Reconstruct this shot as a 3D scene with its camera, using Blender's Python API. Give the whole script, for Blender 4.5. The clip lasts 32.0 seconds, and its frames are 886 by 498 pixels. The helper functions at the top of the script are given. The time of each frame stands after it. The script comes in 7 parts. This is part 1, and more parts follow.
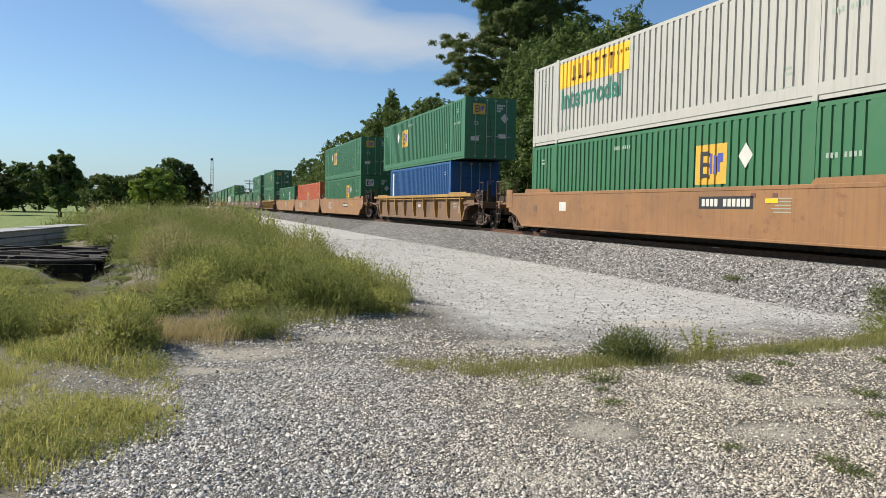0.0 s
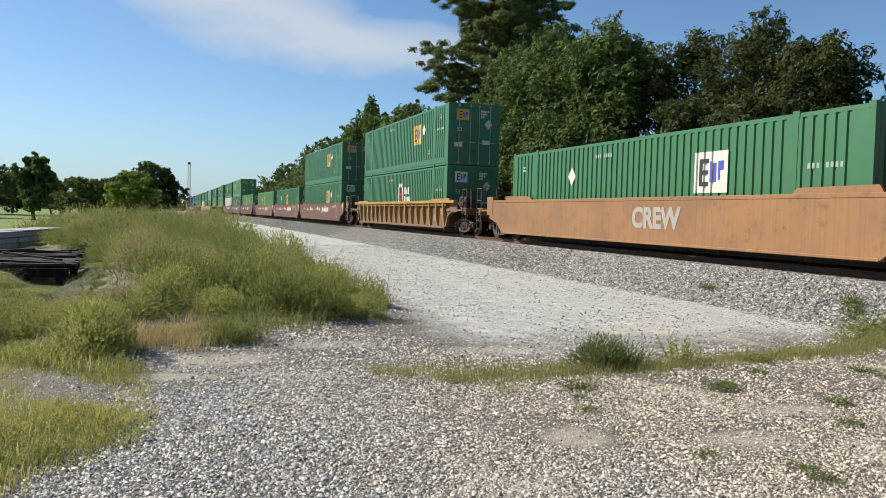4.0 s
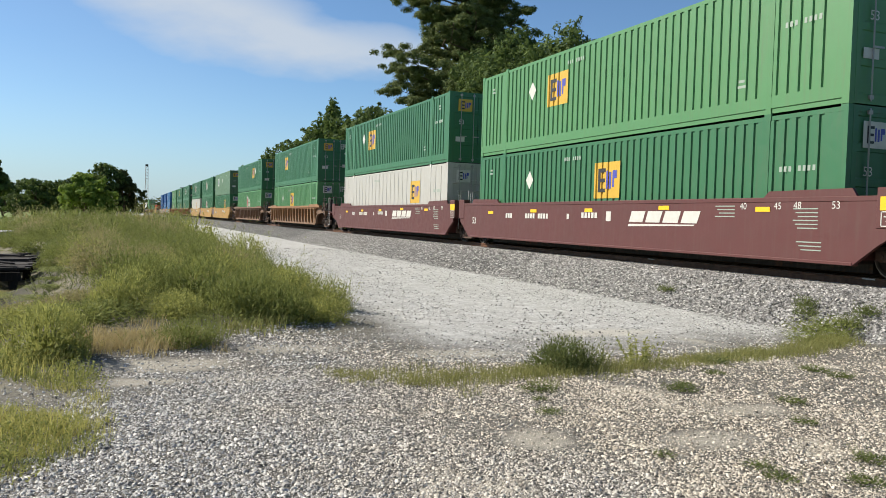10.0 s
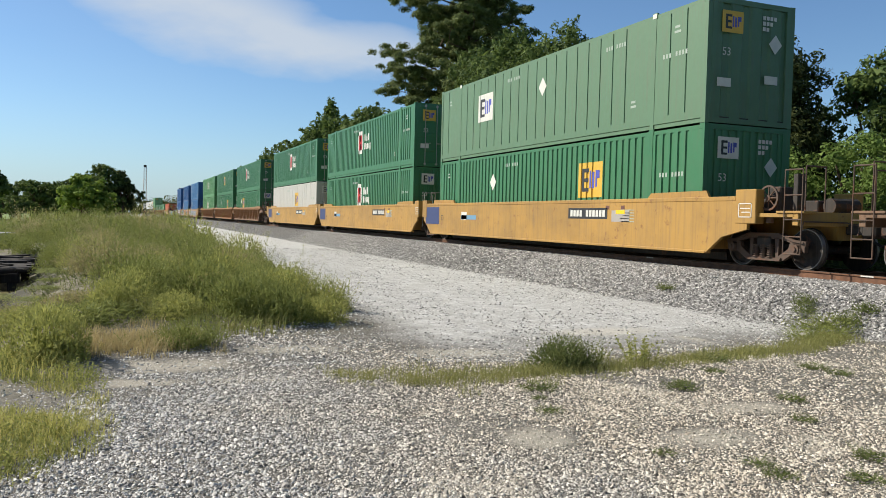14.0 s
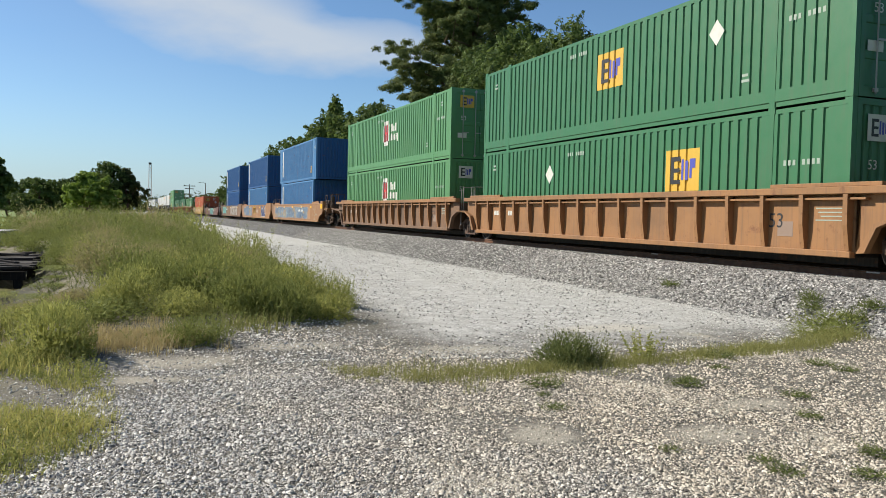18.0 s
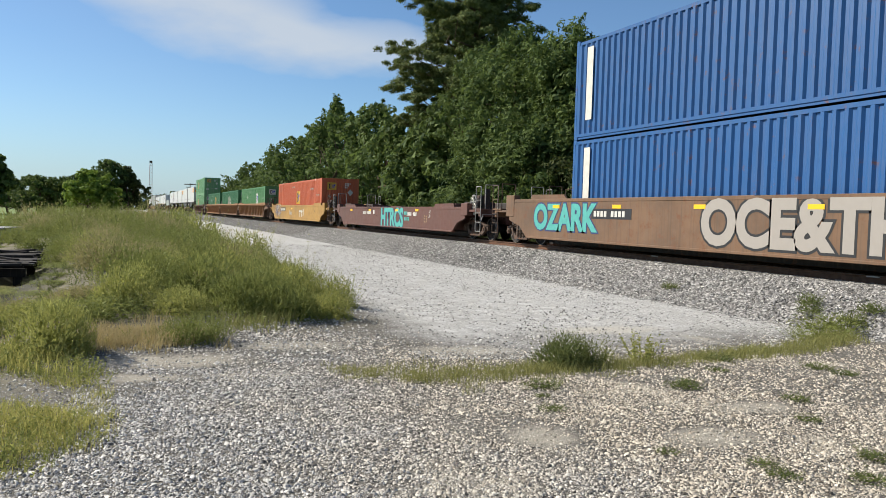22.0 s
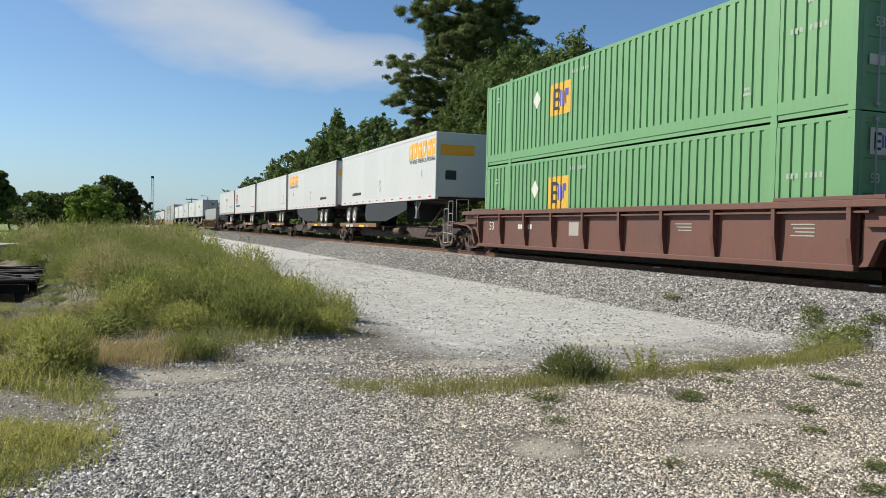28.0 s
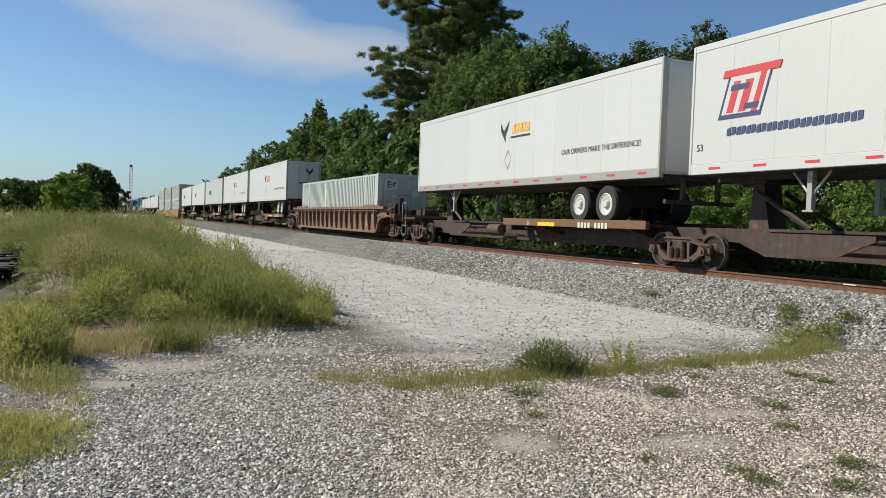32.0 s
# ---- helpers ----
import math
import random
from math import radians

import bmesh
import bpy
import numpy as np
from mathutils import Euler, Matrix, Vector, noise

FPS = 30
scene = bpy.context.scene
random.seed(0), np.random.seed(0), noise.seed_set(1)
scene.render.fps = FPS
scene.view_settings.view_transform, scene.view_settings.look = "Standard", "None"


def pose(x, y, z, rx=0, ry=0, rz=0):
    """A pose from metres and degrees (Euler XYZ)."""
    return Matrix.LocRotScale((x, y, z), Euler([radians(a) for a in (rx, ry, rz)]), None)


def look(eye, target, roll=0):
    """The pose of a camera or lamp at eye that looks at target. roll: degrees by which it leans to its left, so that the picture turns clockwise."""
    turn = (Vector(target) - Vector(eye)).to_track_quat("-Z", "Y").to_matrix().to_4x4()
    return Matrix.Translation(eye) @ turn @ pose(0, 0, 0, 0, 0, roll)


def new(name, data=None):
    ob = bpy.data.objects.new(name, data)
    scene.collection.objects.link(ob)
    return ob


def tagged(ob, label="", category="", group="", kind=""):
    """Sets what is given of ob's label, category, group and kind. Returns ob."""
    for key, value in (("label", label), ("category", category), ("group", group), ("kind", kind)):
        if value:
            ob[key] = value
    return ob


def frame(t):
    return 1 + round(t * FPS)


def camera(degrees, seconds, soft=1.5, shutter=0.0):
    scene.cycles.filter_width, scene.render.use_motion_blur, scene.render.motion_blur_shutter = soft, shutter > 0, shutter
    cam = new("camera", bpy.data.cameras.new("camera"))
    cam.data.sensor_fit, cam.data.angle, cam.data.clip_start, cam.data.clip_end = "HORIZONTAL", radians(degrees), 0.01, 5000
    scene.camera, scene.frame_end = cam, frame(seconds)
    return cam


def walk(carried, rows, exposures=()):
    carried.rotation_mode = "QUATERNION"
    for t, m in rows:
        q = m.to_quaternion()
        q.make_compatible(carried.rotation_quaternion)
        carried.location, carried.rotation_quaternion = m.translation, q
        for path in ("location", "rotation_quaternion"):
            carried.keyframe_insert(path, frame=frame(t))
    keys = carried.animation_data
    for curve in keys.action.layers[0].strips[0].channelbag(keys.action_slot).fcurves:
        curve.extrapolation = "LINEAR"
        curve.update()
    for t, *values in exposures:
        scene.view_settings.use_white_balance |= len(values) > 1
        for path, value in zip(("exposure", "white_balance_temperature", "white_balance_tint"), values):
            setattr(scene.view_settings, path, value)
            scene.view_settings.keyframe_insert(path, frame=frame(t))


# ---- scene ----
# Plan: x across the line, y along it (far is +y), z up from the gravel; the train runs towards -y.
EYE = Vector((0.0, 0.0, 1.6))
XC = 13.73          # centre of the track
ZR = 0.735          # top of the rails
cam = camera(58.3, 32.0, soft=0.6)


def aim(yaw, pitch, roll):
    """The camera's pose: degrees to the right of +y, upwards, and the lean to its left."""
    a, b = radians(yaw), radians(pitch)
    return look(EYE, EYE + Vector((math.sin(a) * math.cos(b), math.cos(a) * math.cos(b), math.sin(b))), roll)


TURNS = """
0.0 17.911 -2.941 1.052
0.5 17.992 -2.914 1.012
1.0 18.174 -2.836 1.065
1.5 18.299 -2.643 1.199
2.0 18.410 -2.431 1.360
2.5 18.589 -2.323 1.497
3.0 18.830 -2.314 1.539
3.5 19.166 -2.385 1.580
5.5 20.144 -2.555 1.472
6.0 20.401 -2.652 1.446
6.5 20.638 -2.748 1.446
7.0 20.919 -2.822 1.532
7.5 21.232 -2.874 1.639
8.0 21.491 -2.853 1.691
8.5 21.727 -2.734 1.744
9.0 21.914 -2.537 1.750
9.5 22.070 -2.325 1.705
10.0 22.189 -2.132 1.654
10.5 22.287 -1.999 1.592
11.0 22.316 -1.940 1.487
12.0 22.332 -1.966 1.353
13.0 22.311 -2.083 1.315
14.0 22.271 -2.164 1.381
14.5 22.192 -2.213 1.450
16.5 21.906 -2.433 1.310
17.0 21.925 -2.415 1.271
18.0 21.944 -2.412 1.263
19.0 21.949 -2.521 1.414
19.5 21.991 -2.646 1.549
20.0 22.007 -2.758 1.640
20.5 22.003 -2.795 1.777
21.0 21.968 -2.737 1.791
21.5 21.944 -2.609 1.779
22.0 21.939 -2.366 1.742
22.5 21.952 -2.073 1.601
23.0 22.006 -1.746 1.454
23.5 22.055 -1.459 1.323
24.0 22.077 -1.328 1.180
24.5 22.092 -1.314 1.086
25.0 22.071 -1.349 1.128
25.5 21.930 -1.356 1.148
27.5 21.502 -1.344 1.156
28.0 21.799 -1.445 1.257
28.5 22.124 -1.532 1.449
29.0 22.465 -1.625 1.651
29.5 22.747 -1.748 1.811
30.0 22.929 -1.888 1.921
30.5 23.019 -1.962 1.935
31.0 23.101 -1.999 1.944
32.0 23.222 -1.874 2.074
"""
PATH = [(r[0], aim(*r[1:])) for r in (tuple(map(float, line.split())) for line in TURNS.strip().splitlines())]
walk(cam, PATH, [(0, 0.40), (1, 0.48), (3, 0.48), (6, 0.46), (13, 0.48), (20, 0.42), (23, 0.46), (25, 0.42), (28, 0.34), (30, 0.28), (32, 0.24)])

# way of the train: seconds and metres run
RUN = [(0, 0.0), (2, 43.2), (4, 86.2), (6, 129.24), (8, 172.04), (10, 214.7), (12, 257.22), (14, 300.07), (17, 363.7),
       (18, 385.1), (19, 406.7), (21, 449.7), (23, 492.3), (25, 535.0), (28, 598.6), (30, 641.3), (32, 684.03)]

# ---- light ----
SUN_DIR = Vector((-0.80, 0.62, 0.76)).normalized()
world = bpy.data.worlds.new("sky")
scene.world = world
world.use_nodes = True


def build_sky():
    nt = world.node_tree
    n, l = nt.nodes, nt.links
    bg = n["Background"]
    sky = n.new("ShaderNodeTexSky")
    sky.sky_type, sky.sun_disc = "NISHITA", False
    sky.sun_elevation = math.asin(SUN_DIR.z)
    sky.sun_rotation = math.atan2(SUN_DIR.x, SUN_DIR.y)
    sky.air_density, sky.dust_density, sky.ozone_density = 1.0, 0.05, 2.0
    co = n.new("ShaderNodeTexCoord")
    # a streak of thin cloud: a band round a tilted great circle, broken by noise
    sep = n.new("ShaderNodeSeparateXYZ")
    l.new(co.outputs["Generated"], sep.inputs[0])

    def m(op, a, b, c=None):
        q = n.new("ShaderNodeMath")
        q.operation = op
        for i, v in enumerate((a, b, c)):
            if v is None:
                continue
            if isinstance(v, (int, float)):
                q.inputs[i].default_value = v
            else:
                l.new(v, q.inputs[i])
        return q.outputs[0]

    noi = n.new("ShaderNodeTexNoise")
    noi.inputs["Scale"].default_value, noi.inputs["Detail"].default_value = 5.0, 7.0
    mp = n.new("ShaderNodeMapping")
    mp.inputs["Scale"].default_value = (1.0, 1.0, 2.6)
    mp.inputs["Rotation"].default_value = (0.0, 0.5, 0.4)
    l.new(co.outputs["Generated"], mp.inputs[0])
    l.new(mp.outputs[0], noi.inputs["Vector"])
    # slant of the streak: its height falls to the right along the line of sight
    y = m("MAXIMUM", sep.outputs[1], 0.05)
    a = m("DIVIDE", sep.outputs[0], y)
    h = m("DIVIDE", sep.outputs[2], y)
    bend = m("SUBTRACT", a, CLOUD[0])
    line = m("MULTIPLY_ADD", m("MULTIPLY", bend, bend), CLOUD[2], CLOUD[1])
    off = m("SUBTRACT", h, line)
    wob = m("MULTIPLY_ADD", noi.outputs["Fac"], 0.10, -0.05)
    off = m("ADD", off, wob)
    wid = m("MAXIMUM", m("MULTIPLY_ADD", a, -0.16, 0.088), 0.024)
    q = m("DIVIDE", off, wid)
    band = m("SUBTRACT", 1.0, m("MULTIPLY", q, q))
    band = m("MAXIMUM", band, 0.0)
    cut = m("MULTIPLY", m("SUBTRACT", 0.47, a), 8.0)
    cut = m("MINIMUM", m("MAXIMUM", cut, 0.0), 1.0)
    fac = m("MULTIPLY", m("MULTIPLY", band, cut), m("MULTIPLY_ADD", noi.outputs["Fac"], 1.75, 0.0))
    # haze veil, thicker to the left of the line
    veil = m("MULTIPLY", m("MINIMUM", m("MAXIMUM", m("MULTIPLY_ADD", a, -1.6, 0.42), 0.0), 1.0), m("MULTIPLY_ADD", noi.outputs["Fac"], 0.26, 0.0))
    fac = m("MINIMUM", m("ADD", fac, veil), 0.85)
    mix = n.new("ShaderNodeMix")
    mix.data_type = "RGBA"
    l.new(fac, mix.inputs["Factor"])
    clear = n.new("ShaderNodeMix")
    clear.data_type, clear.blend_type = "RGBA", "MULTIPLY"
    clear.inputs["Factor"].default_value = 1.0
    l.new(sky.outputs[0], clear.inputs["A"])
    # deeper blue overhead, paler towards the horizon
    deep = n.new("ShaderNodeMix")
    deep.data_type = "RGBA"
    l.new(m("MINIMUM", m("MAXIMUM", m("MULTIPLY_ADD", sep.outputs[2], 2.2, -0.66), 0.0), 1.0), deep.inputs["Factor"])
    deep.inputs["A"].default_value = (1.36, 1.66, 1.96, 1)
    deep.inputs["B"].default_value = (0.88, 1.02, 1.16, 1)
    l.new(deep.outputs["Result"], clear.inputs["B"])
    l.new(clear.outputs["Result"], mix.inputs["A"])
    mix.inputs["B"].default_value = (10.0, 11.0, 12.2, 1)
    # pale blue haze low over the horizon
    low = m("MAXIMUM", m("MULTIPLY_ADD", sep.outputs[2], -7.0, 1.0), 0.0)
    low = m("MULTIPLY", m("MULTIPLY", low, low), 0.80)
    haze = n.new("ShaderNodeMix")
    haze.data_type = "RGBA"
    l.new(low, haze.inputs["Factor"])
    l.new(mix.outputs["Result"], haze.inputs["A"])
    haze.inputs["B"].default_value = (5.8, 7.9, 10.1, 1)
    l.new(haze.outputs["Result"], bg.inputs[0])
    bg.inputs[1].default_value = 0.0445


CLOUD = (0.30, 0.206, 0.95)
build_sky()
sun = new("sun", bpy.data.lights.new("sun", "SUN"))
sun.data.energy, sun.data.angle, sun.data.color = 5.0, radians(0.53), (1.0, 0.93, 0.80)
sun.matrix_world = look(SUN_DIR * 50, (0, 0, 0))

# ---- mesh tools ----


class Form:
    """Collects corners and faces of one mesh."""

    def __init__(self):
        self.v, self.f = [], []

    def add(self, verts, faces):
        k = len(self.v)
        self.v += [tuple(p) for p in verts]
        self.f += [tuple(i + k for i in q) for q in faces]
        return self

    def box(self, x0, x1, y0, y1, z0, z1, c=0.0):
        if c <= 0:
            v = [(x, y, z) for x in (x0, x1) for y in (y0, y1) for z in (z0, z1)]
            return self.add(v, [(0, 1, 3, 2), (4, 6, 7, 5), (0, 4, 5, 1), (2, 3, 7, 6), (0, 2, 6, 4), (1, 5, 7, 3)])
        v, idx = [], {}
        lo, hi = (x0, y0, z0), (x1, y1, z1)
        for i in range(8):
            s = [(i >> k) & 1 for k in range(3)]
            for ax in range(3):
                p = [hi[k] - c if s[k] else lo[k] + c for k in range(3)]
                p[ax] = hi[ax] if s[ax] else lo[ax]
                idx[i, ax] = len(v)
                v.append(p)
        f = []
        for ax in range(3):
            b, d = (ax + 1) % 3, (ax + 2) % 3
            for s in (0, 1):
                ring = [(s << ax) | (p << b) | (q << d) for p, q in ((0, 0), (1, 0), (1, 1), (0, 1))]
                q = [idx[i, ax] for i in ring]
                f.append(q if s else q[::-1])
            for p in (0, 1):
                for q in (0, 1):
                    i0 = (p << b) | (q << d)
                    i1 = i0 | (1 << ax)
                    e = [idx[i0, b], idx[i1, b], idx[i1, d], idx[i0, d]]
                    f.append(e if (p ^ q) else e[::-1])
        for i in range(8):
            t = [idx[i, 0], idx[i, 1], idx[i, 2]]
            f.append(t if (bin(i).count("1") % 2) else t[::-1])
        return self.add(v, f)

    def slab(self, outline, axis, a, b):
        """An outline of two coordinates (counter-clockwise), drawn out along an axis from a to b."""
        n = len(outline)

        def at(p, w):
            q = list(p)
            q.insert(axis, w)
            return q
        v = [at(p, a) for p in outline] + [at(p, b) for p in outline]
        f = [tuple(range(n))[::-1], tuple(range(n, 2 * n))] + [(i, (i + 1) % n, n + (i + 1) % n, n + i) for i in range(n)]
        if axis == 1:
            f = [q[::-1] for q in f]
        return self.add(v, f)

    def rod(self, p, q, r, n=8, r2=None):
        p, q = Vector(p), Vector(q)
        d = (q - p).normalized()
        s = d.orthogonal().normalized()
        t = d.cross(s)
        r2 = r if r2 is None else r2
        v = []
        for w, e in ((p, r), (q, r2)):
            for i in range(n):
                a = 2 * math.pi * i / n
                v.append(w + (s * math.cos(a) + t * math.sin(a)) * e)
        f = [tuple(range(n))[::-1], tuple(range(n, 2 * n))] + [(i, (i + 1) % n, n + (i + 1) % n, n + i) for i in range(n)]
        return self.add(v, f)

    def pipe(self, pts, r, n=6):
        for p, q in zip(pts, pts[1:]):
            self.rod(p, q, r, n)
        return self

    def lathe(self, centre, axis, rings, n=20, caps=True):
        """Rings of (distance along the axis, radius) turned round it."""
        c = Vector(centre)
        d = Vector(axis).normalized()
        s = d.orthogonal().normalized()
        t = d.cross(s)
        v, f = [], []
        for w, r in rings:
            for i in range(n):
                a = 2 * math.pi * i / n
                v.append(c + d * w + (s * math.cos(a) + t * math.sin(a)) * r)
        for k in range(len(rings) - 1):
            for i in range(n):
                j = (i + 1) % n
                f.append((k * n + i, k * n + j, (k + 1) * n + j, (k + 1) * n + i))
        if caps:
            f.append(tuple(range(n))[::-1])
            f.append(tuple(range((len(rings) - 1) * n, len(rings) * n)))
        return self.add(v, f)

    def ring(self, x0, x1, z0, z1, w, y0, y1):
        """A rectangular frame of one piece in the x-z plane."""
        a = [(x0, z0), (x1, z0), (x1, z1), (x0, z1)]
        b = [(x0 + w, z0 + w), (x1 - w, z0 + w), (x1 - w, z1 - w), (x0 + w, z1 - w)]
        v = [(x, y, z) for y in (y0, y1) for q in (a, b) for x, z in q]
        f = []
        for i in range(4):
            j = (i + 1) % 4
            f += [(i, j, 4 + j, 4 + i), (8 + j, 8 + i, 12 + i, 12 + j), (j, i, 8 + i, 8 + j), (4 + i, 4 + j, 12 + j, 12 + i)]
        return self.add(v, f)

    def sheet(self, x, y0, y1, z0, z1):
        """A thin plate that faces -x, 3 mm thick."""
        return self.box(x, x + 0.003, y0, y1, z0, z1)

    def mesh(self, name):
        me = bpy.data.meshes.new(name)
        me.from_pydata(self.v, [], self.f)
        me.update()
        return me


MESHES = {}


def part(name, form, material, parent=None, label="", key=None, m=None):
    """Links a form as one mesh object, under a thing or part where one is given; a key shares the mesh."""
    if key is not None:
        k = (key, material.name)
        if k not in MESHES:
            MESHES[k] = (form() if callable(form) else form).mesh(name)
            MESHES[k].materials.append(material)
        me = MESHES[k]
    else:
        me = (form() if callable(form) else form).mesh(name)
        me.materials.append(material)
    ob = new(name, me)
    ob.parent = parent
    if m is not None:
        ob.matrix_basis = m
    if label:
        ob["label"] = label
    return ob


def cloud_mesh(name, verts, faces, material, attr=None):
    """A big mesh from arrays of corners and of triangles or quads."""
    me = bpy.data.meshes.new(name)
    verts, faces = np.asarray(verts, np.float32), np.asarray(faces, np.int32)
    k = faces.shape[1]
    me.vertices.add(len(verts))
    me.vertices.foreach_set("co", verts.ravel())
    me.loops.add(faces.size)
    me.loops.foreach_set("vertex_index", faces.ravel())
    me.polygons.add(len(faces))
    me.polygons.foreach_set("loop_start", np.arange(0, faces.size, k, dtype=np.int32))
    me.update(calc_edges=True)
    me.materials.append(material)
    return me


# ---- materials ----


class Mat:
    """A node material under construction."""

    def __init__(self, name, rough=0.6, metal=0.0):
        self.m = bpy.data.materials.new(name)
        self.m.use_nodes = True
        self.n, self.l = self.m.node_tree.nodes, self.m.node_tree.links
        self.b = self.n["Principled BSDF"]
        self.b.inputs["Roughness"].default_value = rough
        self.b.inputs["Metallic"].default_value = metal
        self.co = self.n.new("ShaderNodeTexCoord")

    def noise(self, scale, detail=4.0, stretch=None, rough=0.55, world=False):
        t = self.n.new("ShaderNodeTexNoise")
        t.inputs["Scale"].default_value, t.inputs["Detail"].default_value = scale, detail
        t.inputs["Roughness"].default_value = rough
        src = self.co.outputs["Object"]
        if world:
            g = self.n.new("ShaderNodeNewGeometry")
            src = g.outputs["Position"]
        if stretch:
            mp = self.n.new("ShaderNodeMapping")
            mp.inputs["Scale"].default_value = stretch
            self.l.new(src, mp.inputs[0])
            src = mp.outputs[0]
        self.l.new(src, t.inputs["Vector"])
        return t.outputs["Fac"]

    def voronoi(self, scale, out="Color", feature="F1", world=True):
        t = self.n.new("ShaderNodeTexVoronoi")
        t.feature = feature
        t.inputs["Scale"].default_value = scale
        g = self.n.new("ShaderNodeNewGeometry")
        self.l.new(g.outputs["Position"], t.inputs["Vector"])
        return t.outputs[out]

    def ramp(self, fac, stops):
        r = self.n.new("ShaderNodeValToRGB")
        e = r.color_ramp.elements
        while len(e) < len(stops):
            e.new(0.5)
        for q, (p, c) in zip(e, stops):
            q.position = p
            q.color = (*c, 1) if len(c) == 3 else c
        self.l.new(fac, r.inputs[0])
        return r.outputs[0]

    def mix(self, fac, a, b, mode="MIX"):
        x = self.n.new("ShaderNodeMix")
        x.data_type, x.blend_type = "RGBA", mode
        for s, v in (("Factor", fac), ("A", a), ("B", b)):
            if isinstance(v, (int, float)):
                x.inputs[s].default_value = v
            elif isinstance(v, tuple):
                x.inputs[s].default_value = (*v, 1)
            else:
                self.l.new(v, x.inputs[s])
        return x.outputs["Result"]

    def math(self, op, a, b=0.0, c=0.0, clamp=False):
        q = self.n.new("ShaderNodeMath")
        q.operation, q.use_clamp = op, clamp
        for i, v in enumerate((a, b, c)):
            if isinstance(v, (int, float)):
                q.inputs[i].default_value = v
            else:
                self.l.new(v, q.inputs[i])
        return q.outputs[0]

    def pos(self, world=True):
        s = self.n.new("ShaderNodeSeparateXYZ")
        if world:
            self.l.new(self.n.new("ShaderNodeNewGeometry").outputs["Position"], s.inputs[0])
        else:
            self.l.new(self.co.outputs["Object"], s.inputs[0])
        return s.outputs

    def rand(self):
        return self.n.new("ShaderNodeObjectInfo").outputs["Random"]

    def island(self):
        return self.n.new("ShaderNodeNewGeometry").outputs["Random Per Island"]

    def bump(self, height, strength=0.3, distance=0.02):
        q = self.n.new("ShaderNodeBump")
        q.inputs["Strength"].default_value, q.inputs["Distance"].default_value = strength, distance
        self.l.new(height, q.inputs["Height"])
        self.l.new(q.outputs[0], self.b.inputs["Normal"])
        return self

    def colour(self, c):
        if isinstance(c, tuple):
            self.b.inputs["Base Color"].default_value = (*c, 1)
        else:
            self.l.new(c, self.b.inputs["Base Color"])
        return self

    def rough(self, c):
        self.l.new(c, self.b.inputs["Roughness"])
        return self


def shade(c, k):
    return tuple(min(1.0, v * k) for v in c)


def paint(name, c, rough=0.42, dirt=0.35, dirt_c=(0.13, 0.10, 0.075), rust=0.0, fade=0.12, stain=0.0):
    """Sprayed paint: faded patches, streaks of grime that run down, specks of rust."""
    m = Mat(name, rough)
    fine = m.noise(5.0, 5.0)
    big = m.noise(0.6, 3.0)
    col = m.mix(m.math("MULTIPLY", big, fade * 2, clamp=True), c, shade(c, 1.35))
    col = m.mix(m.math("MULTIPLY", fine, 0.25), col, shade(c, 0.75))
    run = m.noise(2.2, 6.0, (5.0, 5.0, 0.35))
    col = m.mix(m.ramp(run, [(0.5, (0, 0, 0)), (0.8, (dirt, dirt, dirt))]), col, dirt_c)
    if stain > 0:
        # soaked-in grime in patches and from the top edge down
        blot = m.noise(1.1, 5.0, (1.0, 0.6, 0.8))
        col = m.mix(m.ramp(blot, [(0.42, (0, 0, 0)), (0.68, (stain, stain, stain))]), col, (0.055, 0.042, 0.035))
        drip = m.noise(3.0, 3.0, (6.0, 6.0, 0.12))
        col = m.mix(m.ramp(drip, [(0.52, (0, 0, 0)), (0.70, (stain * 0.7, stain * 0.7, stain * 0.7))]), col, (0.075, 0.050, 0.035))
    if rust > 0:
        rn = m.noise(3.5, 8.0, None, 0.7)
        col = m.mix(m.ramp(rn, [(0.62 - 0.2 * rust, (0, 0, 0)), (0.72, (1, 1, 1))]), col, (0.16, 0.06, 0.025))
    col = m.mix(m.math("MULTIPLY", m.rand(), 0.18), col, shade(c, 0.6))
    m.colour(col)
    m.rough(m.math("MULTIPLY_ADD", fine, 0.3, rough - 0.1))
    m.bump(m.noise(14.0, 3.0), 0.08, 0.01)
    return m.m


def plain(name, c, rough=0.5, metal=0.0, var=0.2):
    m = Mat(name, rough, metal)
    m.colour(m.mix(m.math("MULTIPLY", m.noise(6.0, 5.0), var * 2), shade(c, 1.1), shade(c, 1 - var)))
    return m.m


GREEN = paint("green_box_paint", (0.034, 0.148, 0.062), 0.40, 0.28, fade=0.2)
GREEN_FADED = paint("faded_green_paint", (0.085, 0.17, 0.095), 0.5, 0.35)
GREEN_BRIGHT = paint("fresh_green_paint", (0.135, 0.305, 0.140), 0.42, 0.22, fade=0.2)
GREEN_LIGHT = paint("bright_green_paint", (0.078, 0.225, 0.085), 0.42, 0.28, fade=0.2)
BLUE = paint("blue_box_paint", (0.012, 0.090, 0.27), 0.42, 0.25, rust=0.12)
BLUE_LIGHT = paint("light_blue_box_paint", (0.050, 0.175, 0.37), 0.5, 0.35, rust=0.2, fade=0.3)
ORANGE = paint("orange_box_paint", (0.49, 0.112, 0.043), 0.45, 0.22)
WHITE_BOX = paint("white_box_paint", (0.45, 0.44, 0.405), 0.45, 0.35, (0.22, 0.19, 0.15))
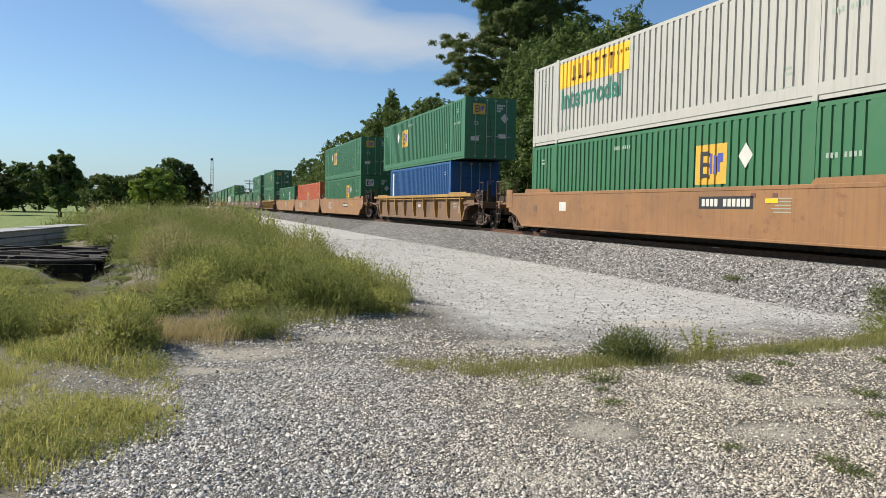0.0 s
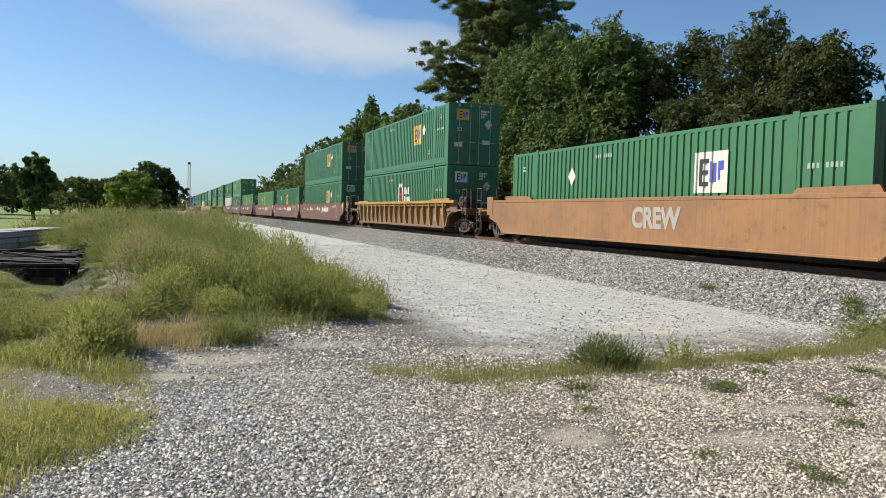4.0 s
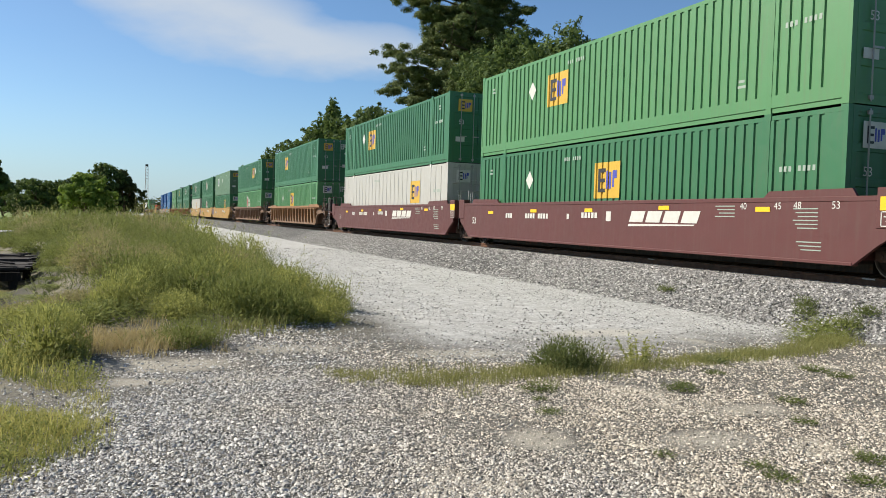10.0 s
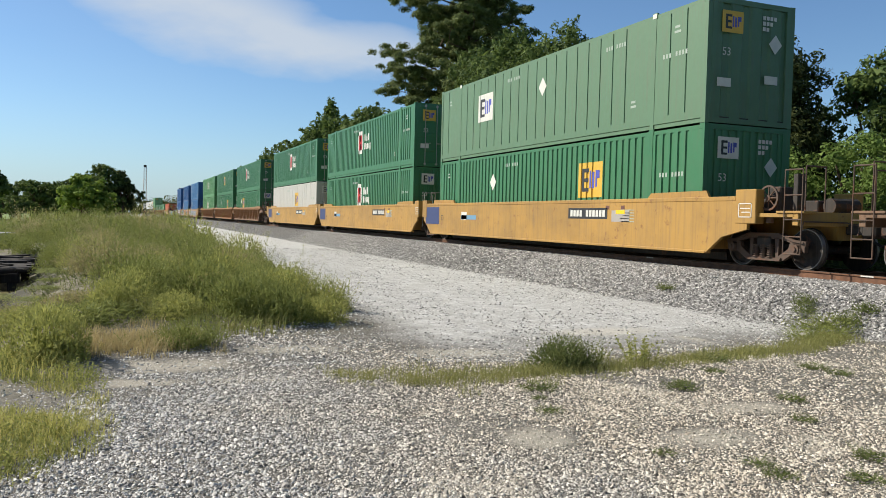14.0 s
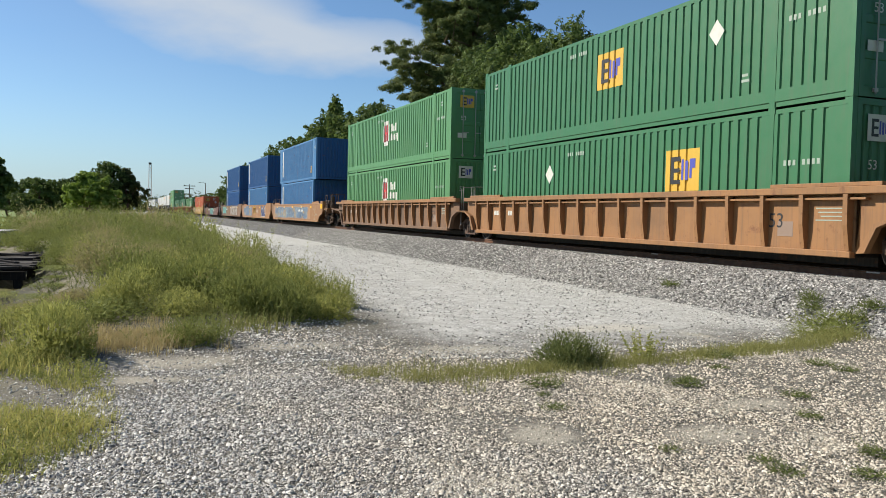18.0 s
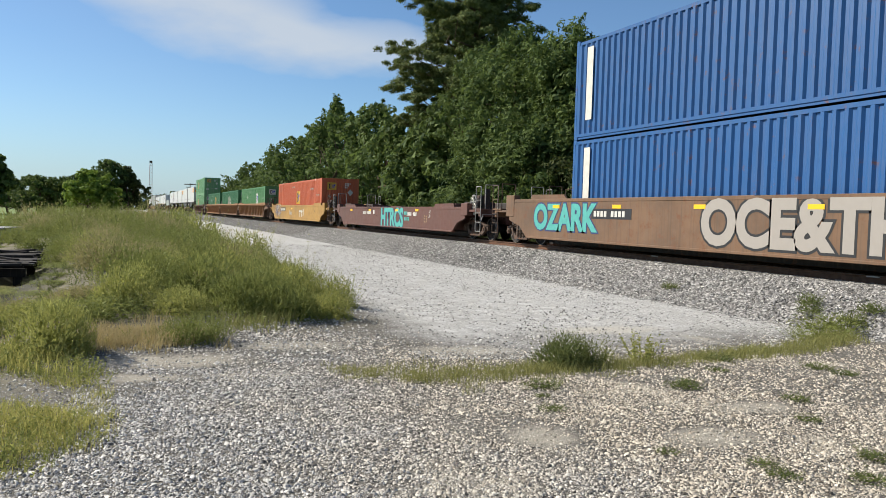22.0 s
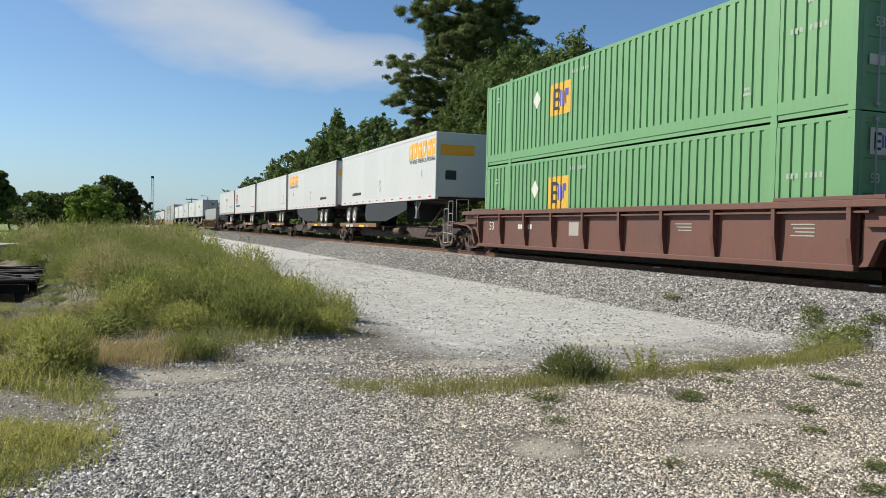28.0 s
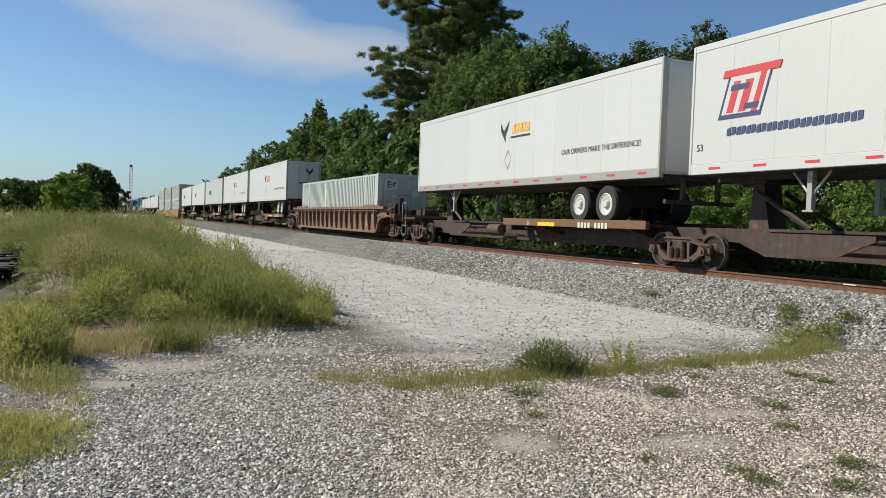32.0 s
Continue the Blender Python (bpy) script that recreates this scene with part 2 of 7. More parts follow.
GREY_BOX = paint("grey_box_paint", (0.42, 0.46, 0.44), 0.45, 0.32)
VAN = paint("white_van_panel", (0.56, 0.575, 0.575), 0.35, 0.10, (0.3, 0.28, 0.24), fade=0.03)
CAR_BROWN = paint("red_brown_car_paint", (0.130, 0.052, 0.038), 0.5, 0.35, rust=0.2, stain=0.35)
CAR_MAROON = paint("maroon_car_paint", (0.108, 0.030, 0.027), 0.45, 0.25, stain=0.15)
CAR_YELLOW = paint("yellow_car_paint", (0.40, 0.225, 0.048), 0.5, 0.4, rust=0.15, stain=0.35)
CAR_TAN = paint("weathered_yellow_car_paint", (0.305, 0.148, 0.055), 0.6, 0.4, rust=0.22, stain=0.35)
CAR_RUST = paint("rusted_car_paint", (0.185, 0.104, 0.058), 0.75, 0.5, rust=0.4, stain=0.5)
CAR_DARK = paint("dark_brown_car_paint", (0.038, 0.022, 0.019), 0.6, 0.4, rust=0.4)
SILL_ORANGE = paint("orange_sill_paint", (0.16, 0.080, 0.032), 0.6, 0.5, rust=0.5)
STEEL_DARK = paint("grimy_steel", (0.027, 0.022, 0.019), 0.7, 0.4, rust=0.35)
STEEL_RUST = paint("rusty_cast_steel", (0.085, 0.055, 0.040), 0.75, 0.4, rust=0.5)
WHEEL_DARK = paint("dark_wheel_steel", (0.022, 0.018, 0.016), 0.8, 0.4, rust=0.2)
TREAD = plain("worn_wheel_steel", (0.20, 0.18, 0.165), 0.4, 0.6)
GALV = plain("galvanised_steel", (0.34, 0.33, 0.31), 0.5, 0.4)
RUBBER = plain("tyre_rubber", (0.022, 0.021, 0.020), 0.8)
ALU = plain("dull_wheel_rim", (0.66, 0.65, 0.63), 0.55, 0.1, var=0.5)
BLACK = plain("black_skirt", (0.014, 0.016, 0.019), 0.55)
MARK_WHITE = plain("white_marking", (0.62, 0.61, 0.56), 0.5, var=0.35)
MARK_GREY = plain("worn_white_marking", (0.33, 0.40, 0.34), 0.6, var=0.4)
MARK_RUSTY = plain("faded_marking", (0.24, 0.17, 0.13), 0.7)
MARK_BLACK = plain("black_marking", (0.02, 0.02, 0.022), 0.5)
MARK_YELLOW = plain("yellow_marking", (0.60, 0.37, 0.04), 0.5, var=0.3)
MARK_REFLEX = plain("yellow_reflector", (0.85, 0.50, 0.02), 0.35)
MARK_BLUE = plain("blue_marking", (0.06, 0.07, 0.36), 0.5)
MARK_RED = plain("red_marking", (0.50, 0.035, 0.04), 0.5)
MARK_UMBER = plain("umber_marking", (0.20, 0.10, 0.02), 0.5)
MARK_PINE = plain("dark_green_marking", (0.012, 0.13, 0.085), 0.5)
MARK_GOLD = plain("amber_marking", (0.80, 0.36, 0.02), 0.5)
MARK_TEAL = plain("turquoise_spray_paint", (0.09, 0.43, 0.39), 0.55, var=0.45)
MARK_TAN = plain("faded_tan_marking", (0.36, 0.24, 0.13), 0.6, var=0.4)
MARK_SILVER = plain("silver_spray_paint", (0.34, 0.31, 0.28), 0.4)
MARK_SKY = plain("light_blue_spray_paint", (0.13, 0.26, 0.38), 0.5)
MARK_DUSK = plain("grey_blue_spray_paint", (0.06, 0.12, 0.21), 0.5)
MARK_NAVY = plain("navy_spray_paint", (0.03, 0.045, 0.13), 0.5)


def swirl():
    """Old sprayed lettering: sharp interlocked wings of blue, grey and tan with thin pale outlines, worn at the edges."""
    m = Mat("blue_and_tan_graffiti", 0.55)
    nz = m.n.new("ShaderNodeTexNoise")
    nz.inputs["Scale"].default_value, nz.inputs["Detail"].default_value = 0.7, 2.0
    m.l.new(m.co.outputs["Object"], nz.inputs["Vector"])
    bent = m.n.new("ShaderNodeMix")
    bent.data_type, bent.blend_type = "RGBA", "ADD"
    bent.inputs["Factor"].default_value = 2.2
    m.l.new(m.co.outputs["Object"], bent.inputs["A"])
    m.l.new(nz.outputs["Color"], bent.inputs["B"])
    mp = m.n.new("ShaderNodeMapping")
    mp.inputs["Scale"].default_value = (0.0, 0.75, 1.7)
    mp.inputs["Rotation"].default_value = (0.75, 0.0, 0.0)
    m.l.new(bent.outputs["Result"], mp.inputs[0])

    def cells(scale, feature, out):
        t = m.n.new("ShaderNodeTexVoronoi")
        t.feature = feature
        t.inputs["Scale"].default_value = scale
        m.l.new(mp.outputs[0], t.inputs["Vector"])
        return t.outputs[out]
    tone = m.n.new("ShaderNodeSeparateColor")
    m.l.new(cells(1.9, "F1", "Color"), tone.inputs[0])
    col = m.ramp(tone.outputs[0], [(0.0, (0.035, 0.075, 0.15)), (0.3, (0.075, 0.17, 0.30)), (0.55, (0.13, 0.25, 0.38)), (0.72, (0.22, 0.24, 0.22)), (0.86, (0.30, 0.17, 0.07)), (1.0, (0.34, 0.24, 0.10))])
    col = m.mix(m.ramp(cells(1.9, "F1", "Distance"), [(0.15, (0, 0, 0)), (0.6, (0.55, 0.55, 0.55))]), col, (0.05, 0.09, 0.15))
    line = m.ramp(cells(1.9, "DISTANCE_TO_EDGE", "Distance"), [(0.0, (0.9, 0.9, 0.9)), (0.012, (0.8, 0.8, 0.8)), (0.024, (0, 0, 0))])
    part_on = m.ramp(m.noise(1.1, 3.0), [(0.44, (0.1, 0.1, 0.1)), (0.56, (0.9, 0.9, 0.9))])
    col = m.mix(m.math("MULTIPLY", line, part_on), col, (0.46, 0.49, 0.50))
    sweep = m.math("FRACT", m.math("MULTIPLY", nz.outputs["Fac"], 9.0))
    col = m.mix(m.ramp(sweep, [(0.0, (0, 0, 0)), (0.40, (0, 0, 0)), (0.46, (0.55, 0.55, 0.55)), (0.54, (0.55, 0.55, 0.55)), (0.60, (0, 0, 0))]), col, (0.30, 0.36, 0.40))
    p = m.pos(False)
    rag = m.noise(1.6, 5.0)
    edge = m.math("MAXIMUM", m.math("MAXIMUM", m.math("MULTIPLY_ADD", p[2], 3.0, -3.75), m.math("MULTIPLY_ADD", p[2], -3.0, 1.35)), m.math("MAXIMUM", m.math("MULTIPLY_ADD", p[1], -1.2, -6.4), m.math("MULTIPLY_ADD", p[1], 1.2, -9.0)))
    worn = m.ramp(m.math("ADD", m.math("MAXIMUM", edge, -0.2), rag), [(0.50, (0, 0, 0)), (0.62, (0.9, 0.9, 0.9))])
    col = m.mix(worn, col, (0.36, 0.175, 0.065))
    m.colour(m.mix(m.math("MULTIPLY", m.noise(7.0, 5.0), 0.25), col, (0.20, 0.15, 0.10)))
    return m.m


MARK_SWIRL = swirl()

# ---- the ground ----


def bump2(x, y, cx, cy, sx, sy):
    return np.exp(-(((x - cx) / sx) ** 2 + ((y - cy) / sy) ** 2))


def ground_z(x, y):
    """Height of the soil: a low weedy bank beside the road, a ditch, uneven gravel."""
    x, y = np.asarray(x, float), np.asarray(y, float)
    z = 0.62 * bump2(x, y, -0.6, 30, 3.6, 15) + 0.30 * bump2(x, y, 0.6, 15.5, 2.4, 4.0)
    z = z - 0.80 * bump2(x, y, -2.25, 21.0, 0.80, 4.5) - 0.30 * bump2(x, y, -1.6, 13.0, 0.5, 3.5) - 0.35 * bump2(x, y, -5.2, 29.5, 1.2, 5.0)
    z = z - 0.35 / (1 + np.exp(np.clip((x + 6.5) / 0.8, -50, 50))) * (1 / (1 + np.exp(np.clip(-(y - 10) / 2, -50, 50))))
    z = z + 0.05 * bump2(x, y, 5.2, 6.2, 2.6, 1.2) - 0.03 * bump2(x, y, 4.5, 8.6, 3.0, 0.6)
    z = z + 0.022 * np.sin(x * 1.7 + 0.6) * np.sin(y * 1.3 + 0.4) * bump2(x, y, 2, 6, 8, 8)
    return z


def graded(lo, hi, a, b, step, grow=1.25):
    """Coordinates that are dense from a to b and widen towards the ends."""
    mid = list(np.arange(a, b + step / 2, step))
    out, s = [], step
    p = a
    while p > lo:
        s *= grow
        p -= s
        out.append(max(p, lo))
    out = out[::-1]
    s, p = step, mid[-1]
    tail = []
    while p < hi:
        s *= grow
        p += s
        tail.append(min(p, hi))
    return np.array(out + mid + tail)


BARE = ((2.86, 5.05, 0.28, 0.3), (4.1, 4.67, 0.45, 0.24), (3.8, 8.72, 0.8, 0.3), (6.6, 9.9, 1.0, 0.4), (5.11, 5.29, 0.4, 0.2), (0.1, 7.6, 0.6, 0.2), (0.45, 8.35, 0.8, 0.38), (1.8, 9.05, 0.75, 0.3))


def ground_material():
    m = Mat("gravel_and_soil", 0.95)
    p = m.pos()
    x, y = p[0], p[1]
    wob = m.noise(0.55, 4.0, world=True)
    wob2 = m.noise(2.5, 4.0, world=True)
    xw = m.math("ADD", x, m.math("MULTIPLY_ADD", wob, 2.4, -1.2))
    xw = m.math("ADD", xw, m.math("MULTIPLY_ADD", wob2, 0.8, -0.4))
    yw = m.math("ADD", y, m.math("MULTIPLY_ADD", wob, 2.0, -1.0))
    yw = m.math("ADD", yw, m.math("MULTIPLY_ADD", wob2, 2.2, -1.1))
    # crushed stone of three tones, darkened as painted shade between the loose stones
    cell = m.voronoi(58.0, "Color")
    tone = m.n.new("ShaderNodeSeparateColor")
    m.l.new(cell, tone.inputs[0])
    stone = m.ramp(tone.outputs[0], [(0.0, (0.055, 0.052, 0.048)), (0.45, (0.12, 0.113, 0.10)), (0.8, (0.26, 0.245, 0.21)), (1.0, (0.46, 0.44, 0.39))])
    gap = m.voronoi(58.0, "Distance", "DISTANCE_TO_EDGE")
    stone = m.mix(m.ramp(gap, [(0.0, (1, 1, 1)), (0.16, (0, 0, 0))]), stone, (0.13, 0.12, 0.105))
    # pale limestone dust of the road
    dust = m.ramp(m.noise(9.0, 6.0, world=True), [(0.34, (0.44, 0.437, 0.425)), (0.62, (0.69, 0.686, 0.67))])
    fleck = m.voronoi(46.0, "Color")
    ft = m.n.new("ShaderNodeSeparateColor")
    m.l.new(fleck, ft.inputs[0])
    # stony stretches and smooth wheel tracks that run with the road
    lane = m.noise(1.1, 4.0, (1.0, 0.10, 1.0), world=True)
    stony = m.math("MULTIPLY_ADD", m.noise(1.6, 4.0, world=True), 0.7, m.math("MULTIPLY_ADD", lane, 0.9, -0.62), clamp=True)
    dark = m.math("MULTIPLY", m.ramp(ft.outputs[1], [(0.35, (0, 0, 0)), (0.9, (1, 1, 1))]), m.math("MULTIPLY_ADD", stony, 2.4, 0.30, clamp=True))
    dust = m.mix(m.math("MULTIPLY", dark, 0.85), dust, (0.24, 0.235, 0.225))
    dust = m.mix(m.ramp(lane, [(0.50, (0, 0, 0)), (0.66, (0.7, 0.7, 0.7))]), m.mix(m.ramp(m.noise(2.2, 7.0, world=True), [(0.42, (0, 0, 0)), (0.62, (0.75, 0.75, 0.75))]), dust, (0.40, 0.392, 0.375)), dust)
    sand = m.ramp(m.noise(14.0, 5.0, world=True), [(0.3, (0.46, 0.42, 0.345)), (0.7, (0.62, 0.575, 0.485))])
    soil = m.ramp(m.noise(3.0, 6.0, world=True), [(0.3, (0.08, 0.078, 0.043)), (0.7, (0.23, 0.20, 0.13))])
    lawn = m.ramp(m.noise(0.35, 6.0, world=True), [(0.3, (0.12, 0.18, 0.04)), (0.7, (0.19, 0.25, 0.06))])
    # road: beyond the strip of grass, right of the bank
    road = m.math("MULTIPLY", m.math("MULTIPLY", m.math("SUBTRACT", yw, 8.3), 0.55, clamp=True), m.math("MULTIPLY", m.math("SUBTRACT", xw, 3.2), 0.9, clamp=True))
    col = m.mix(road, stone, dust)
    # worn sandy spots in the gravel
    spot = m.ramp(m.noise(0.75, 3.0, world=True), [(0.60, (0, 0, 0)), (0.68, (1, 1, 1))])
    spot = m.math("MULTIPLY", spot, m.math("SUBTRACT", 1.0, m.math("MULTIPLY", m.math("SUBTRACT", yw, 8.5), 1.0, clamp=True)))
    col = m.mix(m.math("MULTIPLY", spot, 0.8), col, sand)
    # bare dusty places that traffic keeps clear of stones
    for cx, cy, rx, ry in BARE:
        qx = m.math("MULTIPLY", m.math("SUBTRACT", m.math("MULTIPLY_ADD", wob2, 0.5 * rx, x), cx + 0.25 * rx), 1 / rx)
        qy = m.math("MULTIPLY", m.math("SUBTRACT", m.math("MULTIPLY_ADD", wob2, 0.5 * ry, y), cy + 0.25 * ry), 1 / ry)
        q = m.math("ADD", m.math("MULTIPLY", qx, qx), m.math("MULTIPLY", qy, qy))
        col = m.mix(m.math("MULTIPLY", m.math("SUBTRACT", 1.2, q, clamp=True), 0.55), col, sand)
    # soil under the weeds: left of the bank's foot
    side = m.math("MULTIPLY", m.math("SUBTRACT", 3.4, xw), 1.2, clamp=True)
    back = m.math("MULTIPLY", m.math("SUBTRACT", yw, 9.9), 1.2, clamp=True)
    left = m.math("MULTIPLY", m.math("SUBTRACT", -0.35, xw), 1.4, clamp=True)
    front = m.math("MULTIPLY", m.math("SUBTRACT", yw, 3.0), 1.0, clamp=True)
    grown = m.math("MAXIMUM", m.math("MULTIPLY", side, back), m.math("MULTIPLY", left, front))
    col = m.mix(grown, col, m.mix(m.math("MULTIPLY", wob2, 0.22), soil, sand))
    # dark brown stretch along the ditch
    mx = m.math("MULTIPLY", m.math("ADD", m.math("MULTIPLY_ADD", wob2, 0.8, x), 1.45), 0.95)
    my = m.math("MULTIPLY", m.math("SUBTRACT", y, 18.5), 0.16)
    ditch_dark = m.math("SUBTRACT", 1.25, m.math("ADD", m.math("MULTIPLY", mx, mx), m.math("MULTIPLY", my, my)), clamp=True)
    col = m.mix(m.math("MULTIPLY", ditch_dark, 0.9), col, (0.038, 0.036, 0.020))
    far = m.math("MULTIPLY", m.math("SUBTRACT", m.math("MULTIPLY", xw, -1.0), 5.5), 0.6, clamp=True)
    col = m.mix(far, col, lawn)
    beyond = m.math("MULTIPLY", m.math("SUBTRACT", xw, 19.0), 0.6, clamp=True)
    col = m.mix(beyond, col, lawn)
    m.colour(col)
    h = m.math("ADD", m.math("MULTIPLY", m.ramp(gap, [(0.0, (0, 0, 0)), (0.25, (1, 1, 1))]), 0.6), m.noise(25.0, 6.0, world=True, rough=0.7))
    m.bump(h, 0.5, 0.02)
    return m.m


def build_ground():
    xs, ys = graded(-2500, 2500, -9, 12, 0.25), graded(-1500, 3800, 2, 40, 0.3)
    X, Y = np.meshgrid(xs, ys)
    Z = ground_z(X, Y)
    v = np.stack([X.ravel(), Y.ravel(), Z.ravel()], -1)
    nx, ny = len(xs), len(ys)
    i = (np.arange(ny - 1)[:, None] * nx + np.arange(nx - 1)[None, :]).ravel()
    f = np.stack([i, i + 1, i + nx + 1, i + nx], -1)
    ob = new("ground", cloud_mesh("ground", v, f, ground_material()))
    for q in ob.data.polygons:
        q.use_smooth = True
    return tagged(ob, "pale gravel and dusty limestone ground with weedy soil", "ground", kind="structure")


def ballast_material():
    m = Mat("grey_ballast", 0.9)
    cell = m.voronoi(17.0, "Color")
    tone = m.n.new("ShaderNodeSeparateColor")
    m.l.new(cell, tone.inputs[0])
    col = m.ramp(tone.outputs[0], [(0.0, (0.09, 0.088, 0.085)), (0.5, (0.25, 0.245, 0.238)), (0.85, (0.42, 0.412, 0.40)), (1.0, (0.60, 0.585, 0.565))])
    gap = m.voronoi(17.0, "Distance", "DISTANCE_TO_EDGE")
    # shade between the stones, painted as near-black edges round each cell
    col = m.mix(m.ramp(gap, [(0.0, (1, 1, 1)), (0.14, (0, 0, 0))]), col, (0.05, 0.048, 0.045))
    m.colour(col)
    m.bump(m.ramp(gap, [(0.0, (0, 0, 0)), (0.3, (1, 1, 1))]), 1.0, 0.05)
    return m.m


BALLAST = ballast_material()


def ballast_profile():
    return [(-3.75, -0.02), (-3.3, 0.10), (-1.95, 0.555), (-1.75, 0.585), (1.75, 0.585), (1.95, 0.555), (3.3, 0.10), (3.75, -0.02)]


def build_track():
    f = Form()
    ys = list(graded(-1400, 2600, -20, 70, 2.0, 1.5))
    prof = ballast_profile()
    n = len(prof)
    for y in ys:
        for k, (a, z) in enumerate(prof):
            wob = 0.10 * noise.noise(Vector((a * 1.3, y * 0.45, 3.0))) if 0 < k < n - 1 else 0.18 * noise.noise(Vector((a, y * 0.3, 7.0)))
            f.v.append((XC + a + wob, y, z))
    for j in range(len(ys) - 1):
        for k in range(n - 1):
            f.f.append((j * n + k, j * n + k + 1, (j + 1) * n + k + 1, (j + 1) * n + k))
    tagged(part("ballast_bed", f, BALLAST), "grey crushed stone ballast bank under the railway", "ballast", kind="structure")
    track = tagged(new("railway_track"), "rusty steel rails on dark timber sleepers", "railway track", kind="structure")
    rail = [(-0.07, -0.17), (0.07, -0.17), (0.07, -0.158), (0.012, -0.14), (0.012, -0.04), (0.036, -0.03), (0.036, -0.004), (0.03, 0.0),
            (-0.03, 0.0), (-0.036, -0.004), (-0.036, -0.03), (-0.012, -0.04), (-0.012, -0.14), (-0.07, -0.158)]
    m = Mat("rusty_rail", 0.6, 0.3)
    m.colour(m.ramp(m.noise(8.0, 6.0), [(0.3, (0.10, 0.045, 0.025)), (0.7, (0.20, 0.095, 0.05))]))
    for s in (-1, 1):
        part("rail", Form().slab([(XC + s * 0.753 + a, ZR + z) for a, z in rail], 1, -1400, 2600), m.m, track)
        part("rail_head", Form().box(XC + s * 0.753 - 0.026, XC + s * 0.753 + 0.026, -1400, 2600, ZR, ZR + 0.0015), TREAD, track, "polished running surface")
    wood = paint("creosoted_timber", (0.075, 0.055, 0.042), 0.85, 0.5)
    tie = lambda: Form().box(-1.3, 1.3, -0.115, 0.115, -0.19, 0.0, 0.01)
    plate = lambda: Form().box(-0.16, 0.16, -0.09, 0.09, 0.0, 0.012)
    for k in range(150):
        t = part("sleeper", tie, wood, track, key="sleeper", m=pose(XC + 0.02 * math.sin(k * 7.1), -8 + k * 0.53, ZR - 0.182, 0, 0, 0.6 * math.sin(k * 3.3)))
        for s in (-1, 1):
            part("tie_plate", plate, STEEL_RUST, t, key="tie_plate", m=pose(s * 0.753, 0, 0.0))
    # pale splashes of paint on the rail web beside the crossing
    for y in (10.55, 17.1):
        part("paint_mark", Form().box(XC - 0.753 - 0.040, XC - 0.753 - 0.0365, y, y + 0.28, ZR - 0.030, ZR - 0.006), MARK_WHITE, track, "splash of white paint")
        part("foot_mark", Form().box(XC - 0.753 - 0.074, XC - 0.753 - 0.0715, y - 0.05, y + 0.30, ZR - 0.168, ZR - 0.160), MARK_WHITE, track, "splash of white paint")


build_ground()
build_track()

# ---- plants ----


def leaf_mat(name, c, c2, trans=0.26):
    m = Mat(name, 0.75)
    m.b.inputs["Specular IOR Level"].default_value = 0.2
    r = m.island()
    col = m.mix(r, c, c2)
    col = m.mix(m.math("MULTIPLY", m.noise(0.35, 3.0), 0.5), col, shade(c, 0.6))
    m.colour(col)
    t = m.n.new("ShaderNodeBsdfTranslucent")
    m.l.new(m.mix(0.5, col, shade(c2, 1.5)), t.inputs[0])
    mix = m.n.new("ShaderNodeMixShader")
    mix.inputs[0].default_value = trans
    m.l.new(m.b.outputs[0], mix.inputs[1])
    m.l.new(t.outputs[0], mix.inputs[2])
    m.l.new(mix.outputs[0], m.n["Material Output"].inputs[0])
    return m.m


LEAF_OAK = leaf_mat("dark_oak_leaves", (0.028, 0.046, 0.016), (0.105, 0.122, 0.036))
LEAF_BROAD = leaf_mat("broad_green_leaves", (0.030, 0.064, 0.019), (0.165, 0.225, 0.062))
LEAF_LIGHT = leaf_mat("sunny_light_leaves", (0.085, 0.155, 0.032), (0.21, 0.29, 0.075))
LEAF_PINE = leaf_mat("pine_needles", (0.050, 0.088, 0.033), (0.22, 0.255, 0.085), 0.24)
WEED = leaf_mat("weed_leaves", (0.22, 0.25, 0.070), (0.46, 0.46, 0.15), 0.28)
WEED_DARK = leaf_mat("dark_weed_leaves", (0.14, 0.175, 0.048), (0.31, 0.335, 0.105), 0.26)
GRASS = leaf_mat("long_grass", (0.36, 0.35, 0.09), (0.58, 0.54, 0.20), 0.3)
STRAW = leaf_mat("brown_weed_leaves", (0.24, 0.215, 0.095), (0.42, 0.38, 0.19), 0.3)
DRY = leaf_mat("dry_grass", (0.46, 0.37, 0.18), (0.62, 0.52, 0.28), 0.15)
GRASS_OLIVE = leaf_mat("olive_short_grass", (0.18, 0.195, 0.06), (0.40, 0.385, 0.15), 0.25)
LEAF_YELLOW = leaf_mat("yellow_green_leaves", (0.13, 0.21, 0.03), (0.26, 0.35, 0.06), 0.25)
WEED_SMALL = leaf_mat("olive_weed_leaves", (0.10, 0.13, 0.045), (0.20, 0.225, 0.08), 0.25)
BARK = paint("bark", (0.11, 0.075, 0.05), 0.95, 0.4)


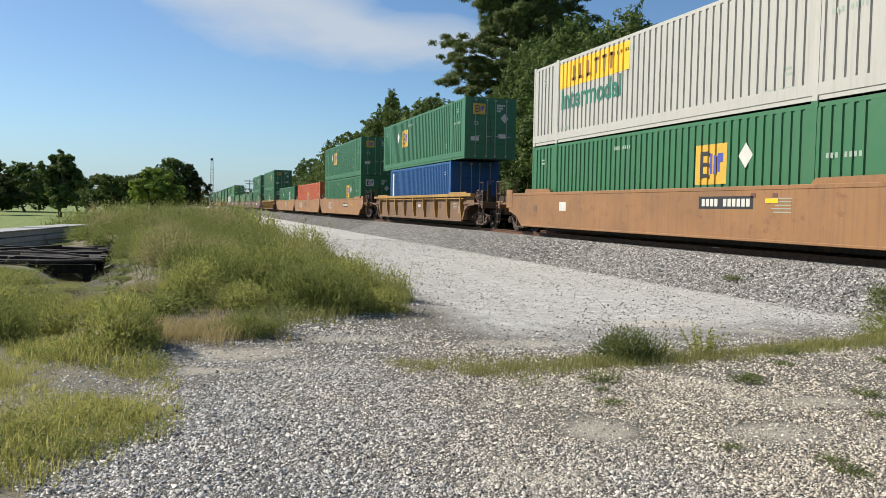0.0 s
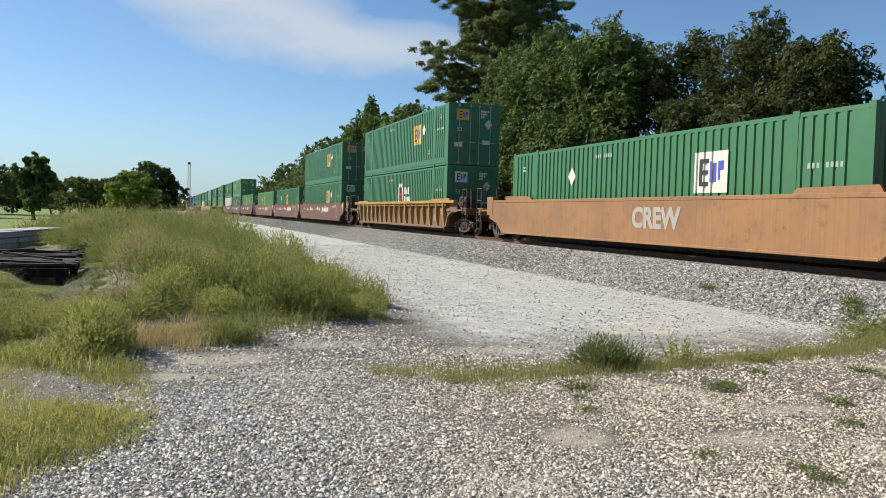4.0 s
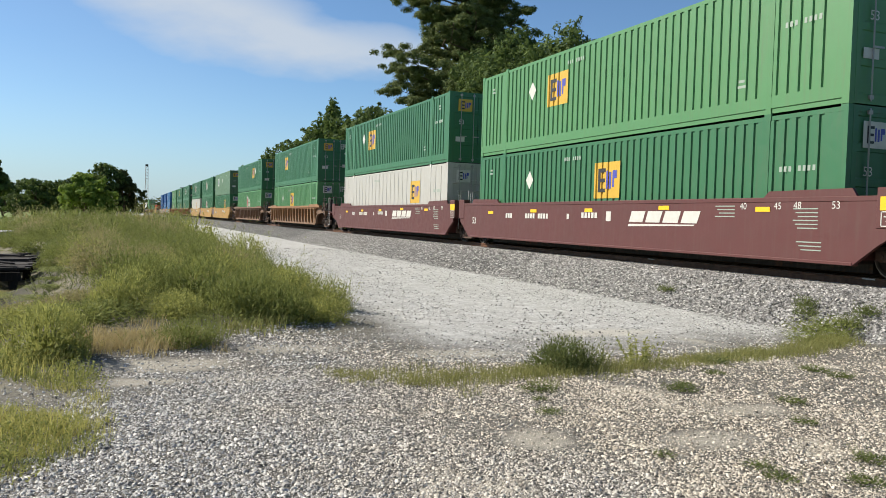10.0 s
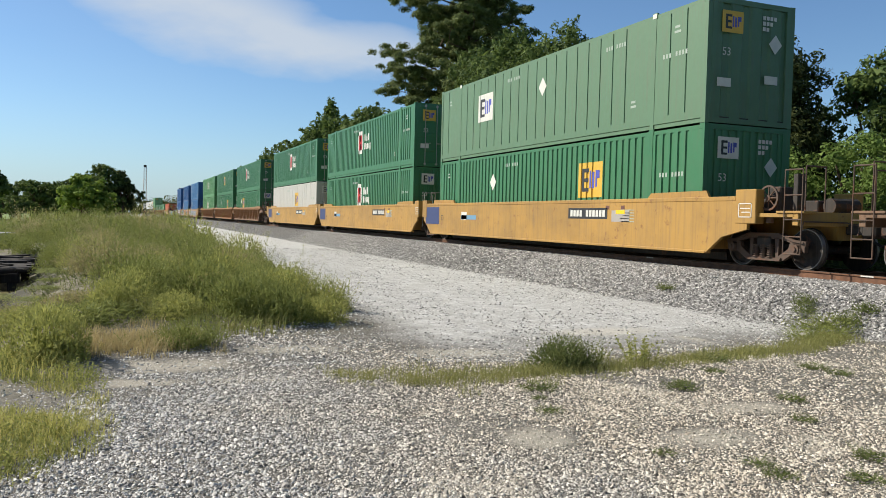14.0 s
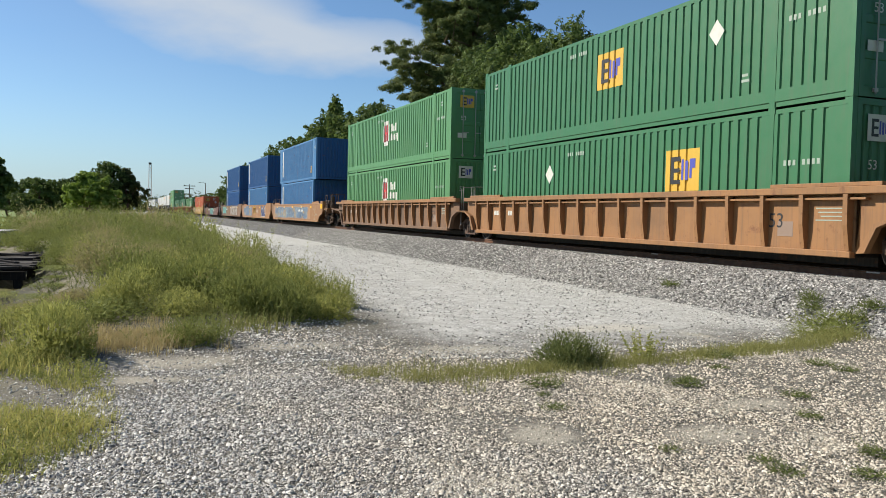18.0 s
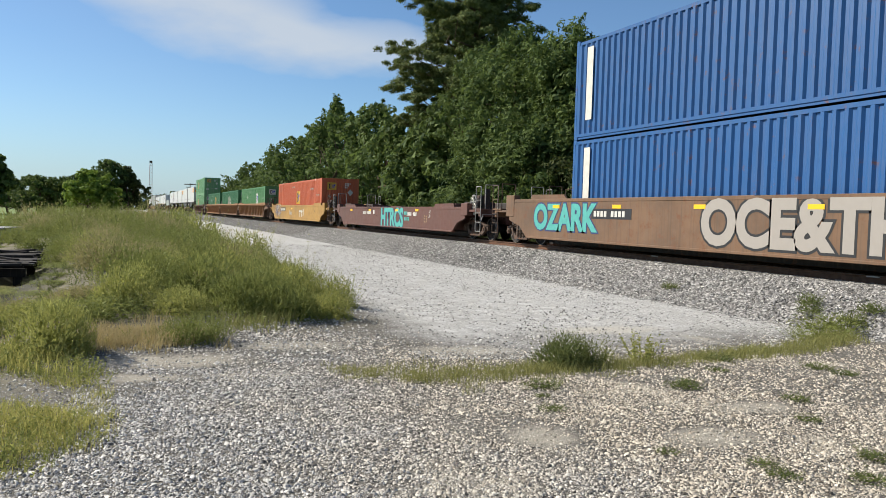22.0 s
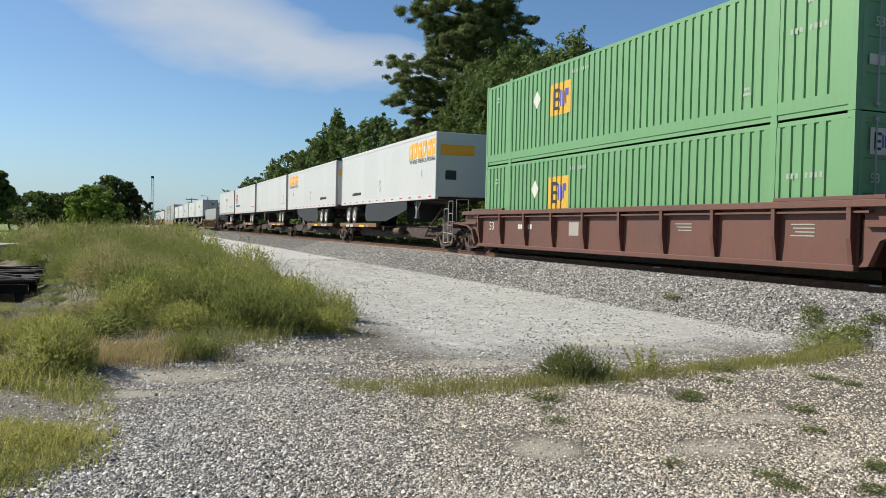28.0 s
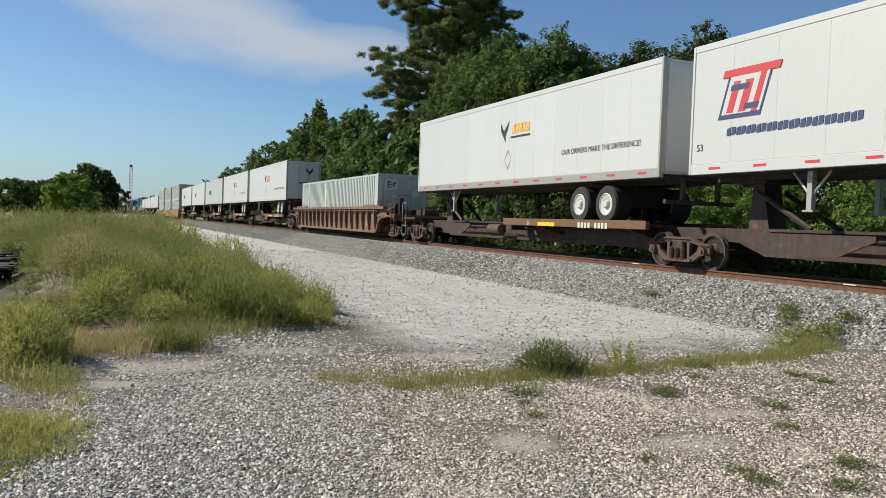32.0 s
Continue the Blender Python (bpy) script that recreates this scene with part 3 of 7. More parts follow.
def leaves(rng, clumps, per, size, aspect=0.55, shell=0.45, up=0.3):
    """Leaf quads in clumps (x, y, z, rx, ry, rz): denser towards each clump's skin."""
    c = np.asarray(clumps, float)
    vol = c[:, 3] * c[:, 4] * c[:, 5]
    w = np.maximum(vol, 1e-6) ** 0.67
    cnt = np.maximum((w / w.sum() * per * len(c)).astype(int), 6)
    k = np.repeat(np.arange(len(c)), cnt)
    n = len(k)
    d = rng.normal(size=(n, 3))
    d /= np.linalg.norm(d, axis=1)[:, None]
    r = 1 - shell * rng.random(n) ** 1.5 + rng.normal(size=n) * 0.10
    p = c[k, :3] + d * c[k, 3:6] * r[:, None]
    nor = d + rng.normal(size=(n, 3)) * 0.32 + np.array([0, 0, up])
    nor /= np.linalg.norm(nor, axis=1)[:, None]
    a = np.cross(nor, rng.normal(size=(n, 3)))
    a /= np.linalg.norm(a, axis=1)[:, None]
    b = np.cross(nor, a)
    s = size * (0.6 + 0.8 * rng.random(n))[:, None]
    v = np.stack([p - a * s * 0.45 - b * s * aspect * 0.5, p - a * s * 0.3 + b * s * aspect * 0.5, p + a * s * 0.6], 1).reshape(-1, 3)
    return v, np.arange(n * 3).reshape(-1, 3)


def knobs(rng, clumps, n, small, up=0.35):
    """Smaller tufts over the skin of each clump, more of them on top: the crown's knobbly relief."""
    out = []
    for c in clumps:
        c = np.asarray(c)
        for _ in range(n):
            d = rng.normal(size=3) + np.array([0, 0, up])
            d /= np.linalg.norm(d)
            k = small * (0.7 + 0.7 * rng.random())
            out.append((*(c[:3] + d * c[3:] * (0.72 + 0.3 * rng.random())), *(c[3:] * k * np.array([1.0, 1.0, 0.8]))))
    return out


def limb(f, p, q, r0, r1, rng, kinks=3, n=7):
    p, q = np.asarray(p, float), np.asarray(q, float)
    pts = [p + (q - p) * t + (rng.normal(size=3) * 0.06 * np.linalg.norm(q - p) if 0 < t < 1 else 0) for t in np.linspace(0, 1, kinks + 1)]
    for i in range(kinks):
        a, b = r0 + (r1 - r0) * i / kinks, r0 + (r1 - r0) * (i + 1) / kinks
        f.rod(pts[i], pts[i + 1], a, n, b)
    return pts


def tree(name, x, y, h, wide, deep, seed, material, label, low=0.12, nclump=26, per=420, size=0.34, lean=0.0, category="tree", group=""):
    """A broadleaf tree: trunk, limbs to each clump and a ragged crown."""
    near = y < 56
    nclump, per, size = int(nclump * 1.35), int(per * (2.1 if near else 1.0)), size * (0.58 if near else 0.95)
    rng = np.random.default_rng(seed)
    z0 = float(ground_z(x, y))
    root = tagged(new(name), label, category, group)
    root.location = (x, y, z0)
    clumps = []
    for i in range(nclump):
        t = low + (1 - low) * (i + rng.random()) / nclump
        a = rng.random() * 2 * math.pi
        prof = math.sin(math.pi * min(1.0, 0.16 + 0.80 * t)) ** 0.7
        rr = math.sqrt(rng.random()) * prof
        s = (0.15 + 0.13 * rng.random()) * (1.15 - 0.45 * t)
        clumps.append((lean * t + wide * rr * math.cos(a), deep * rr * math.sin(a), h * (0.10 + 0.86 * t), wide * s * 1.42 + 0.2, deep * s * 1.42 + 0.2, h * s * 0.56))
    f = Form()
    top = (lean * 0.5, 0, h * 0.72)
    limb(f, (0, 0, -0.2), top, h * 0.022 + 0.06, 0.05, rng, 4)
    for c in clumps[::2]:
        t = min(0.9, max(0.15, c[2] / h * 0.7))
        limb(f, (top[0] * t, 0, h * 0.72 * t), c[:3], 0.05 + h * 0.004, 0.02, rng, 2, 5)
    part("trunk", f, BARK, root)
    knob = knobs(rng, clumps, 7 if near else 5, 0.42)
    v, q = leaves(rng, knob, per * len(clumps) * 0.72 / len(knob), size, shell=0.35)
    v3, q3 = leaves(rng, [(*c[:3], *(0.75 * w for w in c[3:])) for c in clumps], per * 0.16, size * 1.6, shell=0.9)
    # twigs of leaves that stick out of the outline
    tips = []
    for c in knob[::2]:
        d = rng.normal(size=3) + (0, 0, 0.5)
        d /= np.linalg.norm(d)
        for s in (1.0, 1.25, 1.5):
            tips.append((*(np.array(c[:3]) + d * np.array(c[3:]) * s), 0.22, 0.22, 0.16))
    v2, q2 = leaves(rng, tips, 7, size * 0.9, shell=0.9)
    v, q = np.vstack([v, v3]), np.vstack([q, q3 + len(v)])
    crown = new("crown", cloud_mesh("crown", np.vstack([v, v2]), np.vstack([q, q2 + len(v)]), material))
    crown.parent = root
    return root


def pine(x, y, h, seed):
    """A broad old pine: limbs with rounded pads of needles, open between them."""
    rng = np.random.default_rng(seed)
    root = tagged(new("pine_tree"), "tall dark green pine with layered tufts of needles", "tree")
    root.location = (x, y, 0)
    f = Form()
    limb(f, (0, 0, -0.2), (0.4, 0.3, h * 0.93), 0.32, 0.07, rng, 5, 9)
    heads_all = []
    n = 84
    for i in range(n):
        t = 0.38 + 0.60 * (i + rng.random() * 0.6) / n
        a = i * 2.4 + rng.random() * 0.8
        wide = np.interp(t, [0.38, 0.52, 0.65, 0.8, 0.92, 1.0], [5.2, 7.6, 6.6, 6.0, 5.0, 3.0])
        reach = wide * (0.40 + 0.60 * rng.random() ** 0.7)
        z = h * t
        e = np.array((math.cos(a) * reach, math.sin(a) * reach, z + reach * (0.02 + 0.25 * rng.random())))
        pts = limb(f, (0.4 * t, 0.3 * t, z - reach * 0.25), e, 0.09, 0.025, rng, 4, 5)
        # rounded heads of needles at the limb's end and on its side twigs
        heads = [(1.0, 0.75 + 0.4 * rng.random())] + [(0.45 + 0.5 * rng.random(), 0.5 + 0.45 * rng.random()) for _ in range(4)]
        for w, r in heads:
            c = np.array(pts[0]) + (np.array(pts[-1]) - np.array(pts[0])) * w + rng.normal(size=3) * (0.75, 0.75, 0.45) * (1.0 if w < 1 else 0.2) + (0, 0, 0.15)
            heads_all.append((*c, r * 1.12, r * 1.12, r * 0.66))
    part("trunk", f, BARK, root)
    v, q = leaves(rng, knobs(rng, heads_all, 5, 0.50), 112, 0.31, aspect=0.26, shell=0.9, up=0.5)
    crown = new("crown", cloud_mesh("crown", v, q, LEAF_PINE))
    crown.parent = root
    return root


def build_trees():
    pine(27.0, 62.0, 21.6, 3)
    W = "big broad-leaved tree in the dense wood behind the tracks"
    B = "dark round oak in the wood behind the tracks"
    S = "sunlit light green shrub at the edge of the wood"
    # wood behind the line, from far to near
    for i, (x, y, h, w) in enumerate([(25, 190, 9.5, 10), (25, 165, 11, 10), (25, 146, 12.5, 10), (25, 130, 13.5, 9), (25.5, 116, 14, 8), (26, 103, 16.5, 4.2), (24, 95, 13.5, 8), (25, 84, 13.5, 7),
                                      (23.5, 74, 11.0, 6), (24.5, 66, 11, 5), (22.5, 59, 9.5, 5)]):
        tree("broadleaf_tree", x, y, h, w * 0.5, w, 20 + i, LEAF_BROAD, W, 0.02, 28, 230, 0.50, group="wood behind the tracks")
    for i, (x, y, h, w) in enumerate([(24, 52, 13.5, 4.6), (23, 44.5, 13.2, 4.2), (23.5, 39.5, 12.4, 3.6), (26, 41.5, 12.0, 4.0), (21.8, 47, 7.5, 3.8), (21.5, 40, 6.5, 3.4)]):
        tree("broadleaf_tree", x, y, h, w * 0.8, w, 40 + i, LEAF_BROAD, W, 0.03, 32, 320, 0.42, group="wood behind the tracks")
    for i, (x, y, h, w) in enumerate([(27, 36, 11.6, 3.6), (27, 31.5, 11.5, 3.6), (27, 27.8, 9.9, 2.9), (24.5, 34, 7.5, 4.2), (24.5, 28, 7.0, 3.8)]):
        tree("oak_tree", x, y, h, w * 0.8, w, 60 + i, LEAF_OAK, B, 0.03, 36, 350, 0.33, group="wood behind the tracks")
    for i, (x, y, h, w) in enumerate([(30, 24.5, 8.9, 3.2), (31, 20, 8.4, 3.4), (29, 15, 8.5, 4.0), (30, 9, 8.5, 4.0)]):
        tree("broadleaf_tree", x, y, h, w * 0.8, w, 70 + i, LEAF_BROAD, W, 0.03, 26, 240, 0.40, group="wood behind the tracks")
    for i, (x, y, h, w) in enumerate([(21.5, 26, 3.0, 1.6), (21.2, 23.4, 4.2, 2.2), (20.5, 21, 4.2, 2.0), (20.8, 17.5, 4.4, 2.1), (20.5, 14, 4.2, 2.2), (20.8, 10, 4.2, 2.2)]):
        tree("shrub", x, y, h, w * 0.8, w, 80 + i, LEAF_LIGHT, S, 0.0, 18, 280, 0.20, category="shrub", group="shrubs along the wood")
    # far side of the lawn
    for i, (x, y, h, w, mt) in enumerate([(-2.2, 150, 9.2, 5.4, LEAF_BROAD), (-4.0, 112, 6.0, 4.4, LEAF_YELLOW), (0.6, 150, 8.4, 4.0, LEAF_OAK), (-6.4, 150, 7.0, 4.5, LEAF_BROAD),
                                          (-14.4, 105, 7.6, 3.0, LEAF_BROAD), (-13, 150, 6.6, 6, LEAF_BROAD), (-19, 160, 6.8, 7, LEAF_BROAD), (-26, 150, 8.2, 7, LEAF_BROAD), (-10.5, 185, 7.6, 6, LEAF_BROAD),
                                          (-33, 160, 9, 8, LEAF_OAK), (-24, 118, 5.0, 5, LEAF_OAK), (-42, 160, 9, 8, LEAF_BROAD), (-52, 160, 9, 8, LEAF_OAK)]):
        tree("lawn_tree", x, y, h, w * 0.75, w * 0.75, 100 + i, mt, "leafy tree beyond the lawn", 0.12, 24, 190, 0.52, group="trees beyond the lawn")
    # woods on the horizon
    rng = np.random.default_rng(9)
    cl = []
    for i in range(90):
        a = -0.75 + 1.0 * i / 90
        d = 380 + 120 * rng.random()
        cl.append((math.sin(a) * d, math.cos(a) * d, 3.5 + rng.random() * 1.5, 12, 12, 4.5 + 2.5 * rng.random()))
    for i in range(46):
        cl.append((40 + 30 * rng.random(), 170 + i * 22, 4.0, 12, 14, 5 + 2 * rng.random()))
    # woods that close the place behind the gravel yard
    for i in range(60):
        a = 1.9 + 2.5 * i / 60
        d = 42 + 10 * rng.random()
        cl.append((math.sin(a) * d, math.cos(a) * d, 4.5 + rng.random() * 2, 5, 5, 6 + 2.5 * rng.random()))
    v, q = leaves(rng, cl, 150, 2.2)
    tagged(new("far_woods", cloud_mesh("far_woods", v, q, LEAF_OAK)), "distant dark green line of woods", "woods", kind="stuff")


build_trees()

# ---- the train ----
MOVING = []          # things and their place along the train


def corr_line(y0, y1, pitch=0.277, depth=0.036, flat=0.125, slope=0.022):
    """Outline of a corrugated wall along y: (y, depth inwards), with its grooves on a fixed grid."""
    pts = [(y0, 0.0)]
    k = math.ceil((y0 + 0.04) / pitch)
    while (k + 1) * pitch < y1 - 0.02:
        a = k * pitch + flat
        for y, d in ((a, 0.0), (a + slope, depth), (a + pitch - flat - slope, depth), (a + pitch - flat, 0.0)):
            if y0 < y < y1:
                pts.append((y, d))
        k += 1
    pts.append((y1, 0.0))
    return pts


def corr_wall(f, x, y0, y1, z0, z1, side=-1, lift=0.0, **kw):
    pts = corr_line(y0, y1, **kw)
    n = len(f.v)
    for y, d in pts:
        f.v.append((x - side * d + side * lift, y, z0))
        f.v.append((x - side * d + side * lift, y, z1))
    for i in range(len(pts) - 1):
        a = n + 2 * i
        q = (a, a + 1, a + 3, a + 2)
        f.f.append(q if side < 0 else q[::-1])
    return f


W2 = 1.295
PITCH = {"dom": dict(pitch=0.285, depth=0.034, flat=0.165, slope=0.018), "iso": dict(pitch=0.278, depth=0.050, flat=0.085, slope=0.054), "post": dict(pitch=0.61, depth=0.022, flat=0.56, slope=0.012)}


def logo_shapes(kind):
    """Plain shapes of a mark as (material, y0, y1, z0, z1) round its centre; y runs towards the rear."""
    if kind == "emp":
        return [(MARK_YELLOW, -0.62, 0.62, -0.50, 0.50), (MARK_BLACK, 0.30, 0.42, -0.33, 0.33), (MARK_BLACK, 0.06, 0.30, 0.22, 0.33), (MARK_BLACK, 0.08, 0.30, -0.05, 0.05),
                (MARK_BLACK, 0.06, 0.30, -0.33, -0.23), (MARK_BLUE, -0.06, 0.02, -0.24, 0.26), (MARK_BLUE, -0.22, -0.12, -0.24, 0.22), (MARK_BLUE, -0.36, -0.28, -0.20, 0.26), (MARK_BLUE, -0.48, -0.36, 0.04, 0.26)]
    if kind == "empw":
        return [(MARK_WHITE,) + s[1:] if s[0] is MARK_YELLOW else s for s in logo_shapes("emp")]
    if kind == "hub":
        return [(MARK_WHITE, -0.34, 0.34, -0.62, 0.62), (MARK_WHITE, -0.46, 0.46, -0.42, 0.42), (MARK_RED, 0.10, 0.22, -0.40, 0.40), (MARK_RED, -0.22, -0.10, -0.40, 0.40), (MARK_RED, -0.10, 0.10, -0.06, 0.06),
                (MARK_WHITE, -0.86, -0.76, 0.02, 0.40), (MARK_WHITE, -1.06, -0.96, 0.02, 0.40), (MARK_WHITE, -1.30, -1.14, 0.02, 0.28), (MARK_WHITE, -1.60, -1.40, 0.02, 0.40),
                (MARK_WHITE, -0.98, -0.76, -0.42, -0.08), (MARK_WHITE, -1.18, -1.08, -0.42, -0.16), (MARK_WHITE, -1.44, -1.26, -0.42, -0.12), (MARK_WHITE, -1.66, -1.54, -0.42, -0.12), (MARK_WHITE, -1.88, -1.74, -0.50, -0.12)]
    if kind == "bigword":
        out = [(MARK_REFLEX, -2.3, 2.3, 0.10, 0.95)]
        for i, y in enumerate((1.25, 0.80, 0.25, -0.30, -0.80, -1.25)):
            out.append((MARK_UMBER, y - 0.16, y + 0.16, 0.28, 0.38) if i < 3 else (MARK_UMBER, y - 0.16, y + 0.16, 0.68, 0.78))
            out.append((MARK_UMBER, y - 0.05, y + 0.08, 0.28, 0.78))
        return out
    if kind == "white_bar":
        return [(MARK_WHITE, -0.16, 0.16, -1.05, 1.05)]
    if kind == "caution":
        return [(MARK_YELLOW, -0.13, 0.13, -0.26, 0.26), (MARK_BLACK, -0.09, 0.09, 0.12, 0.16), (MARK_BLACK, -0.05, 0.05, -0.10, 0.02)]
    if kind == "line":
        return [(MARK_GREY, 0.40 - i * 0.12 - 0.035, 0.40 - i * 0.12 + 0.035, -0.055, 0.055) for i in range(8) if i != 3]
    if kind == "small":
        return [(MARK_GREY, -0.12, 0.12, -0.10, -0.04), (MARK_GREY, -0.08, 0.10, 0.02, 0.08)]
    if kind == "plate":
        return [(MARK_WHITE, -1.0, 1.0, -0.14, 0.14)] + [(MARK_BLACK, 0.82 - i * 0.17 - 0.05, 0.82 - i * 0.17 + 0.05, -0.09, 0.09) for i in range(11) if i not in (4, 5)]
    return []


def words(text, size, x, y, z, material, parent, face="side", name="lettering", bold=0.0, wide=1.0, slant=0.0):
    """Letters of the built-in font, flat on a wall that faces -x (face side) or -y (face end)."""
    cu = bpy.data.curves.new("letters", "FONT")
    cu.body, cu.size, cu.align_x, cu.align_y, cu.resolution_u = text, size, "CENTER", "CENTER", 4
    cu.offset = bold
    cu.shear = slant
    ob = bpy.data.objects.new("letters", cu)
    scene.collection.objects.link(ob)
    bpy.context.view_layer.update()
    me = bpy.data.meshes.new_from_object(ob)
    bpy.data.objects.remove(ob)
    me.materials.clear()
    me.materials.append(material)
    o = new(name, me)
    o.parent = parent
    rz = -90 if face == "side" else 0
    me.transform(Matrix.Diagonal((wide, 1.0, 1.0, 1.0)))
    o.matrix_basis = pose(x, y, z, 90, 0, rz)
    return o


RAIL = {"dom": 0.37, "iso": 0.16, "post": 0.30}


def rail_outline(top, s):
    """Cross-section of a bottom rail: a flat web over a lip that is set in."""
    lip = min(0.12, top * 0.5)
    out = [(W2, top), (W2, lip), (W2 - 0.022, lip - 0.02), (W2 - 0.022, 0.012), (W2 - 0.07, 0.012), (W2 - 0.07, top)]
    return [(s * x, z) for x, z in out][::-s]


def box_container(name, label, colour, length, style, u, z, marks=(), end="door", group="", ends=(), pale=False, far=False, height=2.896):
    """A freight container; its origin is at the middle of its base. marks: (kind, y, z)."""
    root = tagged(new(name), label, "freight container", group)
    MOVING.append((root, u, z))
    L, H = length / 2, height
    k = (style, length, height)
    post = 6.096 if length > 15 else None
    if length > 13 and length < 15:
        post = 6.096
    kw = PITCH[style]
    # light blue boxes get deeper blue ends: the ends' shade put into the colour
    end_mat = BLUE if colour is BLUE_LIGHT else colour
    bands = [(-L + 0.10, L - 0.10)] if post is None else [(-L + 0.10, -post - 0.07), (-post + 0.07, post - 0.07), (post + 0.07, L - 0.10)]
    for s in (-1, 1):
        def side(s=s):
            f = Form()
            for a, b in bands:
                corr_wall(f, s * (W2 - 0.006), a, b, RAIL[style] - 0.006, H - 0.13, s, **kw)
            return f
        part("side_panel", side, colour, root, key=("side", s, *k))
        part("bottom_rail", lambda: Form().slab(rail_outline(RAIL[style], s), 1, -L + 0.1, L - 0.1), colour, root, key=("brail", s, *k))
        part("top_rail", lambda: Form().box(s * (W2 - 0.012), s * (W2 - 0.08), -L + 0.1, L - 0.1, H - 0.135, H - 0.035, 0.008), colour, root, key=("trail", s, *k))
        for e in (-1, 1):
            part("corner_post", lambda: Form().slab([(e * L, 0.0), (e * (L - 0.17), 0.0), (e * (L - 0.17), 0.118), (e * (L - 0.10), 0.125), (e * (L - 0.10), H - 0.125), (e * (L - 0.17), H - 0.118), (e * (L - 0.17), H), (e * L, H)][::e], 0, min(s * W2, s * (W2 - 0.13)), max(s * W2, s * (W2 - 0.13))), colour, root, key=("post", s, e, *k))
            if post and not far:
                part("lift_post", lambda: Form().slab([(e * post - 0.075, 0.0), (e * post + 0.075, 0.0), (e * post + 0.075, H - 0.13), (e * post + 0.095, H - 0.125), (e * post + 0.095, H + 0.012), (e * post - 0.095, H + 0.012), (e * post - 0.095, H - 0.125), (e * post - 0.075, H - 0.13)], 0, min(s * (W2 + 0.003), s * (W2 - 0.05)), max(s * (W2 + 0.003), s * (W2 - 0.05))), colour, root, key=("lift", s, e, *k))
                if s < 0 and (pale or style == "post"):
                    part("lift_casting", lambda: Form().box(-(W2 + 0.007), -(W2 + 0.002), e * post - 0.08, e * post + 0.08, H - 0.12, H - 0.005), MARK_WHITE, root, key=("liftc", e, *k))
    part("roof", lambda: Form().box(-W2 + 0.08, W2 - 0.08, -L + 0.1, L - 0.1, H - 0.08, H - 0.05), colour, root, key=("roof", *k))
    part("floor_frame", lambda: Form().box(-W2 + 0.06, W2 - 0.06, -L + 0.02, L - 0.02, 0.06, 0.16), STEEL_DARK, root, key=("floor", *k))
    for e in (-1, 1):
        y = e * (L - 0.035)
        kind = end if e < 0 else "wall"
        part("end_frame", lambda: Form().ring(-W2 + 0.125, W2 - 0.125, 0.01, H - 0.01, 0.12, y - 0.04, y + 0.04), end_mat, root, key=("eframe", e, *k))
        if kind == "door":
            for s in (-1, 1):
                def leaf(s=s):
                    out, n = [(y + 0.02, 0.13)], 4
                    for q in range(n):
                        a, b = 0.13 + q * (H - 0.26) / n, 0.13 + (q + 1) * (H - 0.26) / n
                        out += [(y - 0.03, a + 0.001), (y - 0.03, a + 0.07), (y - 0.012, a + 0.09), (y - 0.012, b - 0.09), (y - 0.03, b - 0.07)]
                    out += [(y - 0.03, H - 0.13), (y + 0.02, H - 0.13)]
                    return Form().slab(out, 0, min(s * 0.01, s * (W2 - 0.14)), max(s * 0.01, s * (W2 - 0.14)))
                d = part("door", leaf, colour, root, key=("door", s, *k))
                for w in (0.22, 0.78):
                    part("lock_rod", lambda: Form().rod((s * w, y - 0.075, 0.06), (s * w, y - 0.075, H - 0.06), 0.017, 6).box(s * w - 0.05, s * w + 0.05, y - 0.09, y - 0.04, 0.10, 0.17).box(s * w - 0.05, s * w + 0.05, y - 0.09, y - 0.04, H - 0.17, H - 0.10).box(s * w - 0.03, s * w + 0.25, y - 0.10, y - 0.085, 1.05, 1.09), GALV, d, key=("rod", s, w, *k))
        else:
            def wall():
                out, n = [], 11 if style != "post" else 4
                wd = (2 * W2 - 0.25) / n
                for i in range(n):
                    a = -W2 + 0.125 + i * wd
                    out += [(a, y + e * 0.02), (a + wd * 0.5, y + e * 0.02), (a + wd * 0.6, y - e * 0.015), (a + wd * 0.9, y - e * 0.015)]
                out += [(W2 - 0.125, y + e * 0.02), (W2 - 0.125, y - e * 0.03), (-W2 + 0.125, y - e * 0.03)]
                return Form().slab(out, 2, 0.13, H - 0.13)
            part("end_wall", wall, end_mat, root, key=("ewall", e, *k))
    if far:
        return root
    xs = -(W2 - 0.006)
    for kind, yc, zc in marks:
        if kind == "diamond":
            f = Form().slab([(yc - 0.25, zc), (yc, zc - 0.30), (yc + 0.25, zc), (yc, zc + 0.30)][::-1], 0, xs - 0.007, xs - 0.004)
            part("placard", f, MARK_WHITE, root, "white diamond placard")
            continue
        if kind.startswith("#"):
            words(kind[1:], 0.34, xs - 0.006, yc, zc, MARK_WHITE, root)
            continue
        if kind.startswith("~"):
            words(kind[1:], 0.92, xs - 0.006, yc, zc, MARK_PINE, root, bold=0.02)
            continue
        rest = logo_shapes(kind)
        by = {}
        for i, (mt, a, b, c, d) in enumerate(rest):
            by.setdefault((mt, i > 0 and kind in ("emp", "empw", "plate", "bigword", "caution") or (kind == "hub" and mt is MARK_RED)), []).append((a, b, c, d))
        for (mt, over), rects in by.items():
            f = Form()
            for a, b, c, d in rects:
                corr_wall(f, xs, yc + a, yc + b, zc + c, zc + d, -1, 0.004 + 0.004 * over, **kw)
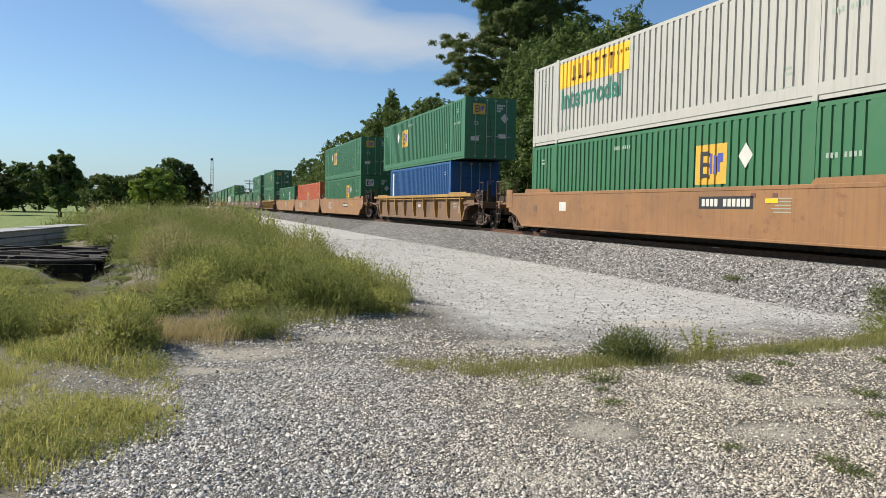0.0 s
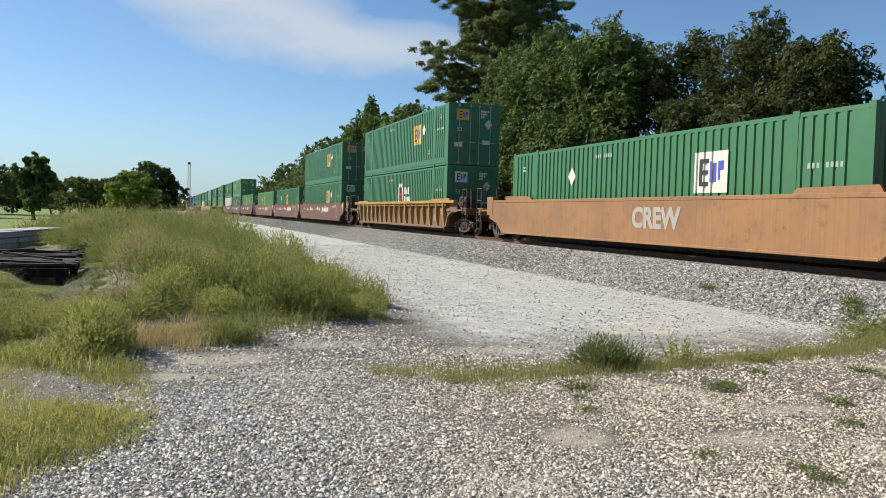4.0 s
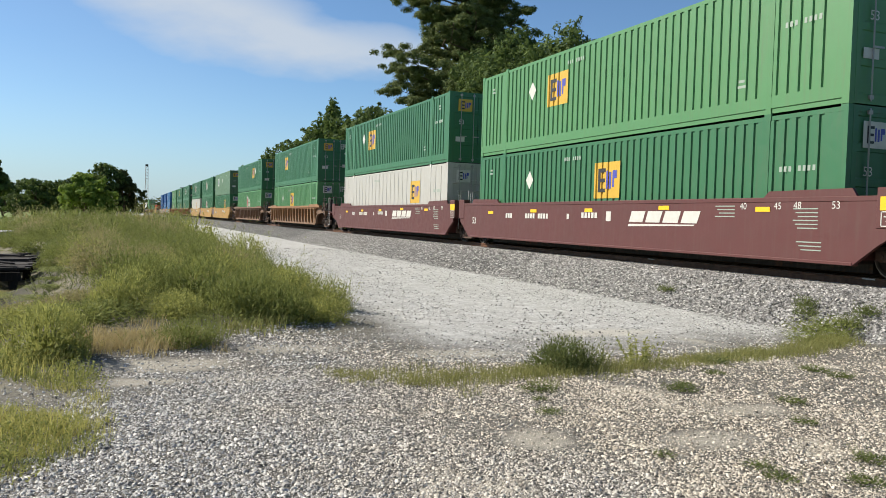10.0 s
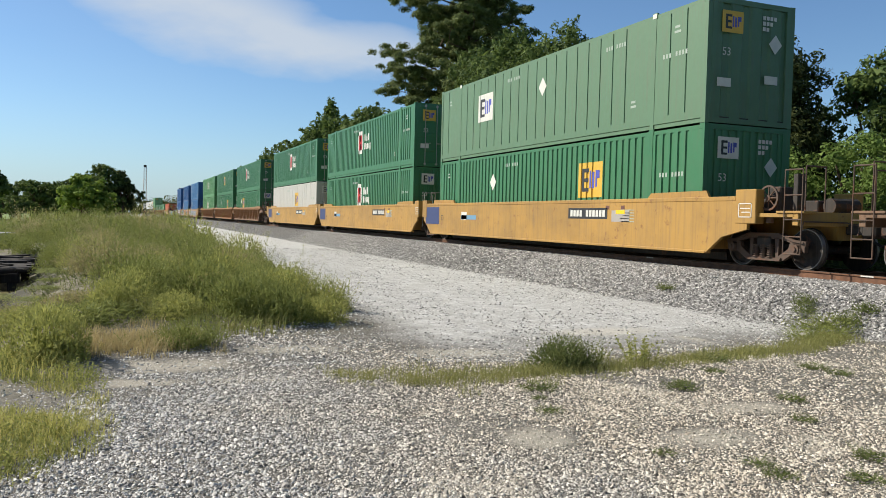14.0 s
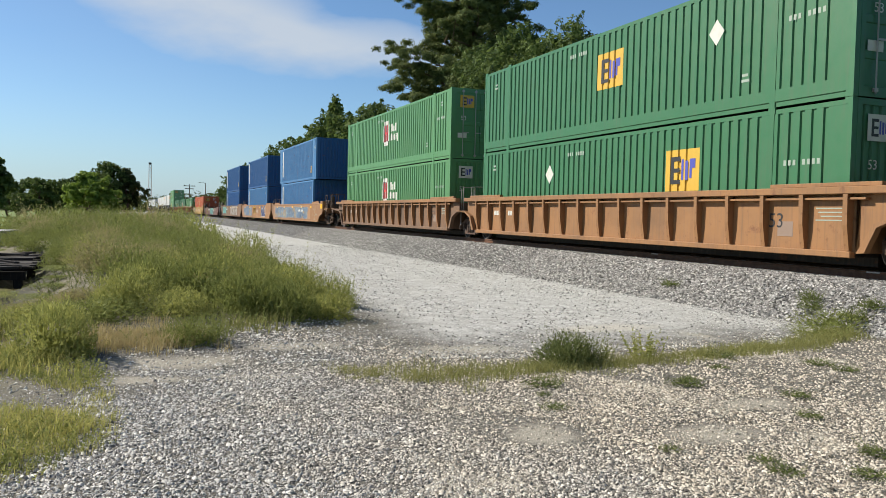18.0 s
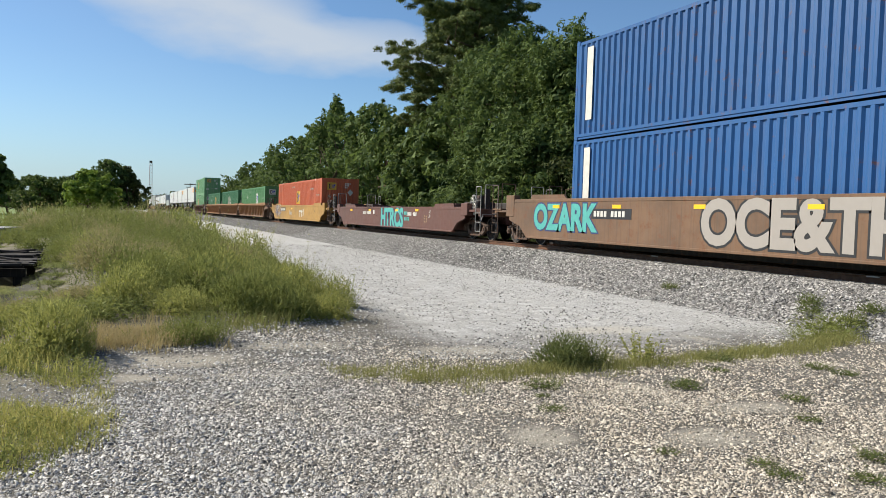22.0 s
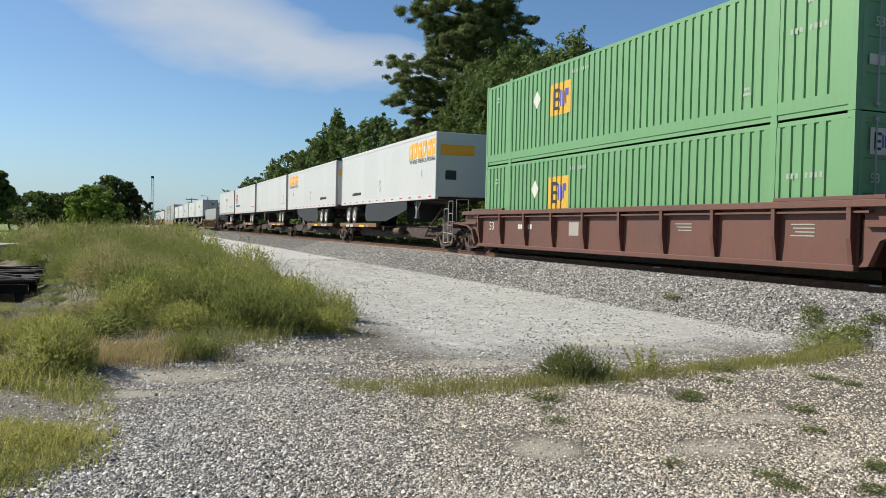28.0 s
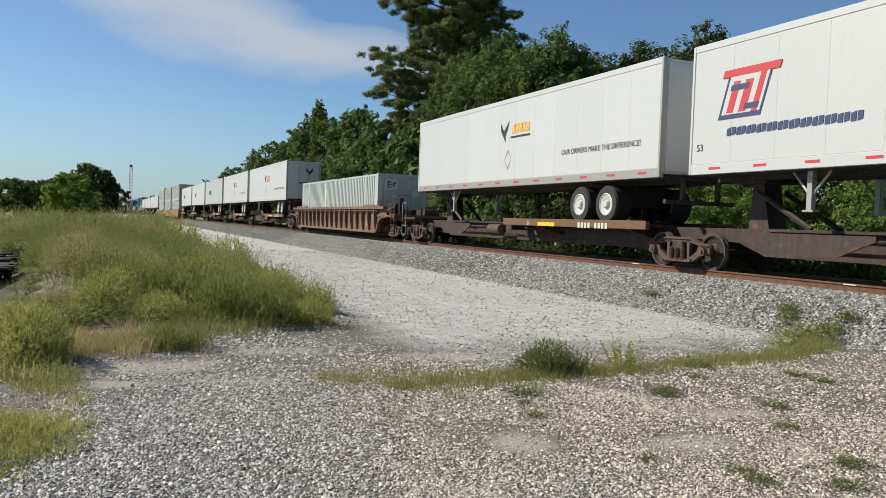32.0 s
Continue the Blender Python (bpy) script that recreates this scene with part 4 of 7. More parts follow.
            part("logo" if kind in ("emp", "empw", "hub", "bigword") else "marking", f, mt, root)
    y = -L - 0.012
    for kind, xc, zc in ends:
        if kind == "diamond":
            part("placard", Form().slab([(xc - 0.2, zc), (xc, zc - 0.23), (xc + 0.2, zc), (xc, zc + 0.23)], 1, y - 0.004, y), MARK_WHITE, root)
        elif kind.startswith("#"):
            words(kind[1:], 0.26, xc, y - 0.003, zc, MARK_WHITE, root, face="end")
        elif kind in ("emp", "empw"):
            for i, (mt, a, b, c, d) in enumerate(logo_shapes(kind)):
                part("logo", Form().box(xc - b * 0.5, xc - a * 0.5, y - (0.004 if i else 0.0) - 0.004, y, zc + c * 0.5, zc + d * 0.5), mt if i else (MARK_WHITE if kind == "empw" else MARK_YELLOW), root)
        elif kind == "bars":
            f = Form()
            for r in range(3):
                for i in range(4 - r):
                    f.box(xc + i * 0.11, xc + i * 0.11 + 0.08, y - 0.004, y, zc - r * 0.13, zc - r * 0.13 + 0.09)
            part("marking", f, MARK_WHITE, root)
        elif kind == "tag":
            part("marking", Form().box(xc - 0.2, xc + 0.2, y - 0.004, y, zc - 0.1, zc + 0.1), MARK_WHITE, root)
    return root


# ---- rolling stock ----


def side_frame(s):
    """Cast side frame of one side: arched top member, tension arms, spring opening and bearing caps."""
    x = -1.03 if s < 0 else 0.93
    a, b = x, x + 0.10
    o = (min(x - 0.035, x + 0.05), x + 0.05) if s < 0 else (x + 0.05, x + 0.135)
    f = Form().slab([(-1.10, 0.50), (-0.80, 0.53), (-0.42, 0.62), (0.42, 0.62), (0.80, 0.53), (1.10, 0.50), (1.10, 0.58), (0.80, 0.61), (0.42, 0.74), (-0.42, 0.74), (-0.80, 0.61), (-1.10, 0.58)], 0, a, b)
    f.slab([(-1.06, 0.54), (-0.80, 0.57), (-0.44, 0.69), (0.44, 0.69), (0.80, 0.57), (1.06, 0.54), (1.06, 0.57), (0.80, 0.605), (0.42, 0.735), (-0.42, 0.735), (-0.80, 0.605), (-1.06, 0.57)], 0, *o)
    f.slab([(-0.46, 0.155), (0.46, 0.155), (0.49, 0.225), (-0.49, 0.225)], 0, o[0] if s < 0 else a, b if s < 0 else o[1])
    for e in (-1, 1):
        f.slab([(e * 1.08, 0.36), (e * 1.08, 0.52), (e * 0.98, 0.52), (e * 0.98, 0.40)][::-e], 0, a, b)
        f.slab([(e * 0.80, 0.34), (e * 0.80, 0.54), (e * 0.70, 0.54), (e * 0.66, 0.42), (e * 0.40, 0.26), (e * 0.42, 0.16), (e * 0.50, 0.16)][::-e], 0, a, b)
        f.slab([(e * 0.40, 0.22), (e * 0.40, 0.64), (e * 0.30, 0.64), (e * 0.33, 0.22)][::-e], 0, a, b)
    for y in (-0.89, 0.89):
        f.rod((x + 0.05, y, 0.42), (x + 0.05 + s * 0.13, y, 0.42), 0.105, 12)
        f.rod((x + 0.05, y, 0.42), (x + 0.05 + s * 0.16, y, 0.42), 0.05, 8)
    return f


def spring_nest(s):
    x = 1.03 * s
    f = Form()
    for y in (-0.2, 0.0, 0.2):
        f.rod((x, y, 0.22), (x, y, 0.50), 0.045, 6)
        for i in range(6):
            f.rod((x, y, 0.232 + i * 0.046), (x, y, 0.254 + i * 0.046), 0.082, 9)
    return f


def wheelset():
    f = Form().rod((-0.9, 0, 0), (0.9, 0, 0), 0.08, 10)
    for s in (-1, 1):
        f.lathe((s * 0.70, 0, 0), (s, 0, 0), [(-0.045, 0.30), (-0.045, 0.445), (-0.012, 0.445), (0.0, 0.425), (0.085, 0.415), (0.085, 0.355), (0.05, 0.335), (0.03, 0.20), (0.06, 0.15), (0.085, 0.11)], 24)
    return f


def wheel_tread(s):
    return Form().lathe((s * 0.70, 0, 0), (s, 0, 0), [(0.0, 0.4265), (0.0865, 0.4165), (0.0865, 0.398)], 24, False)


def add_truck(parent, y, far=False):
    t = part("truck", lambda: Form().box(-1.06, 1.06, -0.20, 0.20, 0.42, 0.66, 0.03), STEEL_DARK, parent, "cast steel bogie", key="bolster", m=pose(0, y, 0))
    for s in (-1, 1):
        part("side_frame", lambda: side_frame(s), STEEL_RUST, t, key=("sframe", s))
        if not far:
            part("spring_nest", lambda: spring_nest(s), STEEL_RUST, t, key=("spring", s))
    for q in (-0.89, 0.89):
        part("wheelset", wheelset, WHEEL_DARK, t, key="wheelset", m=pose(0, q, 0.42))
        if far:
            continue
        part("brake_beam", lambda: Form().box(-0.85, 0.85, -0.05, 0.05, 0.30, 0.38, 0.01).box(-0.80, -0.70, -0.09, 0.09, 0.24, 0.52, 0.02).box(0.70, 0.80, -0.09, 0.09, 0.24, 0.52, 0.02), STEEL_DARK, t, key="brakes", m=pose(0, q * 0.42, 0))
        for s in (-1, 1):
            part("wheel_rim", lambda: wheel_tread(s), TREAD, t, key=("tread", s), m=pose(0, q, 0.42))
    return t


def sill_outline(a, b, top=1.40):
    """Side of a smooth well car between its ends (y, z), the lower corners cut away over the bogies."""
    return [(-8.5, 0.25), (8.5, 0.25), (9.0, 0.62), (b, 0.80), (b, top), (a, top), (a, 0.80), (-9.0, 0.62)]


def free_end(car, e, mat, brake, far=False):
    """The end of a car with its coupler, platform, ladder and rails; e = -1 towards the engine."""
    def deck():
        return Form().box(-1.46, 1.46, min(e * 8.5, e * 10.95), max(e * 8.5, e * 10.95), 1.06, 1.14, 0.01).box(-0.35, 0.35, min(e * 8.4, e * 11.0), max(e * 8.4, e * 11.0), 0.62, 1.06)
    rail = GALV if mat in (CAR_BROWN, CAR_MAROON) else STEEL_RUST
    part("end_platform", deck, mat, car, key=("deck", e))
    part("end_sill", lambda: Form().box(-1.46, 1.46, min(e * 10.9, e * 11.05), max(e * 10.9, e * 11.05), 0.90, 1.18, 0.01), mat, car, key=("esill", e))
    part("coupler", lambda: Form().box(-0.12, 0.12, min(e * 10.9, e * 11.45), max(e * 10.9, e * 11.45), 0.74, 0.96, 0.03).box(-0.16, 0.2, min(e * 11.35, e * 11.68), max(e * 11.35, e * 11.68), 0.68, 1.0, 0.06), STEEL_DARK, car, key=("coupler", e))
    add_truck(car, e * 9.75, far)
    if far:
        return
    part("air_hose", lambda: Form().pipe([(0.35, e * 11.0, 0.85), (0.38, e * 11.2, 0.62), (0.32, e * 11.5, 0.52), (0.2, e * 11.68, 0.56)], 0.03), RUBBER, car, key=("hose", e))
    part("uncoupling_lever", lambda: Form().pipe([(-1.42, e * 11.09, 0.74), (-1.36, e * 11.09, 0.98), (-0.2, e * 11.09, 0.98), (-0.1, e * 11.3, 0.92)], 0.014), rail, car, key=("lever", e))
    for s in (-1, 1):
        part("ladder", lambda: Form().pipe([(s * 1.49, e * 10.72, 2.0), (s * 1.49, e * 10.72, 0.34), (s * 1.49, e * 11.16, 0.34), (s * 1.49, e * 11.16, 2.0), (s * 1.49, e * 10.72, 2.0)], 0.015).pipe([(s * 1.49, e * 10.72, 0.68), (s * 1.49, e * 11.16, 0.68)], 0.013).pipe([(s * 1.49, e * 10.72, 1.02), (s * 1.49, e * 11.16, 1.02)], 0.013).pipe([(s * 1.49, e * 10.72, 1.50), (s * 1.49, e * 11.16, 1.50)], 0.013), rail, car, key=("ladder", s, e))
        part("grab_rail", lambda: Form().pipe([(s * 1.22, e * 10.98, 1.14), (s * 1.22, e * 10.98, 2.08), (s * 0.7, e * 10.98, 2.08), (s * 0.7, e * 10.98, 1.14)], 0.016), rail, car, key=("grab", s, e))
        part("side_step_plate", lambda: Form().box(min(s * 1.12, s * 1.49), max(s * 1.12, s * 1.49), min(e * 10.5, e * 11.2), max(e * 10.5, e * 11.2), 1.14, 1.19, 0.01), mat, car, key=("step", s, e))
        part("equipment_box", lambda: Form().box(min(s * 0.30, s * 1.05), max(s * 0.30, s * 1.05), min(e * 8.6, e * 9.9), max(e * 8.6, e * 9.9), 1.14, 1.46, 0.02), STEEL_DARK, car, key=("ebx", s, e))
    part("brake_cylinder", lambda: Form().rod((0.35, e * 10.15, 1.34), (1.1, e * 10.15, 1.34), 0.17, 12).box(0.4, 1.0, e * 10.15 - 0.1, e * 10.15 + 0.1, 1.14, 1.22), STEEL_DARK, car, key=("bcyl", e))
    if brake:
        part("brake_stand", lambda: Form().box(-1.05, -0.85, min(e * 10.5, e * 10.62), max(e * 10.5, e * 10.62), 1.14, 1.95, 0.01), STEEL_DARK, car, key=("bstand", e))
        part("hand_brake_wheel", lambda: Form().lathe((-1.30, e * 10.12, 1.46), (-1, 0, 0), [(0.0, 0.225), (0.0, 0.265), (0.03, 0.265), (0.03, 0.225), (0.0, 0.225)], 20, False).rod((-1.15, e * 10.12, 1.46), (-1.34, e * 10.12, 1.46), 0.06).pipe([(-1.315, e * 10.12, 1.21), (-1.315, e * 10.12, 1.71)], 0.017).pipe([(-1.315, e * 10.12 - 0.25, 1.46), (-1.315, e * 10.12 + 0.25, 1.46)], 0.017).pipe([(-1.315, e * 10.12 - 0.17, 1.29), (-1.315, e * 10.12 + 0.17, 1.63)], 0.014).pipe([(-1.315, e * 10.12 + 0.17, 1.29), (-1.315, e * 10.12 - 0.17, 1.63)], 0.014), rail, car, key=("bwheel", e))
        part("brake_gear_box", lambda: Form().box(-1.16, -0.80, e * 10.12 - 0.16, e * 10.12 + 0.16, 1.14, 1.70, 0.03), STEEL_DARK, car, key=("bbox", e))
        part("brake_chain", lambda: Form().box(-1.30, -1.22, e * 10.12 - 0.09, e * 10.12 + 0.09, 0.94, 1.14, 0.02), rail, car, key=("bchain", e))


def joint_end(car, e, mat, with_truck, far=False):
    b = e * 9.45
    part("joint_platform", lambda: Form().box(-1.15, 1.15, min(e * 8.4, b), max(e * 8.4, b), 1.02, 1.12, 0.01).box(-0.4, 0.4, min(e * 8.4, e * 9.60), max(e * 8.4, e * 9.60), 0.66, 1.02), mat, car, key=("jplat", e))
    part("joint_rail", lambda: Form().pipe([(-1.2, e * 9.3, 1.1), (-1.2, e * 9.3, 2.0), (-0.7, e * 9.3, 2.0), (-0.7, e * 9.3, 1.1)], 0.016).pipe([(-1.2, e * 9.1, 0.5), (-1.2, e * 9.1, 1.9)], 0.014), GALV, car, key=("jrail", e))
    if with_truck:
        add_truck(car, e * 9.69, far)


def reporting_bars(f, y, z, n, xf, w=0.12, h=0.155, gap=0.05, skip=()):
    for i in range(n):
        if i not in skip:
            f.box(xf - 0.0075, xf, y - i * (w + gap) - w, y - i * (w + gap), z - h / 2, z + h / 2)
    return f


def strokes(car, y0, y1, n, seed, width, material, layer, step=0.20):
    """Sweeping sprayed lines over a stretch of the car's side."""
    rng = np.random.default_rng(seed)
    f = Form()
    for _ in range(n):
        y = y0 + (y1 - y0) * rng.random()
        p = [np.array([y, 0.42 + 0.9 * rng.random()])]
        a = rng.random() * 6.28
        for _ in range(7):
            a += rng.normal() * 0.55
            p.append(p[-1] + np.array([math.cos(a), math.sin(a) * 0.6]) * step)
        w = width * (0.6 + 0.8 * rng.random())
        q = []
        for i, c in enumerate(p):
            d = p[min(i + 1, 7)] - p[max(i - 1, 0)]
            nrm = np.array([-d[1], d[0]]) / max(np.linalg.norm(d), 1e-6) * w * math.sin(math.pi * (i + 0.5) / 8)
            for e in (c - nrm, c + nrm):
                q.append((-1.5265 - 0.0025 * layer - 0.00005 * (len(f.v) // 16), min(max(e[0], y0 - 0.3), y1 + 0.3), min(max(e[1], 0.385), 1.395)))
        k = len(f.v)
        f.v += q
        f.f += [(k + 2 * i, k + 2 * i + 1, k + 2 * i + 3, k + 2 * i + 2) for i in range(7)]
    part("graffiti", f, material, car)


def well_car(u, mat, style, front, rear, label, group="", ribs=17, marks=(), top_mat=None, far=False, top=1.40):
    """A well car unit; front and rear: free or joint; top: height of the side sheet of a smooth one."""
    car = tagged(new("well_car"), label, "railway wagon", group)
    MOVING.append((car, u, 0.0))
    a, b = (-10.3 if front == "free" else -9.3), (10.3 if rear == "free" else 9.3)
    tm = top_mat or mat
    if style == "smooth":
        for s in (-1, 1):
            x0, x1 = (-1.52, -1.44) if s < 0 else (1.44, 1.52)
            part("side_sill", lambda: Form().slab(sill_outline(max(a, -9.75), min(b, 9.75), top), 0, x0, x1), mat, car, key=("sill", s, a, b, top))
            part("top_chord", lambda: Form().box(min(s * 1.525, s * 1.36), max(s * 1.525, s * 1.36), max(a, -9.4), min(b, 9.4), top, top + 0.10, 0.012), tm, car, key=("chord", s, a, b, top))
            part("bottom_chord", lambda: Form().box(min(s * 1.53, s * 1.36), max(s * 1.53, s * 1.36), -8.5, 8.5, 0.235, 0.30, 0.01), mat, car, key=("bchord", s))
            for e in (-1, 1):
                part("guide_plate", lambda: Form().slab([(e * 6.2, top + 0.10), (e * 6.35, top + 0.23), (e * 8.35, top + 0.25), (e * 8.45, top + 0.10)][::-e], 0, min(s * 1.42, s * 1.36), max(s * 1.42, s * 1.36)), tm, car, key=("guide", s, e, top))
                y0, y1 = (9.4, 10.0) if (front if e < 0 else rear) == "free" else (8.95, 9.45)
                part("end_box", lambda: Form().box(min(s * 1.535, s * 1.3), max(s * 1.535, s * 1.3), min(e * y0, e * y1), max(e * y0, e * y1), 0.92, top + 0.24, 0.015), mat, car, key=("ebox", s, e, y0, top))
    else:
        for s in (-1, 1):
            part("side_sheet", lambda: Form().slab([(-8.3, 0.32), (8.3, 0.32), (8.7, 0.80), (9.2, 0.98), (max(9.3, b - 0.6), 1.02), (max(9.3, b - 0.6), 1.42), (min(-9.3, a + 0.6), 1.42), (min(-9.3, a + 0.6), 1.02), (-9.2, 0.98), (-8.7, 0.80)], 0, min(s * 1.36, s * 1.325), max(s * 1.36, s * 1.325)), mat, car, key=("rsheet", s, a, b))
            part("top_chord", lambda: Form().box(min(s * 1.54, s * 1.32), max(s * 1.54, s * 1.32), min(-9.3, a + 0.6), max(9.3, b - 0.6), 1.42, 1.56, 0.012).box(min(s * 1.49, s * 1.36), max(s * 1.49, s * 1.36), -8.6, 8.6, 1.32, 1.36), tm, car, key=("rchord", s, a, b))
            part("bottom_chord", lambda: Form().box(min(s * 1.47, s * 1.32), max(s * 1.47, s * 1.32), -8.3, 8.3, 0.25, 0.37, 0.012), mat, car, key=("rbchord", s))
            for e in (-1, 1):
                part("guide_plate", lambda: Form().box(min(s * 1.46, s * 1.34), max(s * 1.46, s * 1.34), min(e * 6.3, e * 8.9), max(e * 6.3, e * 8.9), 1.56, 1.64, 0.01), tm, car, key=("rguide", s, e))
                part("wheel_arch", lambda: Form().slab([(e * 8.45, 0.34), (e * 8.62, 0.36), (e * 8.85, 0.82), (e * 9.3, 1.0), (e * 10.1, 1.04), (e * 10.1, 1.08), (e * 9.25, 1.05), (e * 8.78, 0.88)][::e], 0, min(s * 1.50, s * 1.36), max(s * 1.50, s * 1.36)), mat, car, key=("arch", s, e))
            step = 16.4 / (ribs - 1)
            if far:
                def joined(s=s):
                    f = Form()
                    for i in range(ribs):
                        f.box(min(s * 1.52, s * 1.40), max(s * 1.52, s * 1.40), -8.25 + i * step, -8.15 + i * step, 0.38, 1.42)
                    return f
                tagged(part("ribs", joined, mat, car, key=("ribs", s, ribs)), kind="stuff")
                continue
            for i in range(ribs):
                part("rib", lambda: Form().slab([(-1.355, 1.42), (-1.53, 1.42), (-1.515, 0.85), (-1.44, 0.38), (-1.355, 0.38)] if s < 0 else [(1.355, 1.42), (1.355, 0.38), (1.44, 0.38), (1.515, 0.85), (1.53, 1.42)], 1, -0.05, 0.05), tm, car, key=("rib", s), m=pose(0, -8.2 + i * step, 0))
    part("well_floor", lambda: Form().box(-0.62, 0.62, -8.2, 8.2, 0.075, 0.30).box(-1.36, -1.0, -8.3, 8.3, 0.28, 0.34).box(1.0, 1.36, -8.3, 8.3, 0.28, 0.34).box(-1.3, 1.3, -6.4, -5.8, 0.26, 0.34).box(-1.3, 1.3, 5.8, 6.4, 0.26, 0.34).box(-1.3, 1.3, -0.4, 0.4, 0.26, 0.34).box(-1.3, 1.3, -8.3, -7.9, 0.26, 0.34).box(-1.3, 1.3, 7.9, 8.3, 0.26, 0.34).box(-1.3, 1.3, -3.2, -2.9, 0.26, 0.32).box(-1.3, 1.3, 2.9, 3.2, 0.26, 0.32), STEEL_DARK, car, key="wfloor")
    for e in (-1, 1):
        part("bulkhead", lambda: Form().box(-1.36, 1.36, min(e * 8.30, e * 8.42), max(e * 8.30, e * 8.42), 0.34, 1.40, 0.01), mat, car, key=("bulk", e))
    for e, kind in ((-1, front), (1, rear)):
        if kind == "free":
            free_end(car, e, mat, e < 0, far)
        else:
            joint_end(car, e, mat, e > 0, far)
    XF = -1.52 if style == "smooth" else -1.36
    for kind, y, z, *more in marks:
        z = z * top / 1.40 if kind != "strokes" else z
        if kind == "bars":
            n = more[0]
            part("marking", reporting_bars(Form(), y, z, n, XF, skip=(4,) if n > 6 else ()), more[1] if len(more) > 1 else MARK_WHITE, car)
        elif kind == "plate":
            part("number_plate", Form().box(-1.524, -1.520, y - 1.0, y + 1.0, z - 0.15, z + 0.15), MARK_BLACK, car, "black panel")
            f = Form()
            for i in range(11):
                if i != 4:
                    f.box(-1.528, -1.5245, y + 0.88 - i * 0.165 - 0.12, y + 0.88 - i * 0.165, z - 0.09, z + 0.09)
            part("marking", f, MARK_WHITE, car)
        elif kind == "rail_logo":
            f, k = Form(), 1.42
            for i in range(4):
                y0 = y + (0.92 - i * 0.48) * k
                f.slab([(y0, z - 0.06), (y0 - 0.40 * k, z - 0.06), (y0 - 0.48 * k, z + 0.22), (y0 - 0.08 * k, z + 0.22)], 0, -1.524, -1.520)
            f.slab([(y + 0.95 * k, z - 0.17), (y - 0.85 * k, z - 0.12), (y - 0.87 * k, z - 0.09), (y + 0.93 * k, z - 0.11)], 0, -1.524, -1.520)
            part("logo", f, MARK_WHITE, car, "white slanted block logo with an underline")
        elif kind == "reflex":
            part("reflector", Form().box(-1.5285, -1.520, y - 0.20, y + 0.20, z - 0.05, z + 0.05), MARK_REFLEX, car, "yellow reflector strip")
        elif kind == "block":
            y = y + (0.45 if y > 0 else -0.45) * ((front if y < 0 else rear) == "free")
            part("marking", Form().box(-1.541, -1.537, y - more[0] / 2, y + more[0] / 2, z - more[1] / 2, z + more[1] / 2), more[2], car)
        elif kind == "frame":      # a panel in a white outline
            y = y + (0.45 if y > 0 else -0.45) * ((front if y < 0 else rear) == "free")
            w, h = more[0] / 2, more[1] / 2
            f = Form()
            for p, q, c, d in ((-w, w, h - 0.02, h), (-w, w, -h, -h + 0.02), (-w, -w + 0.02, -h, h), (w - 0.02, w, -h, h), (-w + 0.05, 0.1, -0.05, -0.03), (-w + 0.05, 0.14, 0.03, 0.05)):
                f.box(-1.5405, -1.5365, y + p, y + q, z + c, z + d)
            part("marking", f, MARK_WHITE, car)
        elif kind == "patch":
            part("marking", Form().box(XF - 0.004, XF, y - more[0] / 2, y + more[0] / 2, z - more[1] / 2, z + more[1] / 2), more[2], car)
        elif kind == "lines":
            f = Form()
            for r in range(more[0]):
                f.box(XF - 0.004, XF, y - 0.30, y + 0.30 - 0.06 * (r % 3), z - r * 0.075, z - r * 0.075 + 0.022)
            part("marking", f, MARK_GREY, car)
        elif kind == "text":
            words(more[0], more[1], XF - 0.0045, y, z, more[2], car)
        elif kind == "spray":      # fat letters with an outline
            if len(more) > 3:
                words(more[0], more[1], -1.5235, y, z, more[3], car, name="graffiti", bold=0.085 * more[1], wide=(more[4:] or (1.0,))[0])
            words(more[0], more[1], -1.5265, y, z, more[2], car, name="graffiti", bold=0.045 * more[1], wide=(more[4:] or (1.0,))[0])
        elif kind == "strokes":
            strokes(car, y, z, *more)
    return car


